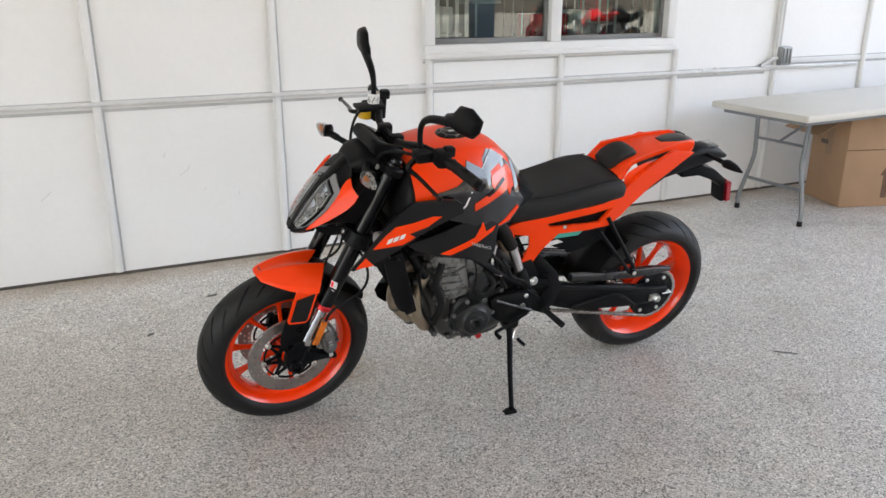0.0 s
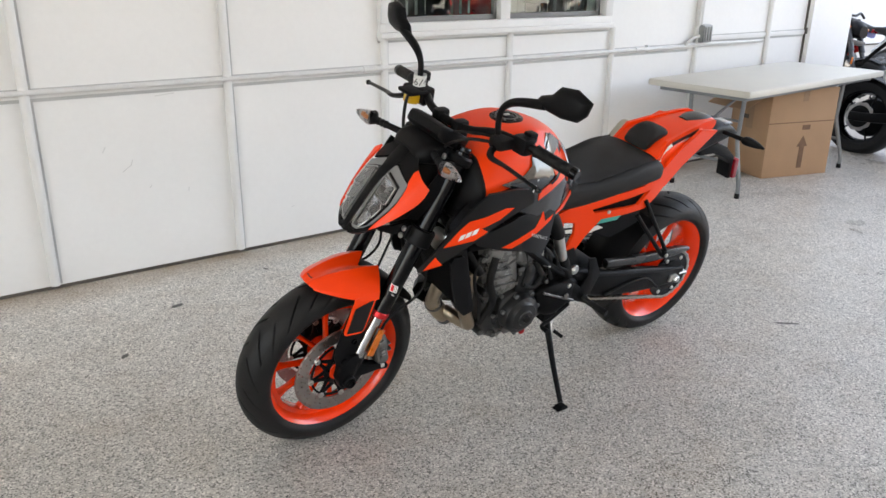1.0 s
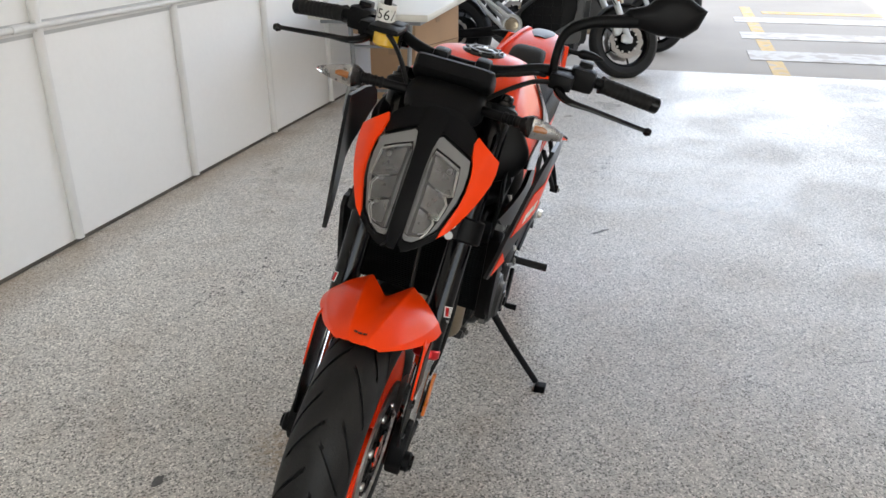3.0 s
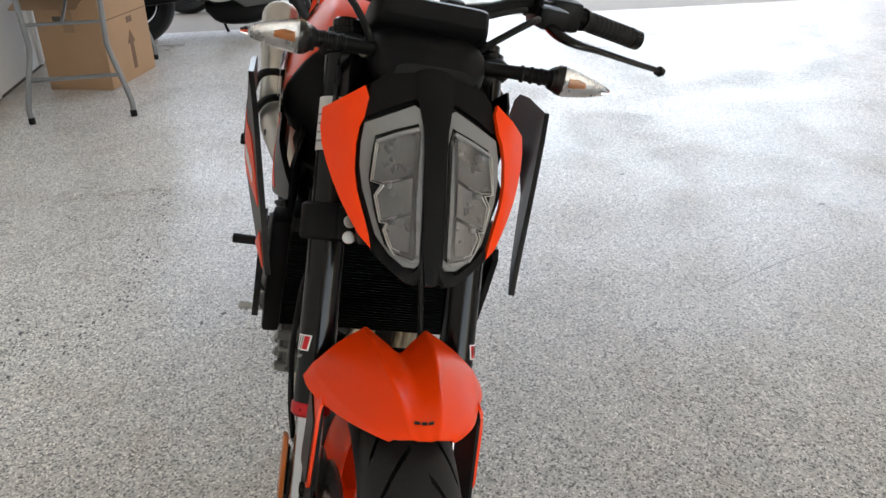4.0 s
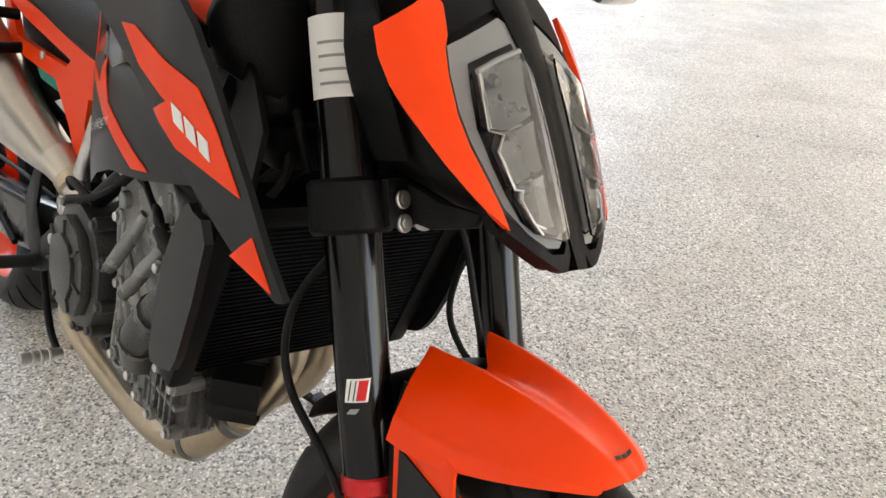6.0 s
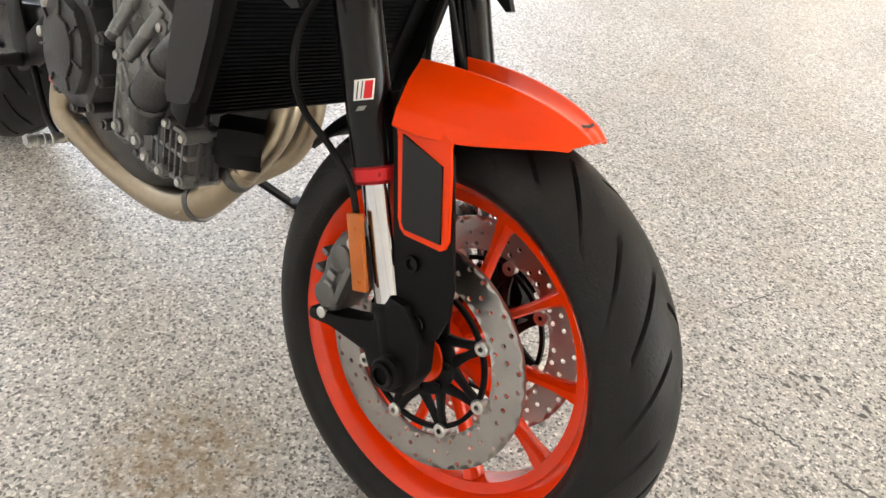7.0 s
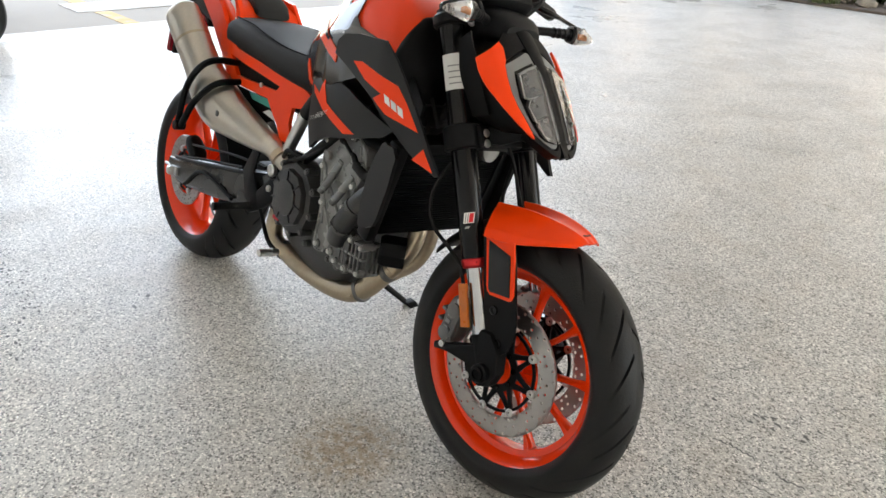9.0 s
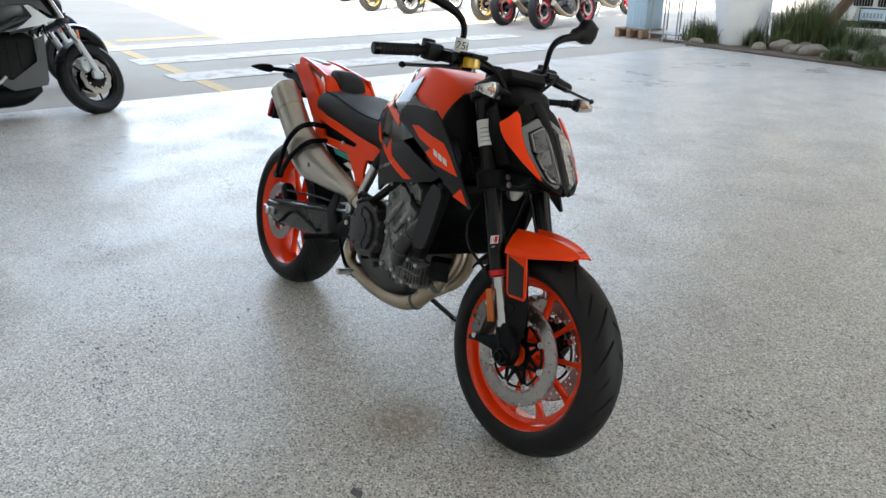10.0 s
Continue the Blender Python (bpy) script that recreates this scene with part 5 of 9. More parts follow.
UPPER = [(0.735, 0.690), (0.640, 0.722), (0.500, 0.742), (0.345, 0.762), (0.270, 0.802), (0.190, 0.860), (0.060, 0.925), (-0.060, 0.905), (0.020, 0.860), (0.130, 0.800), (0.215, 0.738), (0.300, 0.742), (0.430, 0.722), (0.560, 0.700), (0.690, 0.672)]
LOWER = [(0.300, 0.742), (0.215, 0.738), (0.255, 0.700), (0.310, 0.668), (0.400, 0.662), (0.510, 0.656), (0.565, 0.595), (0.603, 0.532), (0.640, 0.545), (0.615, 0.610), (0.622, 0.655), (0.700, 0.668), (0.705, 0.680), (0.560, 0.700), (0.545, 0.684), (0.350, 0.688)]
subs = pair("subframe", sheet(UPPER, lambda u, v: sub_side(u, v, 0.010), 0.012, 0.025), M_ORANGE, "orange cast subframe side")
pair("subframe_lower", sheet(LOWER, lambda u, v: sub_side(u, v, 0.008), 0.012, 0.025), M_ORANGE, "", parents=subs)
pair("subframe_infill", sheet([(0.25, 0.735), (0.55, 0.705), (0.54, 0.675), (0.31, 0.672)], lambda u, v: sub_side(u, v, -0.016), 0.004, 0.03), M_BLACK, "black infill panel", parents=subs)
pair("subframe_bolt", bolt((0.700, 0.117, 0.668), (0, 1, 0), 0.010, 0.010), M_ORANGE, "", parents=subs)
pair("subframe_bolt", bolt((0.500, 0.138, 0.690), (0, 1, 0), 0.007, 0.006), M_ALLOY, "", parents=subs)
pair("under_panel", sheet([(0.555, 0.652), (0.400, 0.652), (0.30, 0.655), (0.30, 0.60), (0.43, 0.56), (0.53, 0.60)], lambda u, v: sub_side(u, v, -0.014), 0.004, 0.03), M_BLACK, "black panel under the seat", parents=subs)
pair("teal_stripe", sheet([(0.555, 0.648), (0.402, 0.652), (0.42, 0.634), (0.535, 0.626)], lambda u, v: sub_side(u, v, -0.008), 0.002, 0.03), M_TEAL, "teal green lettering stripe", parents=subs)
pair("white_stripe", sheet([(0.57, 0.606), (0.50, 0.622), (0.475, 0.610), (0.575, 0.588)], lambda u, v: sub_side(u, v, -0.008), 0.002, 0.03), M_WHITE, "white graphic", parents=subs)
mounted("seat_tray", hull([(0.0, 0.85, 0.80, 0.06), (0.15, 0.80, 0.73, 0.09), (0.35, 0.755, 0.66, 0.10), (0.6, 0.72, 0.62, 0.09), (0.72, 0.72, 0.62, 0.08)], 14, 2), M_BLACK, "black under-seat tray")

# tail light carrier with rear indicators and reflector
tail_light = mounted("tail_light", hull([(-0.295, 0.850, 0.832, 0.020), (-0.24, 0.882, 0.828, 0.036), (-0.15, 0.902, 0.808, 0.046), (-0.05, 0.882, 0.790, 0.055), (0.08, 0.83, 0.77, 0.06)], 18, 3), M_BLACK, "black tail light carrier")
mounted("light_bar", box((0.05, 0.062, 0.006), (-0.205, 0, 0.893), 0.002, m=Matrix.Rotation(0.0, 4, "Y")), M_GREY, "pale tail light strip", parent=tail_light)
mounted("plate_bracket", plate([(-0.08, 0.800), (-0.18, 0.815), (-0.25, 0.790), (-0.318, 0.742), (-0.340, 0.640), (-0.318, 0.642), (-0.300, 0.712), (-0.245, 0.745), (-0.17, 0.772), (-0.085, 0.772)], 0.060, bevel=0.006), M_BLACK, "black number plate bracket", parent=tail_light)
mounted("rear_reflector", box((0.022, 0.082, 0.085), (0, 0, 0), 0.004, m=Matrix.Translation((-0.340, 0, 0.688)) @ Matrix.Rotation(radians(12), 4, "Y")), M_REDLENS, "red rear reflector", parent=tail_light)
for s in (1, -1):
    ind = tube([(-0.165, 0.02 * s, 0.868), (-0.178, 0.08 * s, 0.868), (-0.185, 0.13 * s, 0.867)], 0.009, 10, straight=True)
    stalk = mounted("rear_indicator", ind, M_BLACK, "black rear indicator")
    mounted("rear_indicator_lens", hull([(0.12 * s, 0.876, 0.858, 0.010, -0.184), (0.135 * s, 0.884, 0.850, 0.017, -0.188), (0.175 * s, 0.880, 0.853, 0.013, -0.192), (0.212 * s, 0.868, 0.861, 0.004, -0.194)], 14, 3, along="y"),
            M_BLACK, "", parent=stalk)

# -- side scoops --
def scoop(x, z, out=0.0):
    return Vector((x, 0.229 + 0.05 * (z - 0.8) - 0.22 * max(x - 1.13, 0) + out, z))


SCOOP = [(0.955, 0.850), (0.962, 0.880), (0.985, 0.897), (1.040, 0.905), (1.130, 0.905), (1.165, 0.872), (1.192, 0.836), (1.222, 0.792), (1.252, 0.748), (1.280, 0.703), (1.308, 0.666), (1.298, 0.662), (1.238, 0.686), (1.196, 0.714), (1.154, 0.745), (1.100, 0.785), (1.000, 0.832)]
BAND = [(1.030, 0.846), (1.060, 0.850), (1.178, 0.822), (1.205, 0.793), (1.243, 0.741), (1.154, 0.757), (1.113, 0.783), (1.136, 0.797), (1.076, 0.815)]
TIP = [(1.262, 0.711), (1.292, 0.669), (1.237, 0.683)]
scoops = pair("side_scoop", sheet(SCOOP, lambda u, v: scoop(u, v), 0.008, 0.02), M_SATIN, "dark grey pointed side scoop")
pair("scoop_band", sheet(BAND, lambda u, v: scoop(u, v, 0.0018), 0.0015, 0.02), M_ORANGE, "orange band on the scoop", parents=scoops)
pair("scoop_tip", sheet(TIP, lambda u, v: scoop(u, v, 0.0018), 0.0015, 0.02), M_ORANGE, "orange scoop tip", parents=scoops)
pair("scoop_inner", sheet([(0.95, 0.84), (1.12, 0.85), (1.20, 0.79), (1.18, 0.70), (1.06, 0.77)], lambda u, v: (u, 0.150 + 0.25 * max(u - 1.15, 0), v), 0.006, 0.03), M_BLACK, "black inner duct wall", parents=scoops)
# white maker's mark on the band: three slanted blocks
for s, holder in zip((1, -1), scoops):
    for k in range(3):
        u0 = 0.004 + 0.021 * k

        def on(u, v):
            return scoop(1.142 + u * 0.9, 0.795 - u * 0.36 + v * 0.8, 0.0034)
        block_ = sheet([(u0 + 0.006, -0.012), (u0 + 0.022, -0.012), (u0 + 0.016, 0.007), (u0, 0.007)], on, 0.001, 0.02)
        if s < 0:
            block_.transform(MIRROR)
        mounted("mark_block", block_, M_WHITE, parent=holder)



def flank(x, z, out=0.0):
    return Vector((x, 0.182 - 0.9 * (x - 0.92) ** 2 - 0.3 * max(z - 0.76, 0) + out, z))


covers = pair("side_cover", sheet([(0.786, 0.758), (0.862, 0.790), (0.952, 0.772), (1.105, 0.712), (1.08, 0.690), (0.985, 0.662), (0.90, 0.645), (0.848, 0.622), (0.818, 0.597), (0.790, 0.655)], lambda u, v: flank(u, v), 0.010, 0.02), M_SATIN, "dark grey side cover")
pair("cover_flash", sheet([(0.998, 0.676), (0.962, 0.668), (0.865, 0.703), (0.808, 0.735), (0.800, 0.752), (0.837, 0.737), (0.851, 0.776), (0.877, 0.723)], lambda u, v: flank(u, v, 0.0018), 0.0015, 0.02), M_ORANGE, "orange flash on the cover", parents=covers)
for s, holder in zip((1, -1), covers):
    for text, x, z, size in (("READY", 0.866, 0.694, 0.017), ("TO RACE", 0.840, 0.681, 0.017)):
        t = letters(text, size, 0.0004, Matrix())
        for v in t.verts:
            # read from the bike's own side: ahead is to the left there, backwards on the other
            u, w = (-v.co.x if s > 0 else v.co.x), v.co.y
            p = flank(x + u * 0.93 + w * 0.2, z + w * 0.97 + (0.36 * u), 0.004)
            v.co = Vector((p.x, p.y * s, p.z))
        mounted("cover_lettering", t, M_WHITE, "white slogan lettering", parent=holder)

# -- frame, airbox --
mounted("airbox", hull([(0.66, 0.74, 0.64, 0.09), (0.80, 0.80, 0.62, 0.125), (0.95, 0.84, 0.64, 0.13), (1.06, 0.85, 0.72, 0.11), (1.11, 0.85, 0.78, 0.07)], 16, 3), M_BLACK, "black airbox")
mounted("head_tube", rod((1.205, 0, 0.80), (1.125, 0, 0.965), 0.042, 24), M_BLACK, "black steering head")
for s in (1, -1):
    for line in ([(1.15, 0.05 * s, 0.88), (1.06, 0.10 * s, 0.80), (0.90, 0.135 * s, 0.66), (0.72, 0.135 * s, 0.52), (0.60, 0.11 * s, 0.44)], [(1.18, 0.05 * s, 0.80), (1.10, 0.10 * s, 0.68), (1.02, 0.125 * s, 0.56)],
                 [(0.90, 0.135 * s, 0.66), (1.08, 0.115 * s, 0.66)]):
        mounted("frame_tube", tube(line, 0.014, 12, 4), M_BLACK, "black trellis frame tube")
    mounted("frame_plate", plate([(0.66, 0.54), (0.60, 0.56), (0.545, 0.46), (0.56, 0.38), (0.62, 0.32), (0.68, 0.36), (0.70, 0.46)], 0.022, Matrix.Translation((0, 0.105 * s, 0)), 0.006), M_BLACK, "black swingarm pivot plate")
    mounted("pivot_bolt", bolt((0.585, 0.118 * s, 0.47), (0, s, 0), 0.018, 0.014), M_ALLOY)
    for x, z in ((0.64, 0.44), (0.63, 0.36), (0.66, 0.51)):
        mounted("frame_bolt", bolt((x, 0.116 * s, z), (0, s, 0), 0.008, 0.007), M_CALIPER)
# shock on the left, silver body behind the side cover
shock = mounted("shock_absorber", rod((0.692, 0.112, 0.628), (0.642, 0.112, 0.512), 0.019, 20), M_ALLOY, "silver shock absorber body")
mounted("shock_boot", tube([(0.775, 0.110, 0.735), (0.735, 0.114, 0.690), (0.690, 0.113, 0.624)], [0.026, 0.026, 0.023], 16, 4), M_RUBBER, "black rubber boot", parent=shock)
mounted("shock_boot", tube([(0.648, 0.112, 0.525), (0.620, 0.112, 0.470), (0.600, 0.108, 0.440)], [0.023, 0.025, 0.024], 16, 4), M_RUBBER, "", parent=shock)
mounted("frame_boot", tube([(0.775, -0.110, 0.735), (0.740, -0.114, 0.700), (0.700, -0.115, 0.655)], [0.022, 0.022, 0.020], 16, 4), M_RUBBER, "black rubber boot")
spring = []
for k in range(90):
    a = k / 90 * 2 * math.pi * 6
    f = k / 90
    c = Vector((0.715, 0.085, 0.66)).lerp(Vector((0.55, 0.06, 0.44)), f)
    spring.append(c + Vector((0.03 * math.cos(a), 0.03 * math.sin(a), 0.014 * math.cos(a))))
mounted("shock_spring", tube(spring, 0.0055, 7, 1, straight=True), M_GLOSS, "black coil spring", parent=shock)
mounted("frame_strut", rod((0.70, -0.115, 0.66), (0.635, -0.115, 0.54), 0.017, 18), M_ALLOY, "bare alloy frame strut")

# -- engine --
engine = mounted("engine", hull([(0.60, 0.46, 0.34, 0.08), (0.64, 0.52, 0.28, 0.105), (0.74, 0.54, 0.238, 0.115), (0.84, 0.52, 0.222, 0.112), (0.91, 0.48, 0.245, 0.10), (0.955, 0.45, 0.30, 0.085)], 20, 3, power=4.0), M_CAST,
                 "dark cast parallel twin engine crankcase")
block = box((0.150, 0.19, 0.20), (0, 0, 0), 0.014)
for k in range(5):
    box((0.157, 0.196, 0.006), (0, 0, -0.07 + k * 0.028), 0.002, block)
block.transform(Matrix.Translation((0.905, 0, 0.515)) @ Matrix.Rotation(radians(16), 4, "Y"))
mounted("cylinder_block", block, M_CASTLIGHT, "grey finned cylinder block", parent=engine)
head = box((0.175, 0.21, 0.115), (0, 0, 0), 0.022)
head.transform(Matrix.Translation((0.935, 0, 0.625)) @ Matrix.Rotation(radians(16), 4, "Y"))
mounted("cylinder_head", head, M_CAST, "dark cylinder head", parent=engine)
mounted("head_cover", hull([(0.845, 0.70, 0.655, 0.10), (0.88, 0.725, 0.65, 0.12), (0.96, 0.715, 0.63, 0.12), (1.01, 0.68, 0.62, 0.10)], 16, 2, power=4), M_BLACK, "black head cover", parent=engine)
# left side: generator cover, sprocket cover, water pipes
gen = lathe([(0.0001, 0.052), (0.026, 0.052), (0.029, 0.047), (0.048, 0.043), (0.055, 0.034), (0.068, 0.030), (0.074, 0.016), (0.076, -0.02)], 40, m=Matrix.Translation((0.830, 0.130, 0.366)))
cover = mounted("generator_cover", gen, M_CASE, "round dark generator cover", parent=engine)
mounted("cover_plug", lathe([(0.0001, 0.006), (0.012, 0.006), (0.014, 0.0)], 18, m=Matrix.Translation((0.830, 0.182, 0.366))), M_BLACK, parent=cover)
for k in range(7):
    a = 2 * math.pi * k / 7 + 0.3
    mounted("cover_bolt", bolt((0.830 + 0.079 * math.cos(a), 0.138, 0.366 + 0.079 * math.sin(a)), (0, 1, 0), 0.008, 0.012), M_CALIPER, parent=cover)
mounted("generator_case", hull([(0.755, 0.41, 0.32, 0.020, 0.108), (0.785, 0.445, 0.290, 0.026, 0.112), (0.875, 0.445, 0.290, 0.026, 0.112), (0.905, 0.41, 0.32, 0.020, 0.105)], 16, 2, power=2.6), M_CASE, "", parent=engine)
mounted("drain_plug", rod((0.795, 0.110, 0.278), (0.793, 0.142, 0.276), 0.012, 14), M_RED, "red anodised plug", parent=engine)
mounted("oil_screen_plug", bolt((0.862, 0.095, 0.258), (0, 1, -0.2), 0.014, 0.014), M_ALLOY, "bare plug", parent=engine)
mounted("starter_cover", hull([(0.764, 0.53, 0.43, 0.015, 0.112), (0.795, 0.555, 0.412, 0.022, 0.118), (0.825, 0.55, 0.412, 0.022, 0.118), (0.846, 0.53, 0.43, 0.014, 0.110)], 16, 2, power=3.4), M_CASE, "dark upper side cover", parent=engine)
mounted("thermostat", rod((0.825, 0.085, 0.572), (0.822, 0.135, 0.560), 0.022, 18), M_CASTLIGHT, "grey thermostat cap", parent=engine)
for x, z in ((0.772, 0.525), (0.842, 0.515), (0.775, 0.43), (0.842, 0.425), (0.905, 0.44), (0.92, 0.36), (0.765, 0.36), (0.76, 0.285)):
    mounted("engine_bolt", bolt((x, 0.118 if z > 0.4 else 0.112, z), (0, 1, 0), 0.0075, 0.010), M_CALIPER, parent=engine)
mounted("sprocket_cover", hull([(0.56, 0.42, 0.36, 0.014, 0.122), (0.60, 0.445, 0.33, 0.022, 0.130), (0.68, 0.450, 0.318, 0.026, 0.136), (0.735, 0.44, 0.335, 0.020, 0.132), (0.757, 0.42, 0.37, 0.012, 0.126)], 16, 2, power=3), M_BLACK, "black sprocket cover", parent=engine)
mounted("cover_bolt", bolt((0.640, 0.160, 0.395), (0, 1, 0), 0.012, 0.008), M_CALIPER, parent=engine)
barrel_panel = plate([(0.872, 0.600), (0.885, 0.618), (0.985, 0.626), (1.003, 0.610), (0.965, 0.53), (0.930, 0.452), (0.905, 0.440), (0.848, 0.455), (0.838, 0.475)], 0.026, Matrix.Translation((0.0, 0.104, 0)), 0.007)
mounted("cylinder_cover", barrel_panel, M_COVER, "ribbed grey cylinder cover", parent=engine)
for k in range(4):
    mounted("cover_rib", box((0.085, 0.007, 0.005), (0.900 + 0.016 * k, 0.119, 0.485 + 0.030 * k), 0.0015), M_CASTLIGHT, parent=engine)
mounted("cover_rib", tube([(0.985, 0.118, 0.585), (0.93, 0.121, 0.552), (0.865, 0.118, 0.575)], 0.004, 8, 4), M_CASTLIGHT, parent=engine)
for x, z in ((0.885, 0.605), (0.990, 0.608), (0.958, 0.535), (0.918, 0.455), (0.848, 0.478)):
    mounted("cover_bolt", bolt((x, 0.116, z), (0, 1, 0), 0.0075, 0.008), M_CALIPER, parent=engine)
for line, r, mt in (([(0.96, 0.12, 0.60), (0.985, 0.14, 0.53), (0.955, 0.135, 0.44), (0.965, 0.10, 0.34)], 0.013, M_RUBBER), ([(0.80, 0.13, 0.56), (0.76, 0.14, 0.50), (0.79, 0.14, 0.46), (0.83, 0.135, 0.475)], 0.010, M_RUBBER),
                    ([(0.80, 0.12, 0.62), (0.745, 0.13, 0.58), (0.70, 0.125, 0.50)], 0.008, M_RUBBER), ([(0.76, 0.12, 0.64), (0.775, 0.14, 0.56), (0.735, 0.145, 0.53)], 0.006, M_ALLOY),
                    ([(1.085, -0.13, 0.575), (1.045, -0.155, 0.530), (0.990, -0.160, 0.458), (0.950, -0.140, 0.400)], 0.027, M_CAST), ([(0.985, -0.159, 0.451), (0.979, -0.158, 0.443)], 0.0295, M_CASTLIGHT), ([(1.03, -0.160, 0.51), (1.023, -0.161, 0.50)], 0.0295, M_CASTLIGHT), ([(1.085, -0.15, 0.62), (1.04, -0.15, 0.585), (0.99, -0.15, 0.60)], 0.012, M_RUBBER),
                    ([(0.66, -0.14, 0.53), (0.71, -0.16, 0.56), (0.78, -0.15, 0.55)], 0.006, M_RUBBER), ([(0.65, -0.13, 0.50), (0.72, -0.165, 0.535), (0.80, -0.155, 0.57), (0.86, -0.14, 0.62)], 0.005, M_RUBBER)):
    mounted("engine_hose", tube(line, r, 12, 5), mt, parent=engine)
mounted("shift_rod", rod((0.745, 0.155, 0.43), (0.60, 0.165, 0.37), 0.0045), M_CASTLIGHT, "thin shift linkage", parent=engine)
for x, z, r in ((0.75, 0.55, 0.016), (0.785, 0.60, 0.013), (0.73, 0.48, 0.012), (0.955, 0.48, 0.014), (0.985, 0.62, 0.016), (0.96, 0.30, 0.012), (0.90, 0.275, 0.012), (0.81, 0.275, 0.011), (0.765, 0.30, 0.010)):
    mounted("engine_boss", rod((x, 0.07, z), (x, 0.112, z), r, 14), M_CAST, parent=engine)
    mounted("engine_bolt", bolt((x, 0.112, z), (0, 1, 0), r * 0.62, 0.006), M_CALIPER, parent=engine)
# left side: frame bolts, bosses and cable runs round the cylinder
for x, z, y in ((1.009, 0.601, 0.118), (1.027, 0.562, 0.116), (1.052, 0.534, 0.110), (0.975, 0.464, 0.116), (0.720, 0.458, 0.130), (0.720, 0.502, 0.128), (0.900, 0.359, 0.116)):
    mounted("engine_boss", rod((x, 0.06, z), (x, y, z), 0.013, 14), M_CASE, parent=engine)
    mounted("engine_bolt", bolt((x, y, z), (0, 1, 0), 0.0085, 0.007), M_CALIPER, parent=engine)
mounted("sensor_body", hull([(0.790, 0.600, 0.560, 0.018, 0.110), (0.815, 0.612, 0.545, 0.024, 0.116), (0.855, 0.610, 0.550, 0.022, 0.114), (0.868, 0.600, 0.565, 0.014, 0.108)], 14, 2, power=3.5), M_CASTLIGHT, "grey intake flange", parent=engine)
mounted("starter_motor", rod((0.742, 0.105, 0.480), (0.800, 0.118, 0.500), 0.024, 18), M_CASE, "black starter motor", parent=engine)
for line, r in (([(1.03, 0.125, 0.62), (1.045, 0.130, 0.57), (1.03, 0.128, 0.50), (1.0, 0.122, 0.44), (0.985, 0.118, 0.37)], 0.006), ([(0.80, 0.128, 0.63), (0.765, 0.138, 0.60), (0.745, 0.140, 0.54), (0.705, 0.138, 0.47)], 0.006),
                ([(0.875, 0.126, 0.63), (0.845, 0.134, 0.60), (0.832, 0.136, 0.54), (0.836, 0.134, 0.47)], 0.0045), ([(0.745, 0.150, 0.60), (0.715, 0.150, 0.56), (0.690, 0.146, 0.52), (0.64, 0.144, 0.49)], 0.005)):
    mounted("engine_hose", tube(line, r, 10, 5), M_RUBBER, parent=engine)
# right side: clutch cover, chain-case cover, oil filter, water pump
CLUTCH = [(0.668, 0.46), (0.672, 0.40), (0.70, 0.36), (0.76, 0.348), (0.815, 0.368), (0.842, 0.42), (0.840, 0.485), (0.805, 0.53), (0.745, 0.545), (0.69, 0.52)]
cover = mounted("clutch_cover", plate(CLUTCH, 0.07, Matrix.Translation((0, -0.128, 0)), 0.012), M_CAST, "dark bolted clutch cover", parent=engine)
mounted("clutch_disc", plate([(0.755 + (x - 0.755) * 0.78, 0.448 + (z - 0.448) * 0.78) for x, z in CLUTCH], 0.022, Matrix.Translation((0, -0.168, 0)), 0.007), M_CAST, "raised middle of the cover", parent=cover)
mounted("clutch_hub", plate([(0.755 + (x - 0.755) * 0.5, 0.448 + (z - 0.448) * 0.5) for x, z in CLUTCH], 0.008, Matrix.Translation((0, -0.181, 0)), 0.003), M_CAST, "", parent=cover)
for k in range(7):
    a = 2 * math.pi * k / 7 + 0.2
    rib = box((0.026, 0.006, 0.004), (0.056, 0, 0), 0.0015)
    rib.transform(Matrix.Translation((0.755, -0.180, 0.448)) @ Matrix.Rotation(a, 4, "Y"))
    mounted("cover_rib", rib, M_CAST, parent=cover)
for x, z in CLUTCH:
    c = Vector((0.755 + (x - 0.755) * 0.99, -0.128, 0.448 + (z - 0.448) * 0.99))
    mounted("cover_boss", rod(c, c + Vector((0, -0.032, 0)), 0.0105, 12), M_CAST, parent=cover)
    mounted("cover_bolt", bolt(c + Vector((0, -0.032, 0)), (0, -1, 0), 0.0065, 0.005), M_CALIPER, parent=cover)
mounted("red_mark", box((0.03, 0.003, 0.010), (0.700, -0.166, 0.372), 0.001, m=None), M_RED, "red lettering patch", parent=cover)
CASE = [(0.845, 0.640), (0.90, 0.668), (0.965, 0.675), (1.010, 0.645), (1.020, 0.60), (1.0, 0.555), (0.975, 0.505), (0.94, 0.44), (0.92, 0.37), (0.88, 0.335), (0.848, 0.350), (0.856, 0.45), (0.836, 0.55)]
side_case = plate(CASE, 0.04, Matrix.Translation((0, -0.120, 0)), 0.012)
case = mounted("timing_cover", side_case, M_COVER, "pale grey timing chain cover", parent=engine)
flange = [Vector((0.92 + (x - 0.92) * 0.93, -0.139, 0.505 + (z - 0.505) * 0.955)) for x, z in CASE]
mounted("cover_flange", tube(flange + flange[:1], 0.0042, 8, 3), M_COVER, "", parent=case)
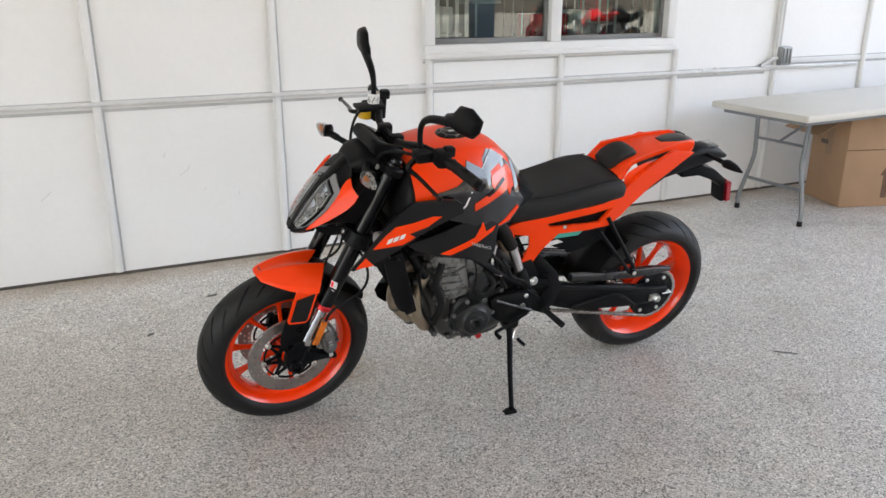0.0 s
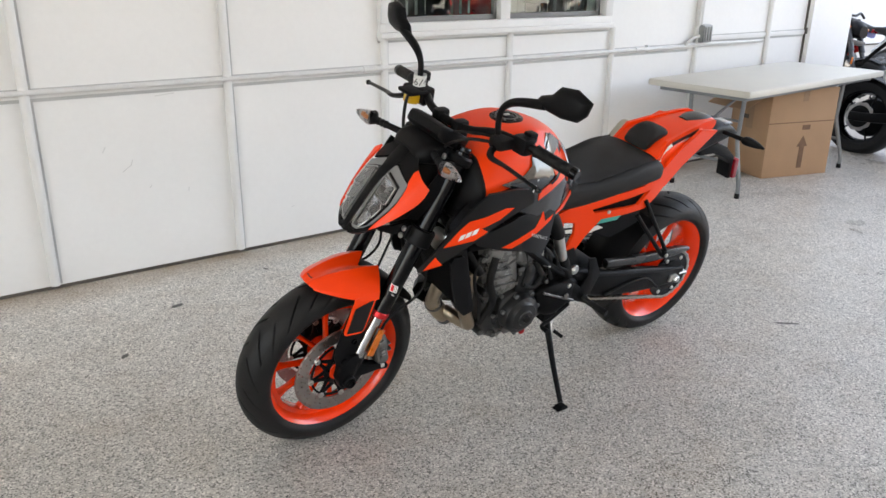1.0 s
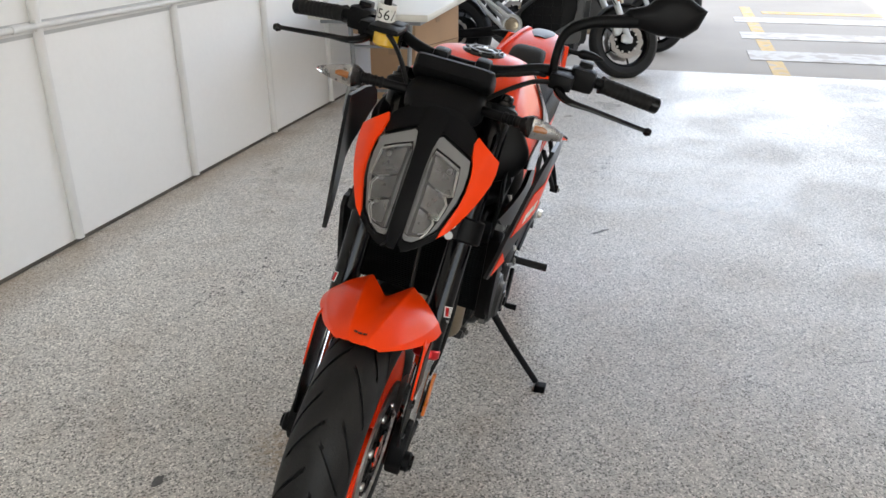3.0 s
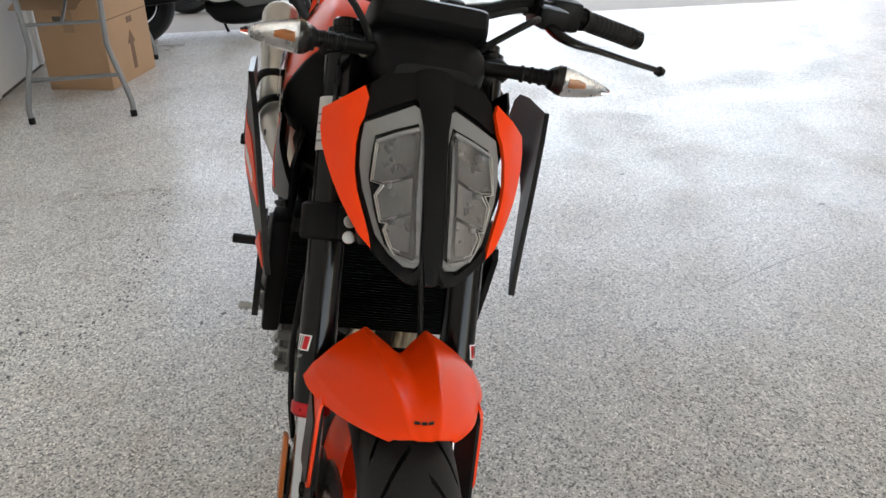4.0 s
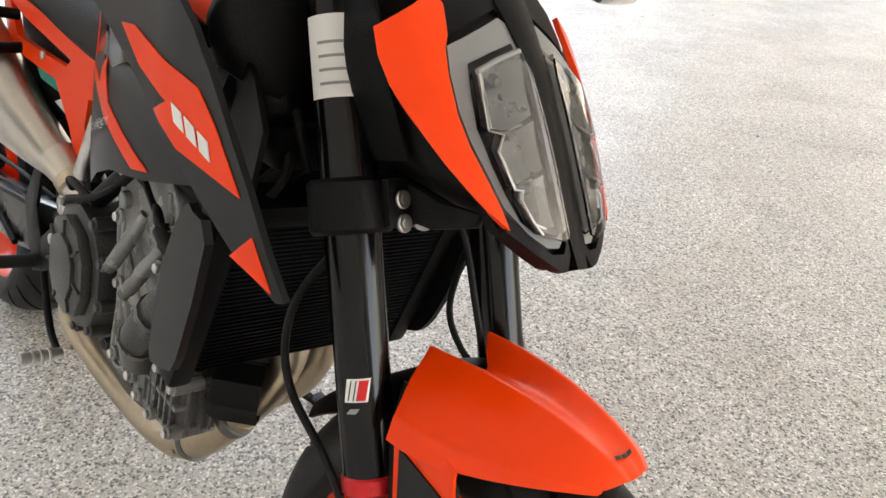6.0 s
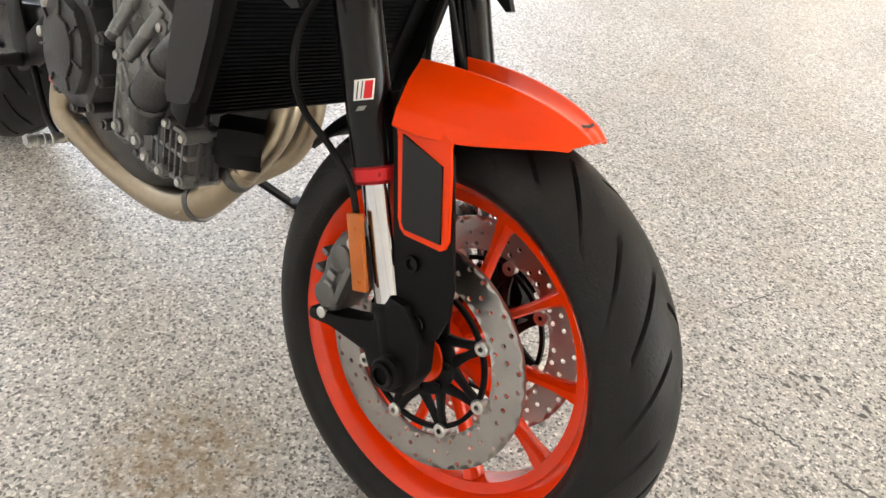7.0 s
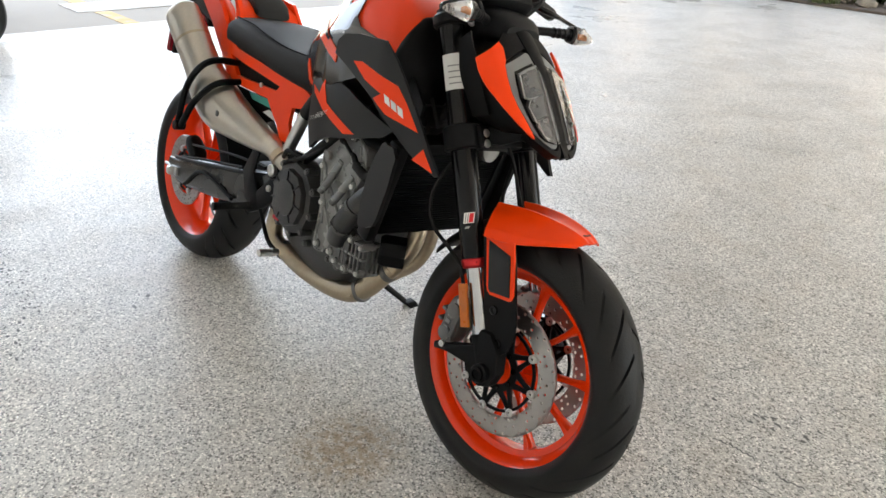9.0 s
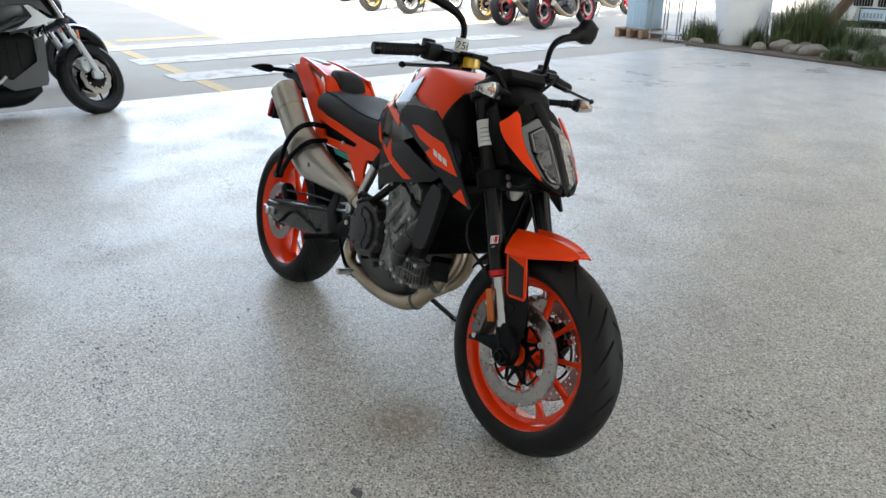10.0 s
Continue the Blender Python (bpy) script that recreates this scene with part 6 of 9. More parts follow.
for x, z in ((0.858, 0.628), (0.905, 0.655), (0.958, 0.660), (1.005, 0.60), (0.93, 0.36), (0.87, 0.36), (0.868, 0.47), (0.850, 0.56), (0.982, 0.545), (0.958, 0.485), (0.932, 0.425)):
    mounted("cover_boss", rod((x, -0.130, z), (x, -0.147, z), 0.0115, 12), M_COVER, parent=case)
    mounted("cover_bolt", bolt((x, -0.147, z), (0, -1, 0), 0.0065, 0.005), M_ALLOY, parent=case)
for a, b in (((0.918, -0.138, 0.590), (0.892, -0.165, 0.512)), ((0.972, -0.138, 0.566), (0.944, -0.165, 0.498))):
    mounted("sensor_boss", tube([a, Vector(a).lerp(Vector(b), 0.5), b], [0.0085, 0.0105, 0.0100], 18, 3), M_COVER, "cast cylindrical boss", parent=case)
    mounted("boss_plug", rod(b, Vector(b) + Vector((-0.003, -0.006, -0.010)), 0.0085, 16), M_CASTLIGHT, parent=case)
mounted("round_boss", rod((0.868, -0.125, 0.592), (0.866, -0.150, 0.590), 0.012, 20), M_COVER, parent=case)
for a, b in (((0.865, -0.139, 0.54), (0.955, -0.139, 0.44)), ((0.862, -0.139, 0.48), (0.925, -0.139, 0.385)), ((0.872, -0.139, 0.415), (0.858, -0.139, 0.56)), ((0.985, -0.139, 0.645), (1.0, -0.139, 0.565))):
    mounted("cover_rib", rod(a, b, 0.006, 8), M_COVER, parent=case)
lead = [(0.900, -0.148, 0.662), (0.930, -0.152, 0.645), (0.972, -0.154, 0.622), (1.020, -0.152, 0.592)]
mounted("sensor_lead", tube(lead, 0.0045, 8, 5), M_RUBBER, "black lead along the cover", parent=case)
for x, z in ((0.922, 0.650), (0.985, 0.614)):
    mounted("lead_clip", hull([(x - 0.013, z + 0.014, z + 0.004, 0.004, -0.153), (x, z + 0.012, z - 0.012, 0.006, -0.154), (x + 0.013, z - 0.004, z - 0.014, 0.004, -0.153)], 12, 2), M_BLACK, parent=case)
def raised(bm):
    """Sets a piece of the water pump close up under the crankcase."""
    bm.transform(Matrix.Translation((-0.004, 0.020, 0.028)))
    return bm


pump = hull([(0.90, 0.370, 0.295, 0.025, -0.110), (0.93, 0.380, 0.286, 0.04, -0.118), (0.975, 0.370, 0.290, 0.04, -0.118), (1.0, 0.350, 0.300, 0.025, -0.110)], 14, 2, power=4)
pump_part = mounted("water_pump", raised(pump), M_CASTLIGHT, "grey water pump housing", parent=engine)
# ribbed casing beside the pump, with its flanges and screws
casing = mounted("pump_casing", box((0.098, 0.052, 0.088), (1.006, -0.108, 0.378), 0.009), M_CASTLIGHT, "grey ribbed casting", parent=engine)
for k in range(6):
    mounted("casing_rib", box((0.0055, 0.012, 0.070 + 0.006 * (k % 2)), (0.966 + 0.0158 * k, -0.1355, 0.377), 0.0018), M_CASTLIGHT, parent=casing)
for k in range(3):
    mounted("casing_rib", box((0.012, 0.0055, 0.070), (1.056, -0.092 - 0.015 * k, 0.375), 0.0018), M_CASTLIGHT, parent=casing)
for z, w in ((0.342, 0.112), (0.381, 0.102), (0.415, 0.106)):
    mounted("casing_flange", box((w, 0.058, 0.0075), (1.006, -0.1115, z), 0.0028), M_COVER, parent=casing)
for x, z in ((0.957, 0.345), (0.998, 0.341), (1.052, 0.346), (0.958, 0.416), (1.010, 0.419), (1.054, 0.413)):
    mounted("casing_boss", rod((x, -0.105, z), (x, -0.1465, z), 0.0092, 12), M_COVER, parent=casing)
    mounted("casing_bolt", bolt((x, -0.1465, z), (0, -1, 0), 0.0058, 0.005), M_ALLOY, parent=casing)
for x, z in ((0.945, 0.385), (0.95, 0.295), (1.015, 0.395), (1.012, 0.31), (0.91, 0.300), (0.98, 0.298), (0.86, 0.312), (0.80, 0.302)):
    mounted("pump_boss", raised(rod((x, -0.100, z), (x, -0.150, z), 0.010, 12)), M_CASTLIGHT, parent=pump_part)
    mounted("pump_bolt", raised(bolt((x, -0.150, z), (0, -1, 0), 0.006, 0.005)), M_CALIPER, parent=pump_part)
for x, y, z in ((0.985, -0.148, 0.312), (1.035, -0.128, 0.340), (0.935, -0.142, 0.304)):
    mounted("pump_column", raised(tube([(x, y, z), (x + 0.003, y, z + 0.05), (x + 0.004, y, z + 0.095)], [0.011, 0.013, 0.010], 12, 3)), M_CASTLIGHT, parent=pump_part)
    mounted("pump_bolt", raised(bolt((x + 0.004, y - 0.006, z + 0.098), (0, -0.4, 1), 0.006, 0.005)), M_CALIPER, parent=pump_part)
mounted("oil_filter", lathe([(0.0001, -0.035), (0.036, -0.035), (0.042, -0.025), (0.042, 0.03)], 8, m=Matrix.Translation((1.080, -0.066, 0.408)) @ Matrix.Rotation(radians(-40), 4, "Z") @ Matrix.Scale(0.98, 4)), M_BLACK, "black oil filter cover", parent=engine)
sump = hull([(0.675, 0.27, 0.240, 0.07), (0.72, 0.27, 0.228, 0.08), (0.84, 0.26, 0.222, 0.08), (0.90, 0.28, 0.236, 0.07), (0.935, 0.32, 0.27, 0.06)], 16, 2, power=4)
mounted("sump", sump, M_CAST, "dark finned oil sump", parent=engine)

# -- radiator --
tilt = Matrix.Translation((1.118, 0, 0.575)) @ Matrix.Rotation(radians(16), 4, "Y")
radiator = mounted("radiator", box((0.026, 0.30, 0.225), (0, 0, 0), 0.004, m=tilt), M_CORE, "black finned radiator")
for k in range(34):
    mounted("radiator_fin", box((0.006, 0.29, 0.0024), (0.0145, 0, -0.105 + k * 0.0064), 0.0, m=tilt), M_CORE, parent=radiator)
for s in (1, -1):
    tank_ = box((0.042, 0.030, 0.25), (0, 0.163 * s, 0), 0.008)
    tank_.transform(tilt)
    mounted("radiator_tank", tank_, M_BLACK, "black radiator end tank", parent=radiator)
    shroud = sheet([(1.128, 0.688), (1.148, 0.690), (1.180, 0.668), (1.150, 0.522), (1.130, 0.497), (1.102, 0.488), (1.085, 0.498), (1.094, 0.608)], lambda u, v: (u, 0.186 * s, v), 0.010, 0.04, rounded=2)
    if s > 0:
        shroud = sheet([(1.140, 0.676), (1.166, 0.682), (1.192, 0.668), (1.160, 0.540), (1.138, 0.490), (1.118, 0.474), (1.098, 0.476), (1.112, 0.560)], lambda u, v: (u, 0.186, v), 0.010, 0.04, rounded=2)
    mounted("radiator_shroud", shroud, M_BLACK if s > 0 else M_SATIN, "black radiator side shroud", parent=radiator)
mounted("radiator_top", box((0.05, 0.30, 0.03), (0, 0, 0.125), 0.01, m=tilt), M_BLACK, parent=radiator)
mounted("wiring_block", box((0.05, 0.06, 0.05), (1.14, -0.09, 0.76), 0.01), M_BLACK, "black connector block")
for line in ([(1.14, -0.10, 0.78), (1.17, -0.11, 0.74), (1.15, -0.12, 0.70), (1.10, -0.12, 0.72)], [(1.12, -0.08, 0.80), (1.16, -0.10, 0.79), (1.18, -0.09, 0.74)], [(1.14, 0.10, 0.78), (1.17, 0.11, 0.74), (1.15, 0.12, 0.70), (1.10, 0.12, 0.72)]):
    mounted("wiring", tube(line, 0.005, 8, 5), M_RUBBER)
mounted("horn", lathe([(0.0001, -0.012), (0.030, -0.012), (0.036, -0.004), (0.036, 0.010), (0.02, 0.016), (0.0001, 0.016)], 28, m=Matrix.Translation((1.175, 0.09, 0.70)) @ Matrix.Rotation(radians(-80), 4, "Z")), M_ALLOY, "small round silver horn")

# -- exhaust --
PIPES = Matrix.Translation((-0.012, 0, 0.028))
for line in ([(0.985, 0.062, 0.515), (1.022, 0.078, 0.500), (1.044, 0.090, 0.440), (1.040, 0.092, 0.370), (1.012, 0.085, 0.310), (0.985, 0.050, 0.276), (0.988, 0.000, 0.264), (1.012, -0.050, 0.276)],
             [(0.985, 0.000, 0.505), (1.048, 0.004, 0.500), (1.088, 0.006, 0.448), (1.094, -0.010, 0.390), (1.078, -0.040, 0.335), (1.050, -0.056, 0.302), (1.020, -0.066, 0.280)]):
    mounted("header_pipe", tube(line, 0.0225, 20, 7, m=PIPES), M_STEEL, "heat-tinted stainless header pipe")
collector = mounted("collector_pipe", tube([(1.072, -0.044, 0.330), (1.050, -0.055, 0.298), (1.012, -0.062, 0.252), (0.968, -0.074, 0.222), (0.905, -0.080, 0.208), (0.83, -0.084, 0.205), (0.755, -0.091, 0.212), (0.69, -0.102, 0.232), (0.625, -0.108, 0.256), (0.605, -0.090, 0.335), (0.605, -0.060, 0.42), (0.625, -0.10, 0.50)],
                                           [0.026, 0.028, 0.027, 0.026, 0.0255, 0.0255, 0.0255, 0.025, 0.025, 0.025, 0.025, 0.024], 22, 6, m=PIPES), M_STEEL, "stainless collector pipe under the engine")
for x, y, z, w in ((1.062, -0.049, 0.318, (-1, -0.45, -1)), (0.995, -0.063, 0.238, (-1, -0.12, -0.70)), (0.675, -0.096, 0.233, (-1, -0.2, 0.45))):
    w, x, z = Vector(w).normalized(), x - 0.012, z + 0.028
    mounted("pipe_clamp", lathe([(0.026, -0.008), (0.0305, -0.0075), (0.0318, 0), (0.0305, 0.0075), (0.026, 0.008)], 26, m=Matrix.Translation((x, y, z)) @ w.to_track_quat("Y", "Z").to_matrix().to_4x4()), M_CALIPER, "steel pipe clamp", parent=collector)
    mounted("clamp_screw", rod(Vector((x, y, z)) + Vector((0.0, -0.031, -0.012)), Vector((x, y, z)) + Vector((-0.022, -0.031, -0.024)), 0.004, 8), M_STEEL, parent=collector)
link = mounted("link_pipe", tube([(0.635, -0.105, 0.495), (0.60, -0.118, 0.522), (0.56, -0.128, 0.541)], [0.026, 0.028, 0.034], 20, 5), M_MUFFLER, "stainless link pipe")
mounted("pipe_clamp", rod((0.614, -0.114, 0.512), (0.594, -0.120, 0.526), 0.031, 24), M_STEEL, parent=link)


def oval(c, way, wide, tall, n=20):
    """A ring square to way about c."""
    d = Vector(way).normalized()
    side = Vector((0, 0, 1)).cross(d).normalized()
    up = d.cross(side)
    return [Vector(c) + side * (wide * math.cos(2 * math.pi * k / n)) + up * (tall * math.sin(2 * math.pi * k / n)) for k in range(n)]


can = [((0.575, -0.126, 0.535), 0.030, 0.028), ((0.50, -0.140, 0.552), 0.038, 0.045), ((0.40, -0.152, 0.573), 0.048, 0.064), ((0.330, -0.163, 0.592), 0.055, 0.079), ((0.272, -0.172, 0.630), 0.056, 0.076), ((0.235, -0.178, 0.670), 0.050, 0.063),
       ((0.172, -0.186, 0.735), 0.049, 0.061), ((0.096, -0.194, 0.808), 0.048, 0.059), ((0.082, -0.195, 0.822), 0.043, 0.052)]
rings = []
for k, (c, w, h) in enumerate(can):
    a, b = Vector(can[max(k - 1, 0)][0]), Vector(can[min(k + 1, len(can) - 1)][0])
    rings.append(oval(c, b - a, w, h))
muffler = mounted("muffler", loft(rings, 4, around=1), M_MUFFLER, "brushed stainless upswept muffler")
band_c, band_d = Vector((0.158, -0.187, 0.748)), Vector((-0.62, -0.03, 0.78))
mounted("muffler_band", loft([oval(band_c - band_d * 0.004, band_d, 0.0505, 0.0625), oval(band_c + band_d * 0.004, band_d, 0.0505, 0.0625)], 1, around=1), M_STEEL, "thin band round the muffler", parent=muffler)
mounted("muffler_tip", loft([oval((0.088, -0.1950, 0.815), (-0.62, -0.03, 0.78), 0.030, 0.034), oval((0.078, -0.196, 0.829), (-0.62, -0.03, 0.78), 0.030, 0.034), oval((0.076, -0.196, 0.831), (-0.62, -0.03, 0.78), 0.024, 0.028), oval((0.088, -0.195, 0.817), (-0.62, -0.03, 0.78), 0.024, 0.028)], 1, around=1),
        M_BLACK, "dark muffler outlet", parent=muffler)
mounted("muffler_bolt", bolt((0.385, -0.200, 0.580), (0, -1, 0), 0.009, 0.006), M_CASTLIGHT, parent=muffler)
heat = sheet([(0.06, 0.79), (0.11, 0.825), (0.29, 0.655), (0.245, 0.615)], lambda u, v: (u, -0.138, v), 0.003, 0.04)
mounted("muffler_guard", heat, M_REDLENS, "dark red inner edge", parent=muffler)

# -- passenger peg hangers, loops --
for a, b in (((0.342, 0.138, 0.648), (0.205, 0.190, 0.482)), ((0.316, 0.138, 0.703), (0.187, 0.190, 0.496))):
    mounted("peg_hanger", rod(a, b, 0.0078, 12), M_BLACK, "thin straight black passenger peg stay")
mounted("hanger_joint", rod((0.196, 0.178, 0.486), (0.196, 0.204, 0.486), 0.014, 16), M_BLACK)
mounted("hanger_bolt", bolt((0.196, 0.204, 0.486), (0, 1, 0), 0.008, 0.006), M_ALLOY)
for line in ([(0.350, -0.135, 0.722), (0.352, -0.205, 0.724), (0.318, -0.236, 0.694), (0.270, -0.248, 0.625), (0.240, -0.250, 0.520)], [(0.372, -0.135, 0.672), (0.366, -0.205, 0.660), (0.315, -0.238, 0.600), (0.285, -0.248, 0.548), (0.262, -0.250, 0.512)]):
    mounted("peg_hanger", tube(line, 0.0095, 12, 5), M_BLACK, "black tubular passenger peg hanger")
mounted("hanger_joint", rod((0.250, -0.234, 0.512), (0.250, -0.266, 0.512), 0.015, 16), M_BLACK)

# -- swingarm, chain, stand, pegs --
for s in (1, -1):
    arm_ = hull([(-0.06, 0.335, 0.285, 0.012, 0.118 * s), (0.03, 0.350, 0.270, 0.017, 0.120 * s), (0.20, 0.390, 0.285, 0.020, 0.124 * s), (0.40, 0.425, 0.315, 0.024, 0.120 * s), (0.54, 0.455, 0.360, 0.030, 0.105 * s), (0.60, 0.465, 0.385, 0.030, 0.095 * s)], 14, 3, power=4)
    swing = mounted("swingarm", arm_, M_GUARD if s < 0 else M_BLACK, "black cast swingarm side")
    mounted("swingarm_rib", tube([(0.10, 0.143 * s, 0.285), (0.22, 0.148 * s, 0.36), (0.42, 0.148 * s, 0.335)], 0.006, 8, 4), M_BLACK, parent=swing)
    mounted("swingarm_rib", tube([(0.02, 0.141 * s, 0.352), (0.22, 0.149 * s, 0.385), (0.48, 0.142 * s, 0.432)], 0.006, 8, 4), M_BLACK, parent=swing)
    mounted("axle_block", box((0.040, 0.010, 0.030), (0.012, 0.140 * s, 0.304), 0.004), M_ALLOY, "alloy axle block", parent=swing)
    mounted("axle_nut", lathe([(0.0001, 0.014), (0.012, 0.014), (0.016, 0.010), (0.017, 0.0)], 6, m=Matrix.Translation((0.0, 0.146 * s, 0.302)) @ Matrix.Diagonal((1, s, 1, 1))), M_ALLOY, parent=swing)
    mounted("adjuster_bolt", rod((-0.085, 0.128 * s, 0.305), (-0.04, 0.128 * s, 0.306), 0.005), M_ALLOY, parent=swing)
mounted("swingarm_bridge", box((0.10, 0.20, 0.07), (0.50, 0, 0.43), 0.02), M_BLACK, "black swingarm bridge")
mounted("rear_hugger", shell([[(REAR_AXLE.x + (0.325 - 0.02 * abs(u)) * math.cos(radians(a)), 0.095 * u, REAR_AXLE.z + (0.325 - 0.02 * abs(u)) * math.sin(radians(a))) for u in (-1, -0.5, 0, 0.5, 1)] for a in (5, 22, 40, 58)], 0.004, 4), M_BLACK, "black rear tyre hugger")
mounted("chain_guard", hull([(-0.045, 0.432, 0.418, 0.010, 0.128), (0.05, 0.448, 0.410, 0.014, 0.126), (0.22, 0.452, 0.415, 0.014, 0.124), (0.42, 0.470, 0.435, 0.014, 0.120)], 12, 3, power=4), M_GUARD, "long black chain guard")
sprocket = lathe([(0.050, 0.108), (0.104, 0.108), (0.104, 0.114), (0.050, 0.114)], 84, closed=True, m=Matrix.Translation(REAR_AXLE))
mounted("rear_sprocket", sprocket, M_GLOSS, "black rear sprocket", parent=rear_wheel)
mounted("sprocket_carrier", lathe([(0.02, 0.09), (0.06, 0.09), (0.066, 0.118), (0.02, 0.124)], 36, m=Matrix.Translation(REAR_AXLE)), M_BLACK, "black sprocket carrier", parent=rear_wheel)
for k in range(6):
    a = 2 * math.pi * k / 6
    mounted("sprocket_bolt", bolt((0.082 * math.cos(a), 0.113, REAR_AXLE.z + 0.082 * math.sin(a)), (0, 1, 0), 0.008, 0.006), M_ALLOY, parent=rear_wheel)
chain_line = []
front_c, rear_c = Vector((0.665, 0.111, 0.395)), Vector((0.0, 0.111, REAR_AXLE.z))
for k in range(13):
    a = radians(90 + 15 * k)
    chain_line.append(rear_c + Vector((0.107 * math.cos(a), 0, 0.107 * math.sin(a))))
for k in range(7):
    a = radians(-90 + 30 * k)
    chain_line.append(front_c + Vector((0.038 * math.cos(a), 0, 0.038 * math.sin(a))))
chain_line.append(chain_line[0])
run = [0.0]
for a, b in zip(chain_line, chain_line[1:]):
    run.append(run[-1] + (b - a).length)
links = bmesh.new()
count = int(run[-1] / 0.0159)
for i in range(count):
    s = (i + 0.5) * run[-1] / count
    k = max(j for j in range(len(run) - 1) if run[j] <= s)
    f = (s - run[k]) / (run[k + 1] - run[k])
    c = chain_line[k].lerp(chain_line[k + 1], f)
    d = (chain_line[k + 1] - chain_line[k]).normalized()
    w = 0.017 if i % 2 else 0.013
    box((0.0155, w, 0.013), (0, 0, 0), 0.003, links, Matrix.Translation(c) @ Matrix.Rotation(-math.atan2(d.z, d.x), 4, "Y"), 1)
tagged(mounted("drive_chain", links, M_CHAIN, "steel roller drive chain"), kind="stuff")
stand = mounted("side_stand", tube([(0.640, 0.095, 0.262), (0.650, 0.125, 0.235), (0.690, 0.225, 0.155), (0.728, 0.330, 0.078)], [0.015, 0.012, 0.010, 0.009], 14, 5), M_BLACK, "black side stand folded out")
mounted("stand_foot", plate([(-0.022, -0.012), (0.026, -0.012), (0.028, -0.004), (0.010, 0.006), (-0.016, 0.006)], 0.032, Matrix.Translation((0.738, 0.345, 0.075)) @ Matrix.Rotation(radians(11.8), 4, "X"), 0.003), M_BLACK, "", parent=stand)
mounted("stand_lug", rod((0.615, 0.125, 0.215), (0.600, 0.160, 0.205), 0.007), M_BLACK, parent=stand)
mounted("stand_spring", tube([(0.60, 0.10, 0.30), (0.625, 0.112, 0.25), (0.66, 0.15, 0.215)], 0.006, 8), M_ALLOY, parent=stand)
mounted("stand_bracket", box((0.06, 0.05, 0.06), (0.640, 0.09, 0.285), 0.012), M_BLACK, parent=stand)
for s in (1, -1):
    bracket = plate([(0.66, 0.45), (0.62, 0.455), (0.545, 0.395), (0.50, 0.345), (0.52, 0.325), (0.575, 0.35), (0.645, 0.40)], 0.016, Matrix.Translation((0, 0.142 * s, 0)), 0.005)
    hold = mounted("peg_bracket", bracket, M_BLACK, "black footpeg bracket")
    mounted("footpeg", tube([(0.535, 0.150 * s, 0.352), (0.53, 0.17 * s, 0.350), (0.515, 0.255 * s, 0.346)], [0.013, 0.011, 0.012], 12, straight=True), M_RUBBER, "black rubber footpeg", parent=hold)
    mounted("peg_bolt", bolt((0.625, 0.150 * s, 0.43), (0, s, 0), 0.009, 0.008), M_ALLOY, parent=hold)
    mounted("heel_guard", plate([(0.575, 0.35), (0.50, 0.36), (0.47, 0.44), (0.515, 0.515), (0.55, 0.52), (0.53, 0.45), (0.56, 0.40)], 0.006, Matrix.Translation((0, 0.147 * s, 0)), 0.002), M_BLACK, "black heel guard", parent=hold)
mounted("shift_lever", tube([(0.62, 0.165, 0.36), (0.70, 0.175, 0.325), (0.745, 0.18, 0.31), (0.748, 0.215, 0.31)], [0.007, 0.006, 0.007, 0.009], 10, 4), M_BLACK, "black gear shift lever")
brake_lever = mounted("brake_pedal", tube([(0.60, -0.155, 0.36), (0.67, -0.165, 0.30), (0.73, -0.17, 0.285)], 0.006, 10, 4), M_BLACK, "black rear brake pedal")
knob = tube([(0.73, -0.165, 0.285), (0.732, -0.225, 0.287)], 0.009, 12, straight=True)
for k in range(4):
    rod((0.73, -0.18 - 0.012 * k, 0.285), (0.73, -0.186 - 0.012 * k, 0.285), 0.0115, 12, knob)
mounted("pedal_tip", knob, M_ALLOY, "ribbed alloy pedal tip", parent=brake_lever)
rear_cal = hull([(-0.04, 0.02, -0.015, 0.02), (-0.02, 0.026, -0.02, 0.026), (0.03, 0.026, -0.02, 0.026), (0.045, 0.016, -0.012, 0.02)], 14, 2, power=3)
rear_cal.transform(Matrix.Translation((0.075, -0.105, 0.395)) @ Matrix.Rotation(radians(40), 4, "Y"))
mounted("rear_caliper", rear_cal, M_BLACK, "black rear brake caliper")
for line, r in (([(0.075, -0.12, 0.41), (0.20, -0.13, 0.43), (0.40, -0.135, 0.46), (0.56, -0.13, 0.47)], 0.004), ([(0.03, -0.13, 0.355), (0.20, -0.145, 0.395), (0.45, -0.14, 0.44)], 0.004)):
    mounted("brake_hose", tube(line, r, 8, 5), M_RUBBER)

# ---- walls ----
M_SEAM_GREY = surface("grey seam shade and rail backing", (0.47, 0.475, 0.47), 0.6, vary=0.15, scale=6)
M_DARK = surface("dirty brown gap filler", (0.085, 0.075, 0.062), 0.8, vary=0.3, scale=9)
M_CONDUIT = surface("painted steel conduit", (0.66, 0.66, 0.65), 0.4, vary=0.08, scale=14)
M_GREYBOX = surface("grey electrical box", (0.30, 0.31, 0.31), 0.45, metal=0.4, vary=0.12, scale=20)
M_PANE = glass("window glass", (0.80, 0.90, 0.86), 0.01, 1.5)
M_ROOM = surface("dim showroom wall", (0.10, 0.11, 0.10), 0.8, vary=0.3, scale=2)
M_BLIND = surface("grey vertical blind", (0.42, 0.44, 0.42), 0.6, vary=0.1, scale=10)
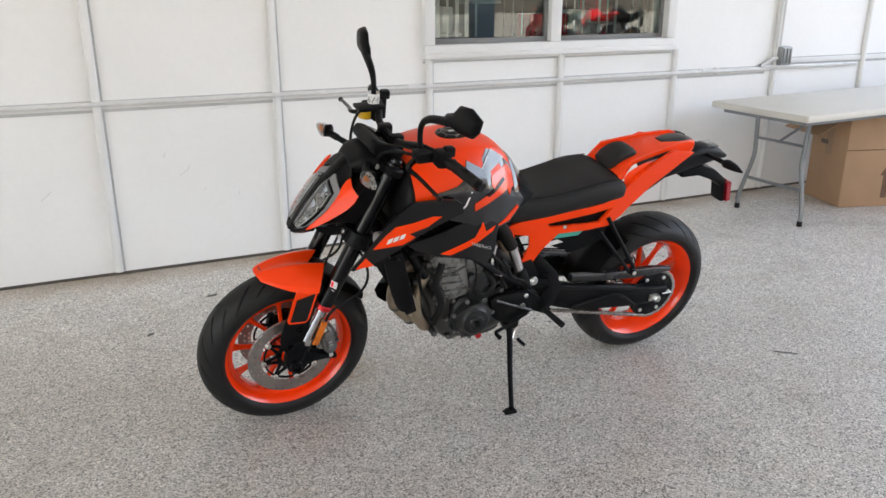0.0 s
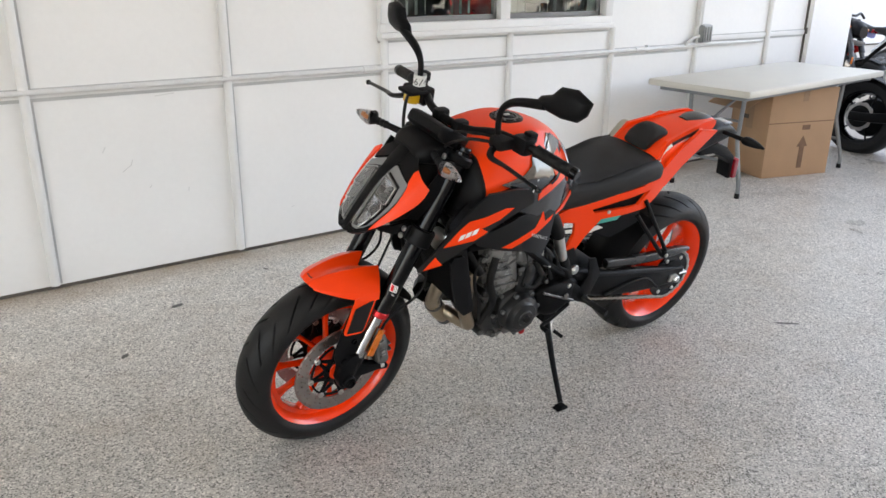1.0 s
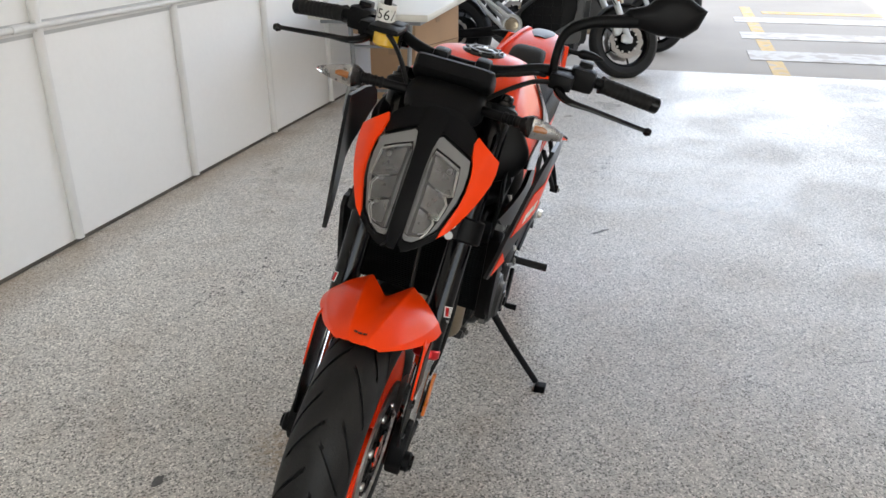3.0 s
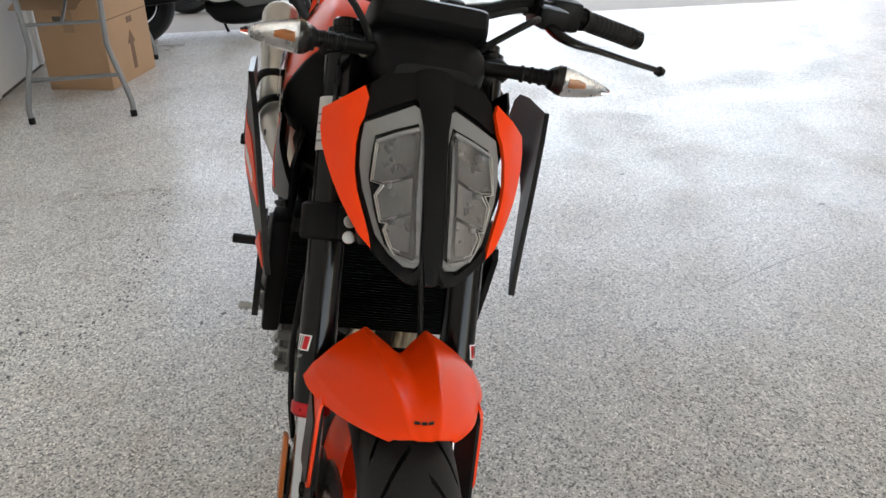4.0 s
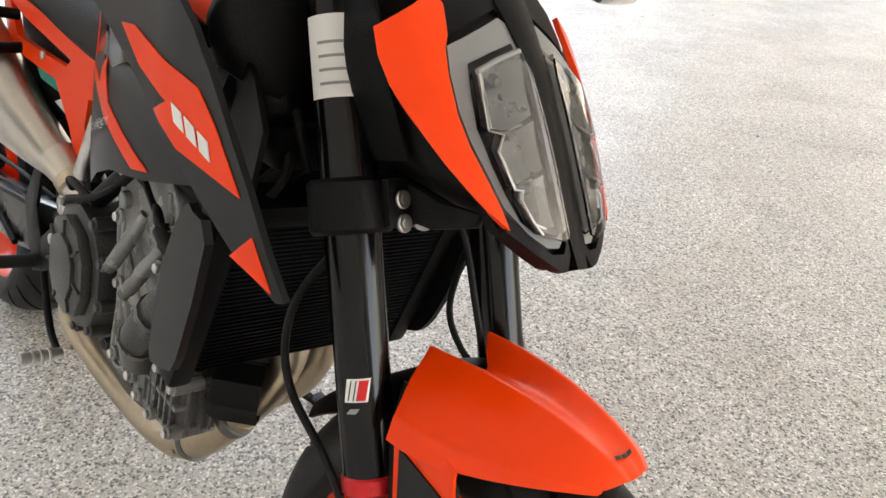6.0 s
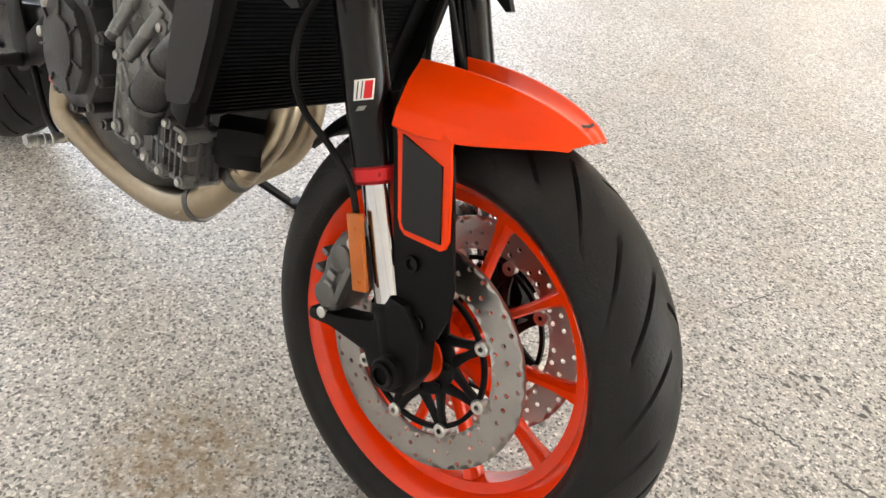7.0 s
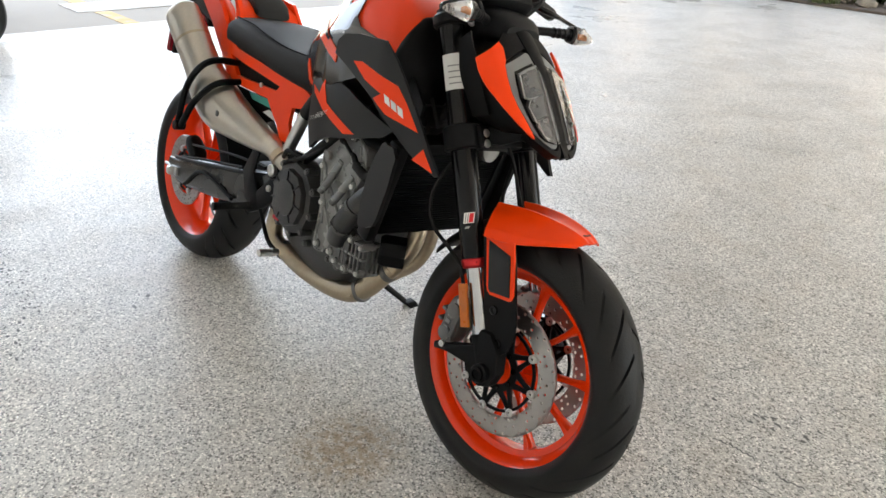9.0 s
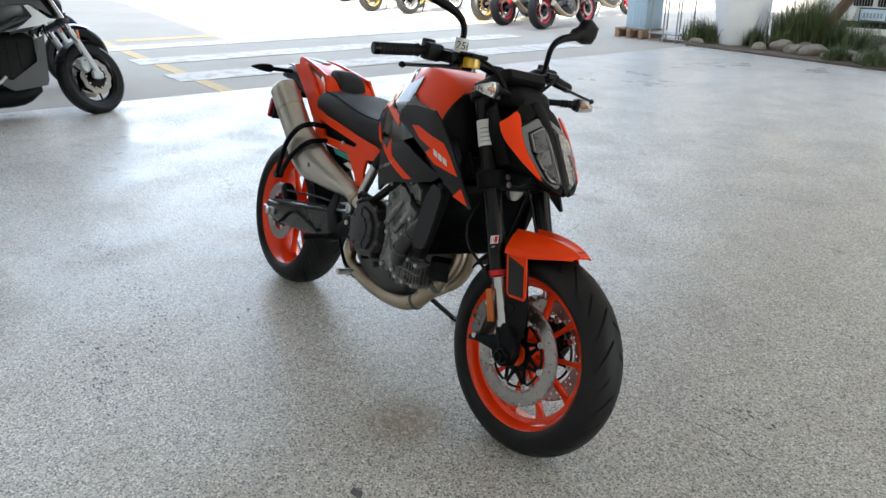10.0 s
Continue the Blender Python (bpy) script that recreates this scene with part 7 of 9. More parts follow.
M_TABLETOP = surface("off-white moulded plastic", (0.62, 0.60, 0.54), 0.42, vary=0.05, scale=5, grain=200, bump=0.2)
M_TABLELEG = surface("grey powder-coated tube", (0.22, 0.23, 0.24), 0.4, metal=0.3, vary=0.1, scale=12)
M_CARD = surface("brown corrugated cardboard", (0.40, 0.25, 0.145), 0.8, vary=0.09, scale=5, grain=90, bump=0.2)
M_TAPE = surface("brown packing tape", (0.30, 0.19, 0.11), 0.3, vary=0.1, scale=10)
M_PRINT = surface("brown carton print", (0.17, 0.10, 0.06), 0.8, vary=0.2, scale=20)

WIN_X0, WIN_X1, WIN_Z0, WIN_Z1 = 1.86, 3.53, 1.135, 2.25
wall = bmesh.new()
for size, centre in (((WIN_X0 + 10.0, 0.15, 3.8), ((WIN_X0 - 10.0) / 2, WALL_Y + 0.075, 1.915)), ((6.60 - WIN_X1, 0.15, 3.8), ((6.60 + WIN_X1) / 2, WALL_Y + 0.075, 1.915)),
                     ((WIN_X1 - WIN_X0, 0.15, WIN_Z0 - 0.015), ((WIN_X0 + WIN_X1) / 2, WALL_Y + 0.075, (WIN_Z0 + 0.015) / 2)), ((WIN_X1 - WIN_X0, 0.15, 3.815 - WIN_Z1), ((WIN_X0 + WIN_X1) / 2, WALL_Y + 0.075, (3.815 + WIN_Z1) / 2))):
    box(size, centre, 0, wall)
wall_north = tagged(part("wall_north", wall, M_WALL, smooth=False), "white painted panel wall with raised seam strips", "wall", kind="structure")
gap = tagged(part("baseboard", box((16.6, 0.14, 0.022), (-1.7, WALL_Y + 0.066, 0.004)), M_DARK, smooth=False), "dark gap strip at the foot of the wall", "baseboard", kind="structure")
for k in range(-9, 7):
    x = 0.038 + 0.8985 * k
    if k in (2, 3, 4):
        spans = ((0.02, 1.06), (2.32, 3.8)) if k != 3 else ((0.02, 1.06), (2.32, 3.8))
    else:
        spans = ((0.02, 3.8),)
    for z0, z1 in spans:
        part("seam_strip", tube([(x, WALL_Y - 0.010, z0), (x, WALL_Y - 0.010, z1)], 0.021, 16, straight=True), M_TRIM, wall_north)
        # grey band set to the right, painting the seam strip's shaded side
        part("seam_shade", box((0.044, 0.004, z1 - z0), (x + 0.010, WALL_Y - 0.0005, (z0 + z1) / 2), 0.001), M_SEAM_GREY, wall_north)
for x0, x1, z in ((-10.0, 4.45, 0.894), (4.62, 5.97, 0.945), (1.80, 3.60, 1.055)):
    part("rail_backing", box((x1 - x0, 0.004, 0.058 if z < 1 else 0.036), ((x0 + x1) / 2, WALL_Y - 0.001, z - 0.004), 0.001), M_SEAM_GREY, wall_north)
    part("seam_rail", box((x1 - x0, 0.014, 0.034 if z < 1 else 0.022), ((x0 + x1) / 2, WALL_Y - 0.006, z), 0.004), M_TRIM, wall_north)
# scuffs on the panels
for x, z, a, w in ((0.42, 0.52, 35, 0.05), (0.445, 0.545, 70, 0.03), (0.52, 0.42, 50, 0.016), (0.70, 0.38, 80, 0.02), (0.63, 0.85, 5, 0.09), (-0.25, 0.46, 40, 0.07), (1.25, 0.20, 20, 0.02), (0.33, 0.62, 60, 0.03)):
    s = box((w, 0.0012, 0.004), (0, 0, 0), 0, m=Matrix.Translation((x, WALL_Y - 0.0006, z)) @ Matrix.Rotation(radians(-a), 4, "Y"))
    part("scuff", s, M_CONDUIT, wall_north, "grey scuff mark")
conduit = thing("conduit", "white painted steel conduit with couplings along the wall", "conduit")
part("pipe", tube([(-10, WALL_Y - 0.024, 0.918), (4.25, WALL_Y - 0.024, 0.900), (4.38, WALL_Y - 0.03, 0.915), (4.475, WALL_Y - 0.03, 0.96), (4.53, WALL_Y - 0.035, 0.968)], 0.0125, 14, 6), M_CONDUIT, conduit)
part("pipe", tube([(4.515, WALL_Y - 0.03, 1.04), (4.515, WALL_Y - 0.03, 2.4), (4.515, WALL_Y - 0.03, 3.8)], 0.0125, 14, 2), M_CONDUIT, conduit)
part("pipe", tube([(4.545, WALL_Y - 0.03, 1.04), (4.545, WALL_Y - 0.03, 2.4), (4.545, WALL_Y - 0.03, 3.8)], 0.010, 14, 2), M_CONDUIT, conduit)
for x in (-1.6, 1.735, 3.9):
    part("coupling", rod((x - 0.045, WALL_Y - 0.024, 0.9035), (x + 0.045, WALL_Y - 0.024, 0.9035), 0.0165, 16), M_CONDUIT, conduit)
    part("clip", box((0.02, 0.03, 0.045), (x + 0.09, WALL_Y - 0.014, 0.9035), 0.003), M_CONDUIT, conduit)
ebox = thing("electrical_box", "grey weatherproof electrical outlet box on the wall", "outlet", pose(4.575, WALL_Y, 0.985))
part("body", box((0.10, 0.06, 0.13), (0, -0.03, 0), 0.008), M_GREYBOX, ebox)
part("cover", box((0.094, 0.014, 0.122), (0, -0.067, 0), 0.005), M_GREYBOX, ebox)
for x in (-0.03, 0.0, 0.03):
    part("cover_ridge", box((0.012, 0.012, 0.10), (x, -0.078, 0), 0.003), M_GREYBOX, ebox)
pillar = slab_with("pilaster", (0.62, 0.05, 3.79), (6.285, WALL_Y - 0.026, 1.91), M_WALL, "flat white corner pilaster", "pilaster", 0.003)
part("edge_gap", box((0.018, 0.012, 3.3), (5.968, WALL_Y - 0.006, 2.34)), M_DARK, pillar, "dark vertical joint")
part("hinge", box((0.03, 0.02, 0.05), (5.968, WALL_Y - 0.015, 0.955), 0.004), M_DARK, pillar)

# window with a dim room behind it
window = tagged(new("window_1"), "two-light white framed window with blinds behind", "window", kind="structure")
for name, size, centre in (("window_sill", (1.80, 0.07, 0.03), (2.695, WALL_Y - 0.022, 1.075)), ("window_apron", (1.79, 0.03, 0.06), (2.695, WALL_Y - 0.012, 1.105)), ("window_head", (1.79, 0.05, 0.07), (2.695, WALL_Y - 0.012, 2.28)),
                           ("window_frame", (0.065, 0.05, 1.13), (1.832, WALL_Y - 0.012, 1.70)), ("window_frame", (0.065, 0.05, 1.13), (3.558, WALL_Y - 0.012, 1.70)), ("mullion", (0.075, 0.05, 1.11), (2.682, WALL_Y + 0.004, 1.69))):
    part(name, box(size, centre, 0.006), M_TRIM, window)
for x0, x1 in ((1.865, 2.645), (2.72, 3.525)):
    for size, centre in (((x1 - x0, 0.03, 0.03), ((x0 + x1) / 2, WALL_Y + 0.035, 1.15)), ((0.024, 0.03, 1.09), (x0 + 0.012, WALL_Y + 0.035, 1.69)), ((0.024, 0.03, 1.09), (x1 - 0.012, WALL_Y + 0.035, 1.69))):
        part("sash_bar", box(size, centre, 0.004), M_BEZEL, window)
    part("pane", box((x1 - x0 - 0.04, 0.005, 1.06), ((x0 + x1) / 2, WALL_Y + 0.04, 1.69)), M_PANE, window, "greenish glass pane")
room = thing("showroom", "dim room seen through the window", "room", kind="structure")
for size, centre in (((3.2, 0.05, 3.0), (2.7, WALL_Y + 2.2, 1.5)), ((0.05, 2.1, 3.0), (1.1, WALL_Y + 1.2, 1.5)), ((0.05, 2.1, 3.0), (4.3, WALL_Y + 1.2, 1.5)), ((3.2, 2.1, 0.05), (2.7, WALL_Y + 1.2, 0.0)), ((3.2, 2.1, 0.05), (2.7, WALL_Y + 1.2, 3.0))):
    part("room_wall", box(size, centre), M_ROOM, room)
blinds = thing("vertical_blind", "grey vertical blind slats half drawn behind the glass", "blind")
rng = random.Random(4)
for k in range(26):
    x = 1.90 + k * 0.064
    if k in (6, 7, 11, 12, 13, 18, 22):
        continue
    part("slat", box((0.05, 0.002, 1.05), (0, 0, 0), 0, m=Matrix.Translation((x, WALL_Y + 0.16, 1.69)) @ Matrix.Rotation(radians(rng.uniform(35, 75)), 4, "Z")), M_BLIND, blinds)
for x, w, z, c in ((2.1, 0.25, 1.25, M_WHITE), (2.45, 0.12, 1.45, M_BLIND), (2.95, 0.3, 1.2, M_RED), (3.2, 0.18, 1.22, M_WHITE), (3.38, 0.12, 1.3, M_RED)):
    crate = thing("display_box", "small boxed goods on a shelf behind the window", "box", pose(x, WALL_Y + 0.6, z))
    part("carton", box((w, 0.2, 0.16), (0, 0, 0), 0.01), c, crate)
    part("shelf", box((w + 0.1, 0.25, 0.02), (0, 0, -0.092), 0.003), M_BLIND, crate)

# ---- folding table and cardboard box by the wall ----
table = thing("folding_table", "off-white plastic folding table on grey tube legs", "table", pose(4.74, 3.955, 0, 0, 0, 3.5))
part("tabletop", box((1.84, 0.76, 0.045), (0, 0, 0.712), 0.016), M_TABLETOP, table, "off-white moulded tabletop")
part("apron", box((1.72, 0.64, 0.03), (0, 0, 0.676), 0.006), M_TABLELEG, table)
for s in (-1, 1):
    x = 0.72 * s
    for y in (-0.26, 0.24):
        leg = part("leg", tube([(x * 0.94, y * 0.80, 0.68), (x * 0.94, y * 0.76, 0.46), (x * 0.945, y * 0.76, 0.37), (x * 0.965, y * 0.90, 0.22), (x * 0.985, y * 1.02, 0.09), (x * 0.985, y * 1.02, 0.02)], 0.0145, 12, 5), M_TABLELEG, table)
        part("foot", rod((x * 0.987, y * 1.02, 0.0), (x * 0.985, y * 1.02, 0.035), 0.017), M_RUBBER, leg)
    part("cross_bar", tube([(x * 0.965, -0.228, 0.225), (x * 0.965, 0.212, 0.225)], 0.011, 10, straight=True), M_TABLELEG, table)
    part("cross_bar", tube([(x * 0.94, -0.198, 0.50), (x * 0.94, 0.184, 0.50)], 0.009, 10, straight=True), M_TABLELEG, table)
    part("brace", tube([(x * 0.935, 0.0, 0.50), (x * 0.35, 0.0, 0.67)], 0.009, 10, straight=True), M_TABLELEG, table)
carton = thing("cardboard_box", "tall brown cardboard box with an open flap under the table", "box", pose(4.99, 3.975, 0, 0, 0, -15.5))
part("carton_body", box((0.60, 0.40, 0.64), (0, 0, 0.32), 0.006), M_CARD, carton)
part("flap", box((0.004, 0.40, 0.26), (0, 0, 0.13), 0.001, m=Matrix.Translation((-0.30, 0, 0.63)) @ Matrix.Rotation(radians(-118), 4, "Y")), M_CARD, carton, "open side flap")
part("edge_seam", box((0.60, 0.002, 0.006), (0, -0.2005, 0.40)), M_PRINT, carton)
part("tape_strip", box((0.05, 0.002, 0.10), (0.0, -0.2012, 0.60), 0.0), M_TAPE, carton, "brown packing tape")
part("tape_strip", box((0.002, 0.07, 0.30), (-0.3012, 0.0, 0.49), 0.0), M_TAPE, carton, "brown packing tape")
part("print_patch", box((0.07, 0.002, 0.035), (0.045, -0.2008, 0.36), 0.0), M_PRINT, carton, "brown printed patch")
part("arrow", plate([(-0.022, 0.06), (0.022, 0.06), (0.022, 0.22), (0.048, 0.22), (0.0, 0.30), (-0.048, 0.22), (-0.022, 0.22)], 0.002, Matrix.Translation((0.03, -0.2008, 0.0))), M_PRINT, carton, "printed up arrow")
part("hand_hole", box((0.003, 0.08, 0.03), (-0.3008, 0.05, 0.42), 0.0), M_DARK, carton, "dark hand hole")

# ---- floor marks ----
M_MARK = surface("dark rubber mark", (0.10, 0.098, 0.095), 0.6, vary=0.4, scale=40)
rng = random.Random(11)


def blot(x, y, wide, deep, turn, material, label, seed):
    r = random.Random(seed)
    outline = []
    for k in range(18):
        a = 2 * math.pi * k / 18
        q = r.uniform(0.72, 1.12)
        outline.append((wide * q * math.cos(a), deep * q * math.sin(a)))
    m = Matrix.Translation((x, y, 0.0006)) @ Matrix.Rotation(radians(turn), 4, "Z") @ Matrix.Rotation(radians(90), 4, "X")
    ob = part("floor_mark", plate([(p.x, p.y) for p in smooth_line([(u, v, 0) for u, v in outline], 3, True)], 0.001, m), material, smooth=False)
    return tagged(ob, label, "floor mark", "marks on the floor")


blot(2.537, 2.339, 0.055, 0.008, -40, M_MARK, "small dark scrape on the concrete floor", 1)
blot(0.584, 3.236, 0.022, 0.014, 0, M_MARK, "small dark spot on the concrete floor", 2)
blot(0.44, 3.98, 0.030, 0.016, 20, M_MARK, "small dark spot on the concrete floor", 3)
blot(0.12, 3.62, 0.020, 0.012, 50, M_MARK, "small dark spot on the concrete floor", 5)
for k in range(26):
    blot(rng.uniform(-1.0, 6.0), rng.uniform(-3.5, 4.2), rng.uniform(0.006, 0.016), rng.uniform(0.004, 0.008), rng.uniform(0, 180), M_MARK, "tiny dark speck on the concrete floor", 40 + k)


def crack(points, wide):
    """A hairline crack with a wandering line."""
    line = [Vector((x, y, 0.0004)) for x, y in points]
    bm = bmesh.new()
    r = random.Random(len(points))
    prev = None
    pts = smooth_line(line, 6)
    for i, p in enumerate(pts):
        w = wide * r.uniform(0.3, 1.0)
        d = (pts[min(i + 1, len(pts) - 1)] - pts[max(i - 1, 0)]).normalized()
        s = Vector((-d.y, d.x, 0))
        j = s * r.uniform(-0.004, 0.004)
        cur = (bm.verts.new(p + j + s * w), bm.verts.new(p + j - s * w))
        if prev:
            bm.faces.new((prev[0], cur[0], cur[1], prev[1]))
        prev = cur
    tagged(part("floor_crack", bm, M_MARK, smooth=False), "hairline crack in the concrete floor", "floor mark", "marks on the floor")


crack([(0.264, 2.211), (0.226, 2.205), (0.200, 2.202), (0.165, 2.202)], 0.0035)
crack([(0.102, 2.210), (0.070, 2.218), (0.027, 2.206)], 0.0035)
crack([(0.127, 2.263), (0.108, 2.264), (0.090, 2.261)], 0.0022)
crack([(0.139, 2.293), (0.10, 2.291), (0.058, 2.283)], 0.0022)
crack([(0.062, 2.074), (0.063, 2.105), (0.060, 2.136)], 0.0014)
crack([(0.42, 1.98), (0.38, 1.86), (0.36, 1.80)], 0.0016)
crack([(3.1, 2.05), (2.95, 1.86), (2.86, 1.65)], 0.002)
crack([(2.3, 0.6), (2.05, 0.3), (1.7, 0.05), (1.2, -0.3)], 0.0014)
crack([(1.62, 1.55), (1.75, 1.25), (1.83, 1.0)], 0.002)



def scrape(points, spread, count, seed):
    """A rough scraped strip: many tiny dark pits scattered along a line."""
    r = random.Random(seed)
    bm = bmesh.new()
    line = smooth_line([Vector((x, y, 0.0005)) for x, y in points], 12)
    for _ in range(count):
        k = r.randrange(len(line) - 1)
        c = line[k].lerp(line[k + 1], r.random()) + Vector((r.gauss(0, spread), r.gauss(0, spread), 0))
        size, turn = r.uniform(0.0015, 0.006), r.uniform(0, math.pi)
        ring = []
        for q in range(6):
            a, w = turn + 2 * math.pi * q / 6, size * r.uniform(0.5, 1.2)
            ring.append(bm.verts.new(c + Vector((w * 1.8 * math.cos(a), w * math.sin(a), 0))))
        bm.faces.new(ring)
    tagged(part("floor_scrape", bm, M_MARK, smooth=False), "rough scraped strip of dark pits in the concrete", "floor mark", "marks on the floor", kind="stuff")


scrape([(3.72, 2.38), (3.50, 2.41), (3.36, 2.45)], 0.012, 26, 5)
scrape([(2.92, 3.37), (2.74, 3.33), (2.45, 3.30), (2.20, 3.32), (1.95, 3.35), (1.72, 3.42)], 0.030, 150, 6)
scrape([(1.9, 3.65), (1.65, 3.60), (1.40, 3.66)], 0.05, 90, 7)
scrape([(0.34, 2.10), (0.20, 2.05), (0.06, 2.00)], 0.03, 26, 8)

# ---- outdoors: painted lines ----
M_YELLOW_LINE = surface("worn yellow road paint", (0.62, 0.42, 0.16), 0.7, vary=0.25, scale=9, second=(0.46, 0.38, 0.27), amount=0.13)
M_WHITE_LINE = surface("worn white road paint", (0.60, 0.575, 0.53), 0.75, vary=0.22, scale=5, second=(0.45, 0.405, 0.35), amount=0.16)


def line_paint(x0, x1, y0, y1, material, label):
    ob = part("road_marking", box((abs(x1 - x0), abs(y1 - y0), 0.004), ((x0 + x1) / 2, (y0 + y1) / 2, -0.018 if material is M_YELLOW_LINE else -0.0145)), material, smooth=False)
    tagged(ob, label, "road marking", "painted lines on the lot", kind="structure")


for x0, x1 in ((6.49, 8.62), (9.12, 11.8)):
    line_paint(x0, x1, 1.12, 1.26, M_YELLOW_LINE, "worn yellow parking bay line")
line_paint(11.0, 11.28, -8.0, 1.0, M_YELLOW_LINE, "worn yellow parking bay line")
for x, w in ((7.555, 0.55), (8.90, 0.50), (10.30, 0.50)):
    line_paint(x - w / 2, x + w / 2, -4.6, 1.40, M_WHITE_LINE, "worn white crossing stripe")

# ---- planting bed beyond the floor ----
M_GRASS = surface("long green grass blades", (0.085, 0.105, 0.036), 0.6, vary=0.45, scale=5)
M_STONE = surface("brown-grey garden rock", (0.21, 0.18, 0.145), 0.85, vary=0.4, scale=9, grain=80, bump=0.8)
M_BARK = surface("dark rough bark", (0.11, 0.075, 0.05), 0.9, vary=0.35, scale=14, grain=60, bump=1.0)
M_POT = surface("white rendered concrete", (0.68, 0.68, 0.67), 0.7, vary=0.08, scale=4, grain=60, bump=0.3)
bed = slab_with("planting_bed", (9.0, 2.6, 0.16), (2.05, -7.22, -0.05), M_SOIL, "dark soil planting bed along the floor edge", "planting bed", 0.02)

def boulder(x, y, r, seed):
    bm = bmesh.new()
    bmesh.ops.create_icosphere(bm, subdivisions=3, radius=1.0)
    q = random.Random(seed)
    sx, sy, sz = r * q.uniform(0.9, 1.4), r * q.uniform(0.7, 1.0), r * q.uniform(0.5, 0.75)
    for v in bm.verts:
        d = 1 + 0.28 * noise.noise(v.co * 1.3 + Vector((seed, 0, 0))) + 0.08 * noise.noise(v.co * 4 + Vector((0, seed, 0)))
        v.co = Vector((v.co.x * sx * d, v.co.y * sy * d, v.co.z * sz * d))
    ob = part("boulder", bm, M_STONE)
    ob.matrix_world = pose(x, y, 0.03 + sz * 0.5, 0, 0, q.uniform(0, 180))
    tagged(ob, "brown-grey rounded rock half sunk in the soil", "rock", "boulders in the planting bed")


for k, (x, y, r) in enumerate(((5.55, -6.25, 0.13), (5.30, -6.45, 0.19), (5.05, -6.30, 0.13), (4.80, -6.35, 0.17), (4.52, -6.25, 0.12), (5.15, -6.75, 0.16), (4.30, -6.40, 0.16), (4.05, -6.25, 0.13), (3.75, -6.3, 0.18), (3.4, -6.2, 0.12), (3.1, -6.35, 0.18), (2.7, -6.25, 0.13), (6.45, -6.05, 0.09))):
    boulder(x, y, r * 0.85, k + 3)


def grass_clump(name, x, y, height, spread, count, seed, label):
    bm = bmesh.new()
    q = random.Random(seed)
    for _ in range(count):
        a, lean = q.uniform(0, 2 * math.pi), q.uniform(0.1, 1.0)
        root = Vector((q.gauss(0, spread * 0.3), q.gauss(0, spread * 0.3), 0))
        d = Vector((math.cos(a), math.sin(a), 0))
        h = height * q.uniform(0.55, 1.1)
        w = q.uniform(0.004, 0.008)
        s = Vector((-d.y, d.x, 0)) * w
        prev = None
        for k in range(5):
            f = k / 4
            c = root + d * (spread * lean * f * f) + Vector((0, 0, h * (f - 0.35 * lean * f * f)))
            cur = (bm.verts.new(c - s * (1 - f * 0.9)), bm.verts.new(c + s * (1 - f * 0.9)))
            if prev:
                bm.faces.new((prev[0], prev[1], cur[1], cur[0]))
            prev = cur
    holder = thing(name, label, "grass", pose(x, y, 0.03), "grasses in the planting bed")
    tagged(part("grass_tuft", bm, M_GRASS, holder, smooth=False), kind="stuff")


for k, (x, y, h, s) in enumerate(((6.62, -6.30, 0.42, 0.32), (6.40, -6.40, 0.38, 0.3), (5.55, -6.80, 0.70, 0.34), (5.20, -7.1, 0.85, 0.36), (5.45, -7.2, 0.80, 0.34), (3.70, -6.55, 0.34, 0.36), (3.55, -6.85, 0.5, 0.4), (3.0, -6.7, 0.5, 0.42), (2.4, -6.8, 0.6, 0.4), (5.85, -6.55, 0.3, 0.25), (4.35, -6.15, 0.20, 0.22), (3.85, -6.1, 0.24, 0.26), (5.30, -6.9, 0.95, 0.4), (4.9, -7.0, 0.7, 0.4), (4.4, -6.8, 0.5, 0.4))):
    grass_clump("grass_clump", x, y, h, s, 420, 20 + k, "arching clump of long green grass")
tree = thing("tree", "dark leaning tree trunk rising from the planting bed", "tree", pose(5.25, -7.0, 0))
part("trunk", tube([(0, 0, 0), (-0.12, 0, 0.22), (-0.30, -0.02, 0.48), (-0.55, -0.05, 0.95), (-0.72, -0.1, 1.7), (-0.80, -0.1, 2.6)], [0.10, 0.085, 0.078, 0.075, 0.07, 0.06, 0.05], 12, 5), M_BARK, tree)
for tx, ty in ((-1.5, 0.3), (-0.2, -0.5), (-0.9, 0.6)):
    part("limb", tube([(-0.75, -0.1, 2.1), ((tx - 0.75) / 2, ty / 2, 2.7), (tx, ty, 3.3)], [0.04, 0.03, 0.015], 8, 4), M_BARK, tree)
leaves = bmesh.new()
q = random.Random(5)
for _ in range(2600):
    c = Vector((-0.8 + q.gauss(0, 0.7), -0.1 + q.gauss(0, 0.6), 3.3 + q.gauss(0, 0.4)))
    d = Vector((q.gauss(0, 1), q.gauss(0, 1), q.gauss(0, 1))).normalized() * 0.05
    s = d.orthogonal().normalized() * 0.018
    leaves.faces.new([leaves.verts.new(p) for p in (c - d, c + s, c + d, c - s)])
tagged(part("crown", leaves, M_GRASS, tree, smooth=False), kind="stuff")
pot = thing("planter", "tall tapered white concrete planter at the floor corner", "planter", pose(6.13, -6.50, 0))
part("planter_body", lathe([(0.0001, 0), (0.21, 0), (0.22, 0.02), (0.36, 0.72), (0.38, 0.95), (0.38, 1.0), (0.345, 1.0), (0.33, 0.93), (0.0001, 0.90)], 40, m=Matrix.Rotation(radians(90), 4, "X")), M_POT, pot)
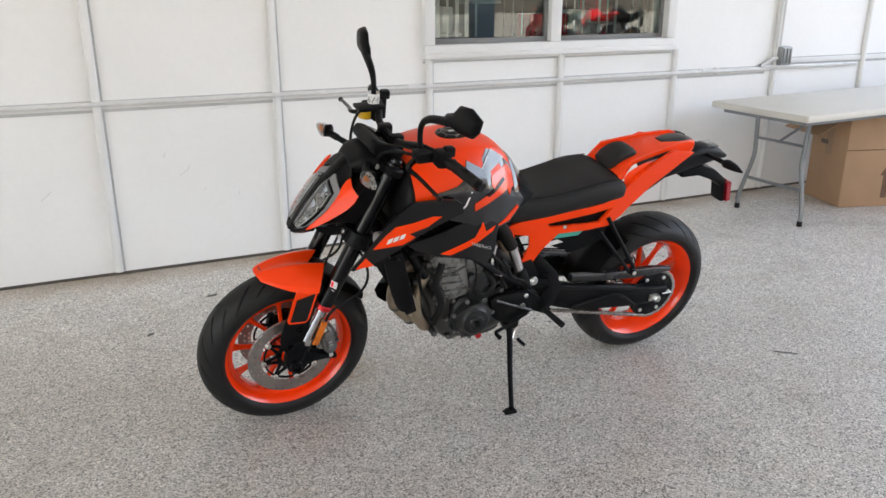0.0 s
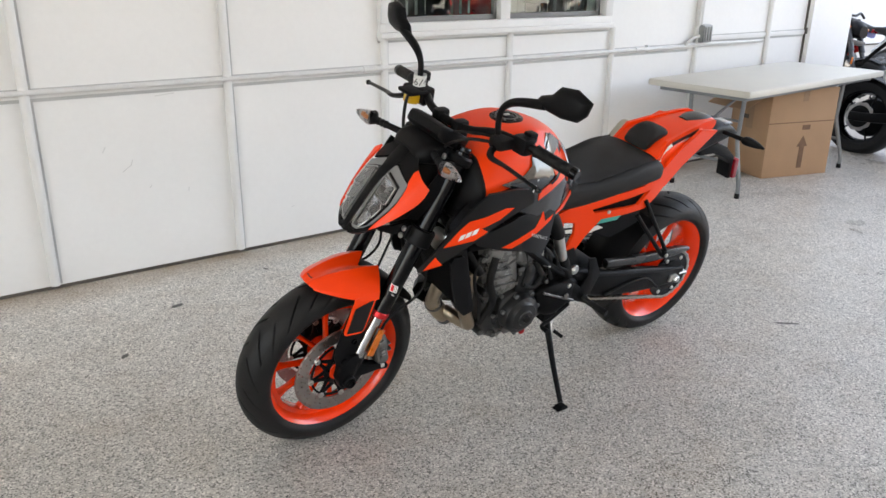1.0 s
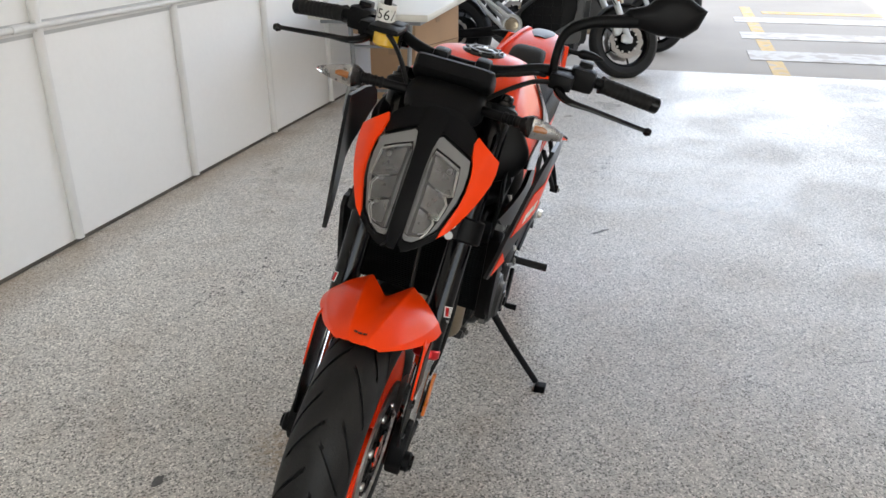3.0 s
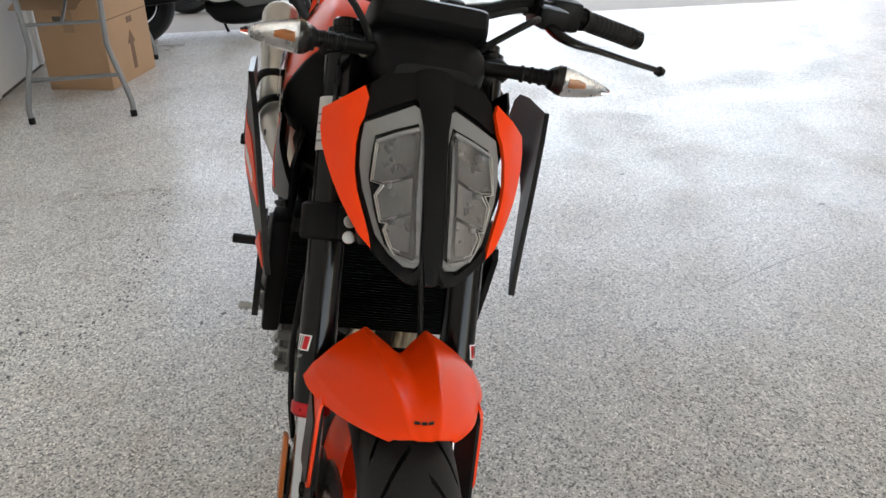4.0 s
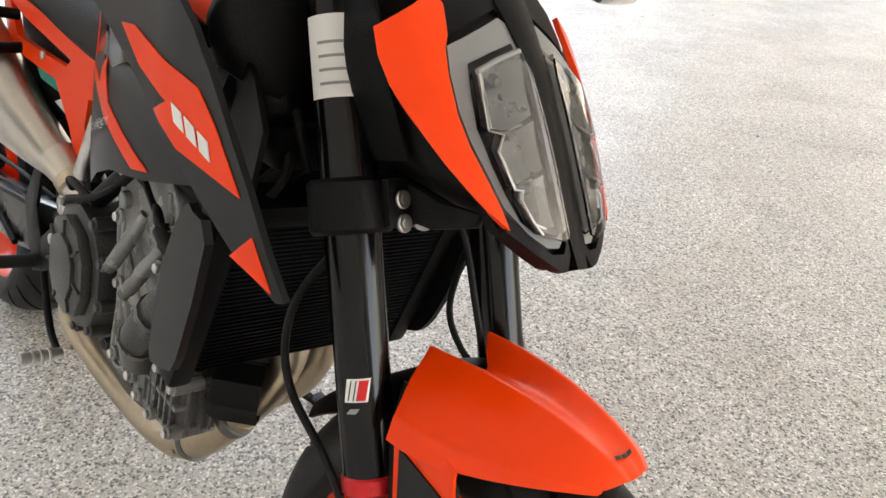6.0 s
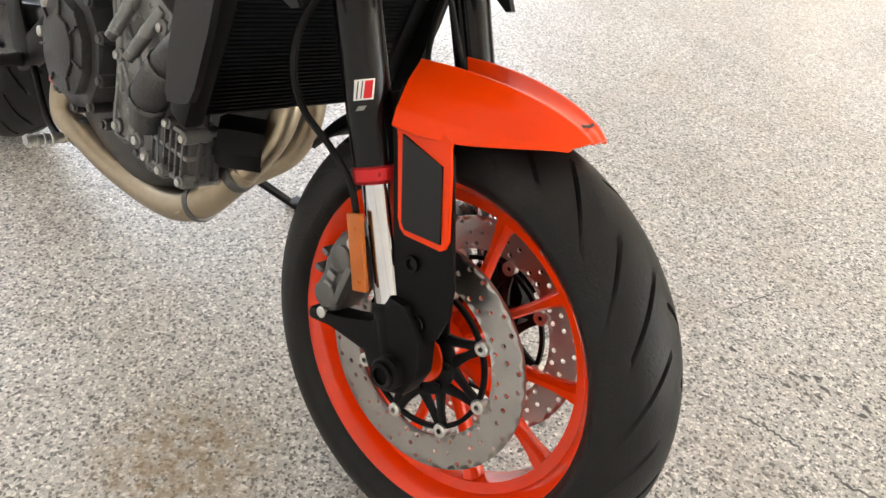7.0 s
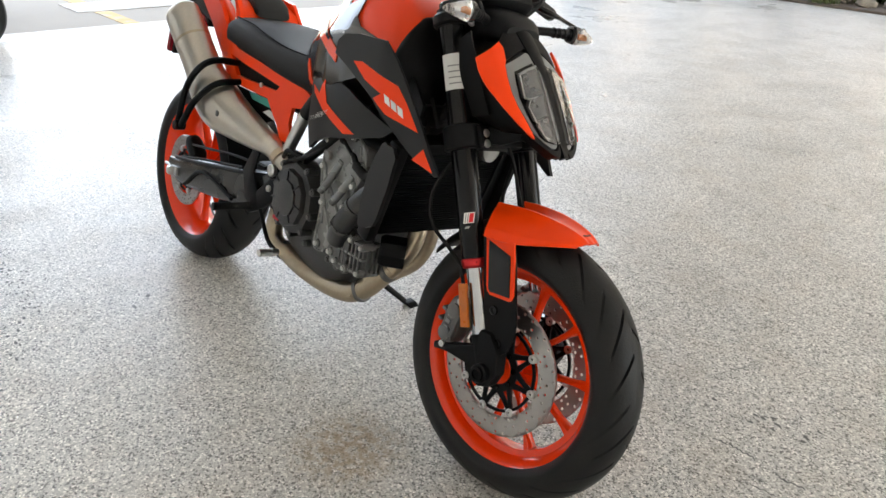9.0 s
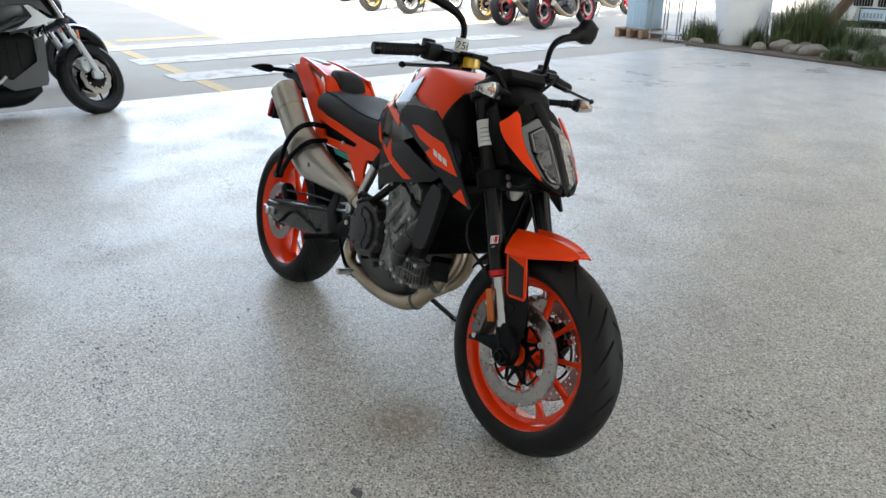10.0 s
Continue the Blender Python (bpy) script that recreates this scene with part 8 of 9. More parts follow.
slab_with("canopy_post", (0.3, 0.3, 3.85), (6.2, -7.1, 1.9), M_POT, "white square canopy post", "post", 0.01)

# cabinet and rack at the corner
M_CABINET = surface("pale blue painted sheet steel", (0.36, 0.46, 0.52), 0.45, metal=0.1, vary=0.08, scale=6)
M_PALLET = surface("weathered pallet wood", (0.24, 0.15, 0.09), 0.85, vary=0.3, scale=12, grain=50, bump=0.6)
pallet = thing("pallet", "weathered wooden pallet on the pavement", "pallet", pose(7.75, -6.3, -0.02))
for k in range(5):
    part("deck_board", box((0.09, 0.55, 0.018), (-0.24 + 0.12 * k, 0, 0.135), 0.003), M_PALLET, pallet)
for x in (-0.24, 0, 0.24):
    part("bearer", box((0.08, 0.55, 0.10), (x, 0, 0.075), 0.004), M_PALLET, pallet)
    part("bottom_board", box((0.09, 0.55, 0.018), (x, 0, 0.014), 0.003), M_PALLET, pallet)
cabinet = thing("steel_cabinet", "pale blue ribbed steel cabinet standing on a pallet", "cabinet", pose(7.72, -6.35, 0.124))
part("cabinet_body", box((0.40, 0.40, 1.5), (0, 0, 0.75), 0.008), M_CABINET, cabinet)
for k in range(6):
    part("cabinet_rib", box((0.012, 0.01, 1.4), (-0.16 + 0.064 * k, 0.203, 0.75), 0.002), M_CABINET, cabinet)
rack = thing("steel_rack", "open dark steel rack with thin posts", "rack", pose(7.12, -6.30, -0.02))
for x in (-0.25, 0.0, 0.25):
    for y in (-0.2, 0.2):
        part("rack_post", rod((x, y, 0.0), (x, y, 1.7), 0.012, 8), M_GREYBOX, rack)
for z in (0.12, 0.7, 1.3):
    part("rack_shelf", box((0.56, 0.44, 0.02), (0, 0, z), 0.003), M_GREYBOX, rack)

# ---- parked motorcycles outside ----
M_TUBE = surface("dark grey frame paint", (0.03, 0.03, 0.032), 0.4, vary=0.1, scale=12)
M_BLUE = surface("blue lacquer", (0.02, 0.05, 0.45), 0.3, vary=0.05, scale=5, coat=0.6)
M_REDPAINT = surface("red lacquer", (0.60, 0.02, 0.02), 0.3, vary=0.05, scale=5, coat=0.6)
M_CHARCOAL = surface("charcoal satin paint", (0.050, 0.052, 0.055), 0.38, vary=0.1, scale=5, coat=0.2)
M_SILVER = surface("silver paint", (0.50, 0.52, 0.53), 0.35, metal=0.3, vary=0.06, scale=8)
M_GOLD = surface("gold anodised wheel", (0.55, 0.33, 0.06), 0.3, metal=0.7, vary=0.1, scale=12)
M_REDRIM = surface("red wheel paint", (0.55, 0.02, 0.03), 0.3, vary=0.08, scale=12)


def petal_disc(radius, y, at, petals=10):
    """A wave-edged brake disc about the y axis."""
    bm = bmesh.new()
    n = petals * 8
    rings = []
    for k in range(n):
        a = 2 * math.pi * k / n
        wave = math.cos(petals * a)
        inner, outer = radius * (0.70 + 0.035 * wave), radius * (0.965 + 0.035 * wave)
        rings.append([bm.verts.new((q * math.cos(a), y + d, q * math.sin(a))) for q, d in ((inner, -0.002), (outer, -0.002), (outer, 0.002), (inner, 0.002))])
    for k in range(n):
        a, b = rings[k], rings[(k + 1) % n]
        for j in range(4):
            bm.faces.new((a[j], a[(j + 1) % 4], b[(j + 1) % 4], b[j]))
    bm.transform(at)
    return bm


def road_wheel(parent, x, radius, half, rim, spokes=10, discs=True):
    at = Matrix.Translation((x, 0, radius))
    hub = part("wheel", lathe([(0.015, -0.06), (0.04, -0.055), (0.035, 0), (0.04, 0.055), (0.015, 0.06)], 24, m=at), rim, parent)
    prof = [(0.215, -half * 0.78), (0.235, -half * 0.86), (radius * 0.88, -half), (radius * 0.95, -half * 0.82), (radius * 0.985, -half * 0.45), (radius, 0), (radius * 0.985, half * 0.45), (radius * 0.95, half * 0.82), (radius * 0.88, half), (0.235, half * 0.86), (0.215, half * 0.78)]
    part("tyre", lathe(prof, 64, m=at), M_TYRE, hub)
    w = half * 0.75
    part("rim", lathe([(0.232, -w), (0.210, -w + 0.012), (0.195, 0), (0.210, w - 0.012), (0.232, w), (0.222, w), (0.198, w - 0.014), (0.182, 0), (0.198, -w + 0.014), (0.222, -w)], 64, closed=True, m=at), rim, hub)
    for k in range(spokes):
        a = 2 * math.pi * k / spokes
        c, s = math.cos(a), math.sin(a)
        part("spoke", tube([(x + 0.03 * c, 0, radius + 0.03 * s), (x + 0.19 * c, 0, radius + 0.19 * s)], 0.009, 6, straight=True), rim, hub)
    if discs:
        for y in (-0.062, 0.062):
            part("brake_disc", petal_disc(0.150, y, at), M_DISC, hub)
            part("disc_carrier", lathe([(0.03, y - 0.003), (0.05, y - 0.003), (0.112, y), (0.05, y + 0.003), (0.03, y + 0.003)], 5, closed=True, m=at), M_GLOSS, hub)
    return hub


def parked_bike(name, m, body, accent, rim, fork, label, fender=None):
    b = thing(name, label, "motorcycle", m, "motorcycles parked outside")
    road_wheel(b, 0.0, 0.312, 0.085, rim)
    road_wheel(b, 1.42, 0.297, 0.06, rim)
    for y in (-0.10, 0.10):
        part("fork_leg", rod((1.40, y, 0.30), (1.20, y, 0.74), 0.024), fork, b)
        part("fork_tube", rod((1.24, y, 0.66), (1.09, y, 0.99), 0.030), M_TUBE, b)
        part("brake_caliper", box((0.09, 0.05, 0.06), (1.32, y * 0.95, 0.38), 0.012), M_CALIPER, b)
        part("axle_lug", box((0.07, 0.04, 0.06), (1.415, y, 0.30), 0.012), fork, b)
        part("reflector", box((0.02, 0.006, 0.07), (1.295, y * 1.30, 0.56), 0.002), M_AMBER, b)
    part("triple_clamp", box((0.06, 0.26, 0.05), (1.20, 0, 0.75), 0.012), M_TUBE, b)
    part("mudguard", shell([[(1.42 + (0.318 - 0.02 * abs(u)) * math.cos(radians(a)), 0.075 * u, 0.297 + (0.318 - 0.02 * abs(u)) * math.sin(radians(a))) for u in (-1, -0.5, 0, 0.5, 1)] for a in (62, 85, 108, 130)], 0.004, 3), fender or M_BLACK, b)
    part("handlebar", tube([(0.98, 0.38, 1.04), (1.03, 0.22, 1.07), (1.07, 0.08, 1.03), (1.07, -0.08, 1.03), (1.03, -0.22, 1.07), (0.98, -0.38, 1.04)], 0.013, 10, 4), M_BLACK, b)
    part("headlamp", hull([(1.14, 0.98, 0.80, 0.09), (1.20, 0.97, 0.79, 0.10), (1.26, 0.92, 0.80, 0.07)], 14, 3), M_BLACK, b)
    part("tank", hull([(0.58, 0.82, 0.72, 0.09), (0.70, 0.93, 0.70, 0.14), (0.88, 1.0, 0.70, 0.165), (1.02, 0.97, 0.74, 0.15), (1.12, 0.88, 0.78, 0.09)], 18, 3), body, b)
    part("seat", hull([(-0.02, 0.93, 0.88, 0.07), (0.15, 0.90, 0.82, 0.11), (0.35, 0.83, 0.75, 0.13), (0.50, 0.81, 0.73, 0.13), (0.64, 0.83, 0.74, 0.10)], 16, 3, power=3), M_SEAT, b)
    part("tail", hull([(-0.26, 0.96, 0.91, 0.03), (-0.12, 0.96, 0.85, 0.07), (0.10, 0.89, 0.79, 0.10), (0.40, 0.77, 0.68, 0.12)], 14, 3), body, b)
    part("tail_accent", hull([(-0.27, 0.945, 0.92, 0.05), (-0.15, 0.935, 0.89, 0.095), (0.0, 0.90, 0.86, 0.115)], 12, 2), accent, b)
    for s in (-1, 1):
        part("swingarm", hull([(-0.05, 0.335, 0.285, 0.014, 0.12 * s), (0.2, 0.37, 0.29, 0.02, 0.125 * s), (0.5, 0.46, 0.37, 0.025, 0.11 * s)], 10, 2, power=4), M_TUBE, b)
        part("side_wing", sheet([(1.22, 0.70), (1.05, 0.80), (0.90, 0.74), (1.0, 0.68), (0.92, 0.58), (1.06, 0.63)], lambda u, v: (u, 0.165 * s, v), 0.008, 0.05), accent, b)
        part("indicator", tube([(1.16, 0.10 * s, 0.90), (1.16, 0.22 * s, 0.90)], [0.010, 0.016], 8, straight=True), M_AMBER, b)
        part("footpeg", rod((0.50, 0.14 * s, 0.36), (0.50, 0.24 * s, 0.36), 0.012), M_RUBBER, b)
    part("shock", rod((0.45, 0.05, 0.52), (0.60, 0.05, 0.68), 0.028), M_SILVER, b)
    part("engine_block", hull([(0.52, 0.50, 0.30, 0.11), (0.66, 0.56, 0.20, 0.14), (0.85, 0.52, 0.20, 0.13), (0.98, 0.42, 0.28, 0.10)], 14, 2, power=4), M_CAST, b)
    part("cylinder", box((0.17, 0.24, 0.26), (0.84, 0, 0.60), 0.02, m=None), M_CASTLIGHT, b)
    for k in range(5):
        part("cylinder_fin", box((0.19, 0.26, 0.008), (0.84, 0, 0.50 + 0.042 * k), 0.002), M_CAST, b)
    part("engine_cover", rod((0.68, -0.17, 0.38), (0.68, 0.17, 0.38), 0.085, 24), M_CASTLIGHT, b)
    part("exhaust_pipe", tube([(0.95, -0.06, 0.58), (1.08, -0.07, 0.48), (1.04, -0.08, 0.28), (0.80, -0.10, 0.18), (0.45, -0.14, 0.24), (0.10, -0.20, 0.42)], [0.02, 0.02, 0.022, 0.025, 0.03, 0.045, 0.05], 12, 4), M_STEEL, b)
    part("radiator", box((0.04, 0.28, 0.24), (1.04, 0, 0.62), 0.01), M_BLACK, b)
    part("plate_bracket", box((0.02, 0.10, 0.20), (-0.28, 0, 0.74), 0.004), M_BLACK, b)
    part("side_stand", rod((0.62, 0.10, 0.26), (0.66, 0.26, 0.045), 0.011), M_BLACK, b)
    part("frame_tube", tube([(1.12, 0.05, 0.86), (0.95, 0.13, 0.70), (0.62, 0.12, 0.50), (0.52, 0.10, 0.38)], 0.016, 8, 3), M_TUBE, b)
    part("frame_tube", tube([(1.12, -0.05, 0.86), (0.95, -0.13, 0.70), (0.62, -0.12, 0.50), (0.52, -0.10, 0.38)], 0.016, 8, 3), M_TUBE, b)
    return b


def electric_bike(m, label):
    """A chain-less street machine: boxed battery, coil-over shock lying flat, silver arms and wings."""
    b = thing("parked_motorcycle", label, "motorcycle", m, "motorcycles parked outside")
    road_wheel(b, 0.0, 0.312, 0.088, M_GLOSS, 5, False)
    front = road_wheel(b, 1.45, 0.300, 0.062, M_GLOSS, 5)
    turned = [front]
    part("belt_pulley", lathe([(0.04, 0.085), (0.150, 0.085), (0.156, 0.092), (0.156, 0.108), (0.150, 0.112), (0.04, 0.108)], 60, closed=True, m=Matrix.Translation((0, 0, 0.312))), M_BLACK, b, "black rear belt pulley")
    part("rear_disc", petal_disc(0.120, -0.085, Matrix.Translation((0, 0, 0.312))), M_DISC, b)
    part("rear_disc_hub", lathe([(0.03, -0.082), (0.090, -0.084), (0.090, -0.088), (0.03, -0.088)], 40, closed=True, m=Matrix.Translation((0, 0, 0.312))), M_GLOSS, b)
    for s in (-1, 1):
        for k in range(10):
            a = 2 * math.pi * k / 10
            part("disc_bolt", rod((1.45 + 0.098 * math.cos(a), 0.062 * s, 0.300 + 0.098 * math.sin(a)), (1.45 + 0.098 * math.cos(a), 0.070 * s, 0.300 + 0.098 * math.sin(a)), 0.010, 10), M_ALLOY, front)
        turned.append(part("fork_leg", rod((1.455, 0.105 * s, 0.295), (1.285, 0.105 * s, 0.665), 0.026), M_SILVER, b))
        turned.append(part("fork_tube", rod((1.30, 0.105 * s, 0.63), (1.135, 0.105 * s, 1.00), 0.021), M_CHROME, b))
        turned.append(part("fork_foot", hull([(1.39, 0.335, 0.275, 0.016, 0.105 * s), (1.43, 0.345, 0.262, 0.022, 0.105 * s), (1.48, 0.325, 0.272, 0.018, 0.105 * s)], 12, 2), M_SILVER, b))
        caliper = part("brake_caliper", hull([(1.315, 0.43, 0.36, 0.016, 0.086 * s), (1.34, 0.455, 0.325, 0.028, 0.086 * s), (1.37, 0.44, 0.33, 0.028, 0.086 * s), (1.39, 0.40, 0.35, 0.016, 0.086 * s)], 12, 2, power=4), M_SILVER, b)
        turned.append(caliper)
        part("caliper_bolt", rod((1.345, 0.110 * s, 0.42), (1.345, 0.120 * s, 0.42), 0.008, 10), M_CALIPER, caliper)
        turned.append(part("brake_hose", tube([(1.345, 0.10 * s, 0.45), (1.33, 0.12 * s, 0.54), (1.24, 0.11 * s, 0.66), (1.18, 0.06 * s, 0.78)], 0.005, 8, 4), M_RUBBER, b))
        turned.append(part("reflector", box((0.022, 0.006, 0.070), (1.325, 0.138 * s, 0.625), 0.002), M_AMBER, b, "amber side reflector"))
        part("swingarm", hull([(-0.06, 0.345, 0.275, 0.014, 0.130 * s), (0.10, 0.350, 0.275, 0.018, 0.135 * s), (0.35, 0.385, 0.300, 0.022, 0.140 * s), (0.52, 0.43, 0.33, 0.024, 0.13 * s)], 12, 2, power=4), M_BLACK, b)
        # cast silver arm with a long slot, from the pivot ring up to the rear hugger
        arm = part("cast_arm", tube([(0.50, 0.166 * s, 0.455), (0.33, 0.168 * s, 0.575), (0.15, 0.165 * s, 0.690)], [0.017, 0.014, 0.012], 10, 4, flat=1.2), M_SILVER, b, "silver cast arm")
        part("arm_rail", tube([(0.45, 0.166 * s, 0.375), (0.30, 0.168 * s, 0.505), (0.17, 0.166 * s, 0.640), (0.14, 0.165 * s, 0.690)], [0.015, 0.013, 0.012, 0.012], 10, 4, flat=1.2), M_SILVER, arm)
        ring = part("pivot_ring", lathe([(0.060, 0.132 * s), (0.088, 0.136 * s), (0.092, 0.155 * s), (0.088, 0.176 * s), (0.066, 0.178 * s), (0.060, 0.165 * s)], 36, closed=True, m=Matrix.Translation((0.525, 0, 0.400))), M_SILVER, b, "silver pivot ring")
        part("pivot_cap", lathe([(0.0001, 0.168 * s), (0.030, 0.170 * s), (0.045, 0.166 * s), (0.060, 0.160 * s), (0.060, 0.12 * s)], 30, m=Matrix.Translation((0.525, 0, 0.400))), M_STEEL, ring, "brown bearing cap")
        part("foot_lever", tube([(0.58, 0.165 * s, 0.325), (0.66, 0.170 * s, 0.300), (0.76, 0.168 * s, 0.315), (0.82, 0.160 * s, 0.36)], 0.014, 10, 4), M_SILVER, b)
        part("footpeg", rod((0.50, 0.15 * s, 0.34), (0.50, 0.25 * s, 0.34), 0.013), M_RUBBER, b)
        part("side_wing", sheet([(1.245, 0.770), (1.190, 0.780), (1.06, 0.885), (1.03, 0.880), (1.075, 0.800), (0.965, 0.710), (1.10, 0.725)], lambda u, v: (u, (0.178 - 0.10 * max(u - 1.12, 0)) * s, v), 0.012, 0.03), M_SILVER, b, "silver pointed side wing")
        part("tank_panel", sheet([(0.72, 0.885), (0.86, 0.985), (1.02, 0.995), (1.14, 0.93), (1.22, 0.80), (1.08, 0.885), (0.92, 0.890), (0.84, 0.845)], lambda u, v: (u, (0.172 - 0.5 * max(v - 0.90, 0)) * s, v), 0.012, 0.03), M_CHARCOAL, b, "charcoal tank side panel")
        part("frame_rail", tube([(1.16, 0.07 * s, 0.90), (1.06, 0.155 * s, 0.80), (0.86, 0.168 * s, 0.72), (0.62, 0.150 * s, 0.55), (0.54, 0.12 * s, 0.44)], 0.017, 10, 4), M_TUBE, b)
        part("frame_rail", tube([(0.88, 0.168 * s, 0.72), (0.98, 0.170 * s, 0.79), (1.08, 0.165 * s, 0.73), (0.90, 0.170 * s, 0.68)], 0.011, 8, 4), M_TUBE, b)
        part("lower_fairing", sheet([(1.135, 0.660), (1.090, 0.640), (1.055, 0.460), (0.86, 0.330), (0.80, 0.350), (0.78, 0.300), (0.86, 0.245), (1.10, 0.275), (1.115, 0.31)], lambda u, v: (u, 0.158 * s, v), 0.014, 0.03), M_CHARCOAL, b, "grey lower fairing")
        part("subframe", tube([(0.72, 0.10 * s, 0.80), (0.45, 0.09 * s, 0.74), (0.20, 0.07 * s, 0.86), (0.02, 0.05 * s, 0.95)], 0.012, 8, 4), M_SILVER, b)
        turned.append(part("indicator", tube([(1.17, 0.10 * s, 0.90), (1.18, 0.20 * s, 0.90)], [0.010, 0.017], 8, straight=True), M_AMBER, b))
        turned.append(part("handgrip", rod((0.985, 0.28 * s, 1.075), (0.955, 0.40 * s, 1.055), 0.017), M_RUBBER, b))
    battery = part("battery_case", hull([(0.58, 0.60, 0.30, 0.11), (0.64, 0.68, 0.26, 0.145), (0.95, 0.70, 0.25, 0.145), (1.06, 0.66, 0.32, 0.11)], 18, 2, power=6), M_BLACK, b, "black ribbed battery case")
    for k in range(5):
        part("case_rib", box((0.30, 0.300, 0.007), (0.82, 0, 0.36 + 0.065 * k), 0.002), M_BLACK, battery)
    for k in range(4):
        part("case_rib", box((0.008, 0.304, 0.30), (0.70 + 0.08 * k, 0, 0.48), 0.002), M_BLACK, battery)
    part("belly_pan", hull([(0.55, 0.30, 0.22, 0.08), (0.66, 0.30, 0.13, 0.13), (0.92, 0.30, 0.13, 0.14), (1.06, 0.30, 0.22, 0.12)], 16, 3, power=4), M_BLACK, b)
    part("motor", rod((0.56, -0.12, 0.40), (0.56, 0.12, 0.40), 0.10, 30), M_CAST, b)
    shock = part("shock", rod((0.30, -0.10, 0.585), (0.76, -0.10, 0.715), 0.016), M_CALIPER, b, "coil-over shock absorber")
    coil = [(0.42 + 0.26 * k / 56 - 0.01 * math.cos(k * math.pi / 4), -0.10 + 0.034 * math.sin(k * math.pi / 4), 0.619 + 0.073 * k / 56 + 0.034 * math.cos(k * math.pi / 4)) for k in range(57)]
    part("spring", tube(coil, 0.0065, 6, 2), M_SILVER, shock)
    turned.append(part("mudguard", shell([[(1.45 + (0.322 - 0.02 * abs(u)) * math.cos(radians(a)), 0.076 * u, 0.300 + (0.322 - 0.02 * abs(u)) * math.sin(radians(a))) for u in (-1, -0.5, 0, 0.5, 1)] for a in (60, 84, 108, 132, 158)], 0.004, 3), M_BLACK, b))
    part("hugger", shell([[((0.338 - 0.02 * abs(u)) * math.cos(radians(a)), 0.11 * u, 0.312 + (0.338 - 0.02 * abs(u)) * math.sin(radians(a))) for u in (-1, -0.5, 0, 0.5, 1)] for a in (30, 60, 90, 118, 140)], 0.005, 3), M_BLACK, b)
    turned.append(part("triple_clamp", box((0.07, 0.27, 0.045), (1.255, 0, 0.735), 0.014), M_TUBE, b))
    turned.append(part("triple_clamp", box((0.07, 0.26, 0.035), (1.14, 0, 0.985), 0.012), M_TUBE, b))
    part("tank", hull([(0.66, 0.86, 0.74, 0.10), (0.76, 0.96, 0.72, 0.145), (0.92, 1.03, 0.72, 0.155), (1.04, 1.01, 0.76, 0.145), (1.14, 0.90, 0.80, 0.09)], 20, 3), M_CHARCOAL, b)
    part("seat", hull([(0.20, 0.945, 0.89, 0.09), (0.30, 0.91, 0.84, 0.12), (0.42, 0.845, 0.77, 0.135), (0.56, 0.825, 0.74, 0.13), (0.72, 0.87, 0.76, 0.10)], 18, 3, power=3), M_SEAT, b)
    tail = part("tail", hull([(-0.10, 1.035, 1.00, 0.04), (0.02, 1.035, 0.955, 0.075), (0.18, 1.00, 0.88, 0.09), (0.30, 0.93, 0.82, 0.09)], 16, 3), M_SEAT, b)
    part("tail_lamp", box((0.02, 0.07, 0.03), (-0.11, 0, 1.0), 0.006), M_REDLENS, tail)
    part("plate_arm", tube([(0.02, 0, 0.92), (-0.06, 0, 0.84), (-0.16, 0, 0.72)], 0.016, 8, 3), M_BLACK, b)
    turned.append(part("headlamp", hull([(1.16, 0.97, 0.82, 0.07), (1.22, 1.00, 0.79, 0.10), (1.30, 0.95, 0.80, 0.075)], 16, 3), M_BLACK, b))
    turned.append(part("handlebar", tube([(0.985, 0.30, 1.075), (1.03, 0.22, 1.09), (1.08, 0.09, 1.04), (1.08, -0.09, 1.04), (1.03, -0.22, 1.09), (0.985, -0.30, 1.075)], 0.013, 10, 4), M_BLACK, b))
    part("side_stand", rod((0.62, 0.10, 0.24), (0.66, 0.27, 0.045), 0.011), M_BLACK, b)
    head, axis = Vector((1.255, 0, 0.735)), Vector((-0.413, 0, 0.911))
    for ob in turned:
        ob.matrix_basis = Matrix.Translation(head) @ Matrix.Rotation(radians(33), 4, axis) @ Matrix.Translation(-head)
    return b


def stands(x, y, heading, lean=-9):
    return pose(x, y, -0.022, 0, 0, heading) @ pose(0, 0, 0, lean)


electric_bike(stands(6.15, 3.97, -93), "charcoal electric motorcycle with silver side wings on the pavement edge")
parked_bike("parked_motorcycle", stands(7.50, 3.73, -91), M_BLUE, M_BLUE, M_GLOSS, M_SILVER, "blue street motorcycle with silver fork parked in the row", fender=M_BLUE)
parked_bike("parked_motorcycle", stands(9.17, 3.56, -90), M_ORANGE, M_BLACK, M_GLOSS, M_TUBE, "orange and black street motorcycle parked in the row")
parked_bike("parked_motorcycle", stands(12.76, 3.37, -90), M_REDPAINT, M_REDPAINT, M_SILVER, M_TUBE, "red sport motorcycle with silver wheels parked in the row", fender=M_REDPAINT)
parked_bike("parked_motorcycle", stands(8.0, 6.3, -95), M_SILVER, M_REDPAINT, M_GLOSS, M_TUBE, "silver and red motorcycle parked behind the row")
parked_bike("parked_motorcycle", stands(9.6, 6.2, -92), M_BLUE, M_REDPAINT, M_GLOSS, M_TUBE, "blue and red motorcycle parked behind the row", fender=M_BLUE)
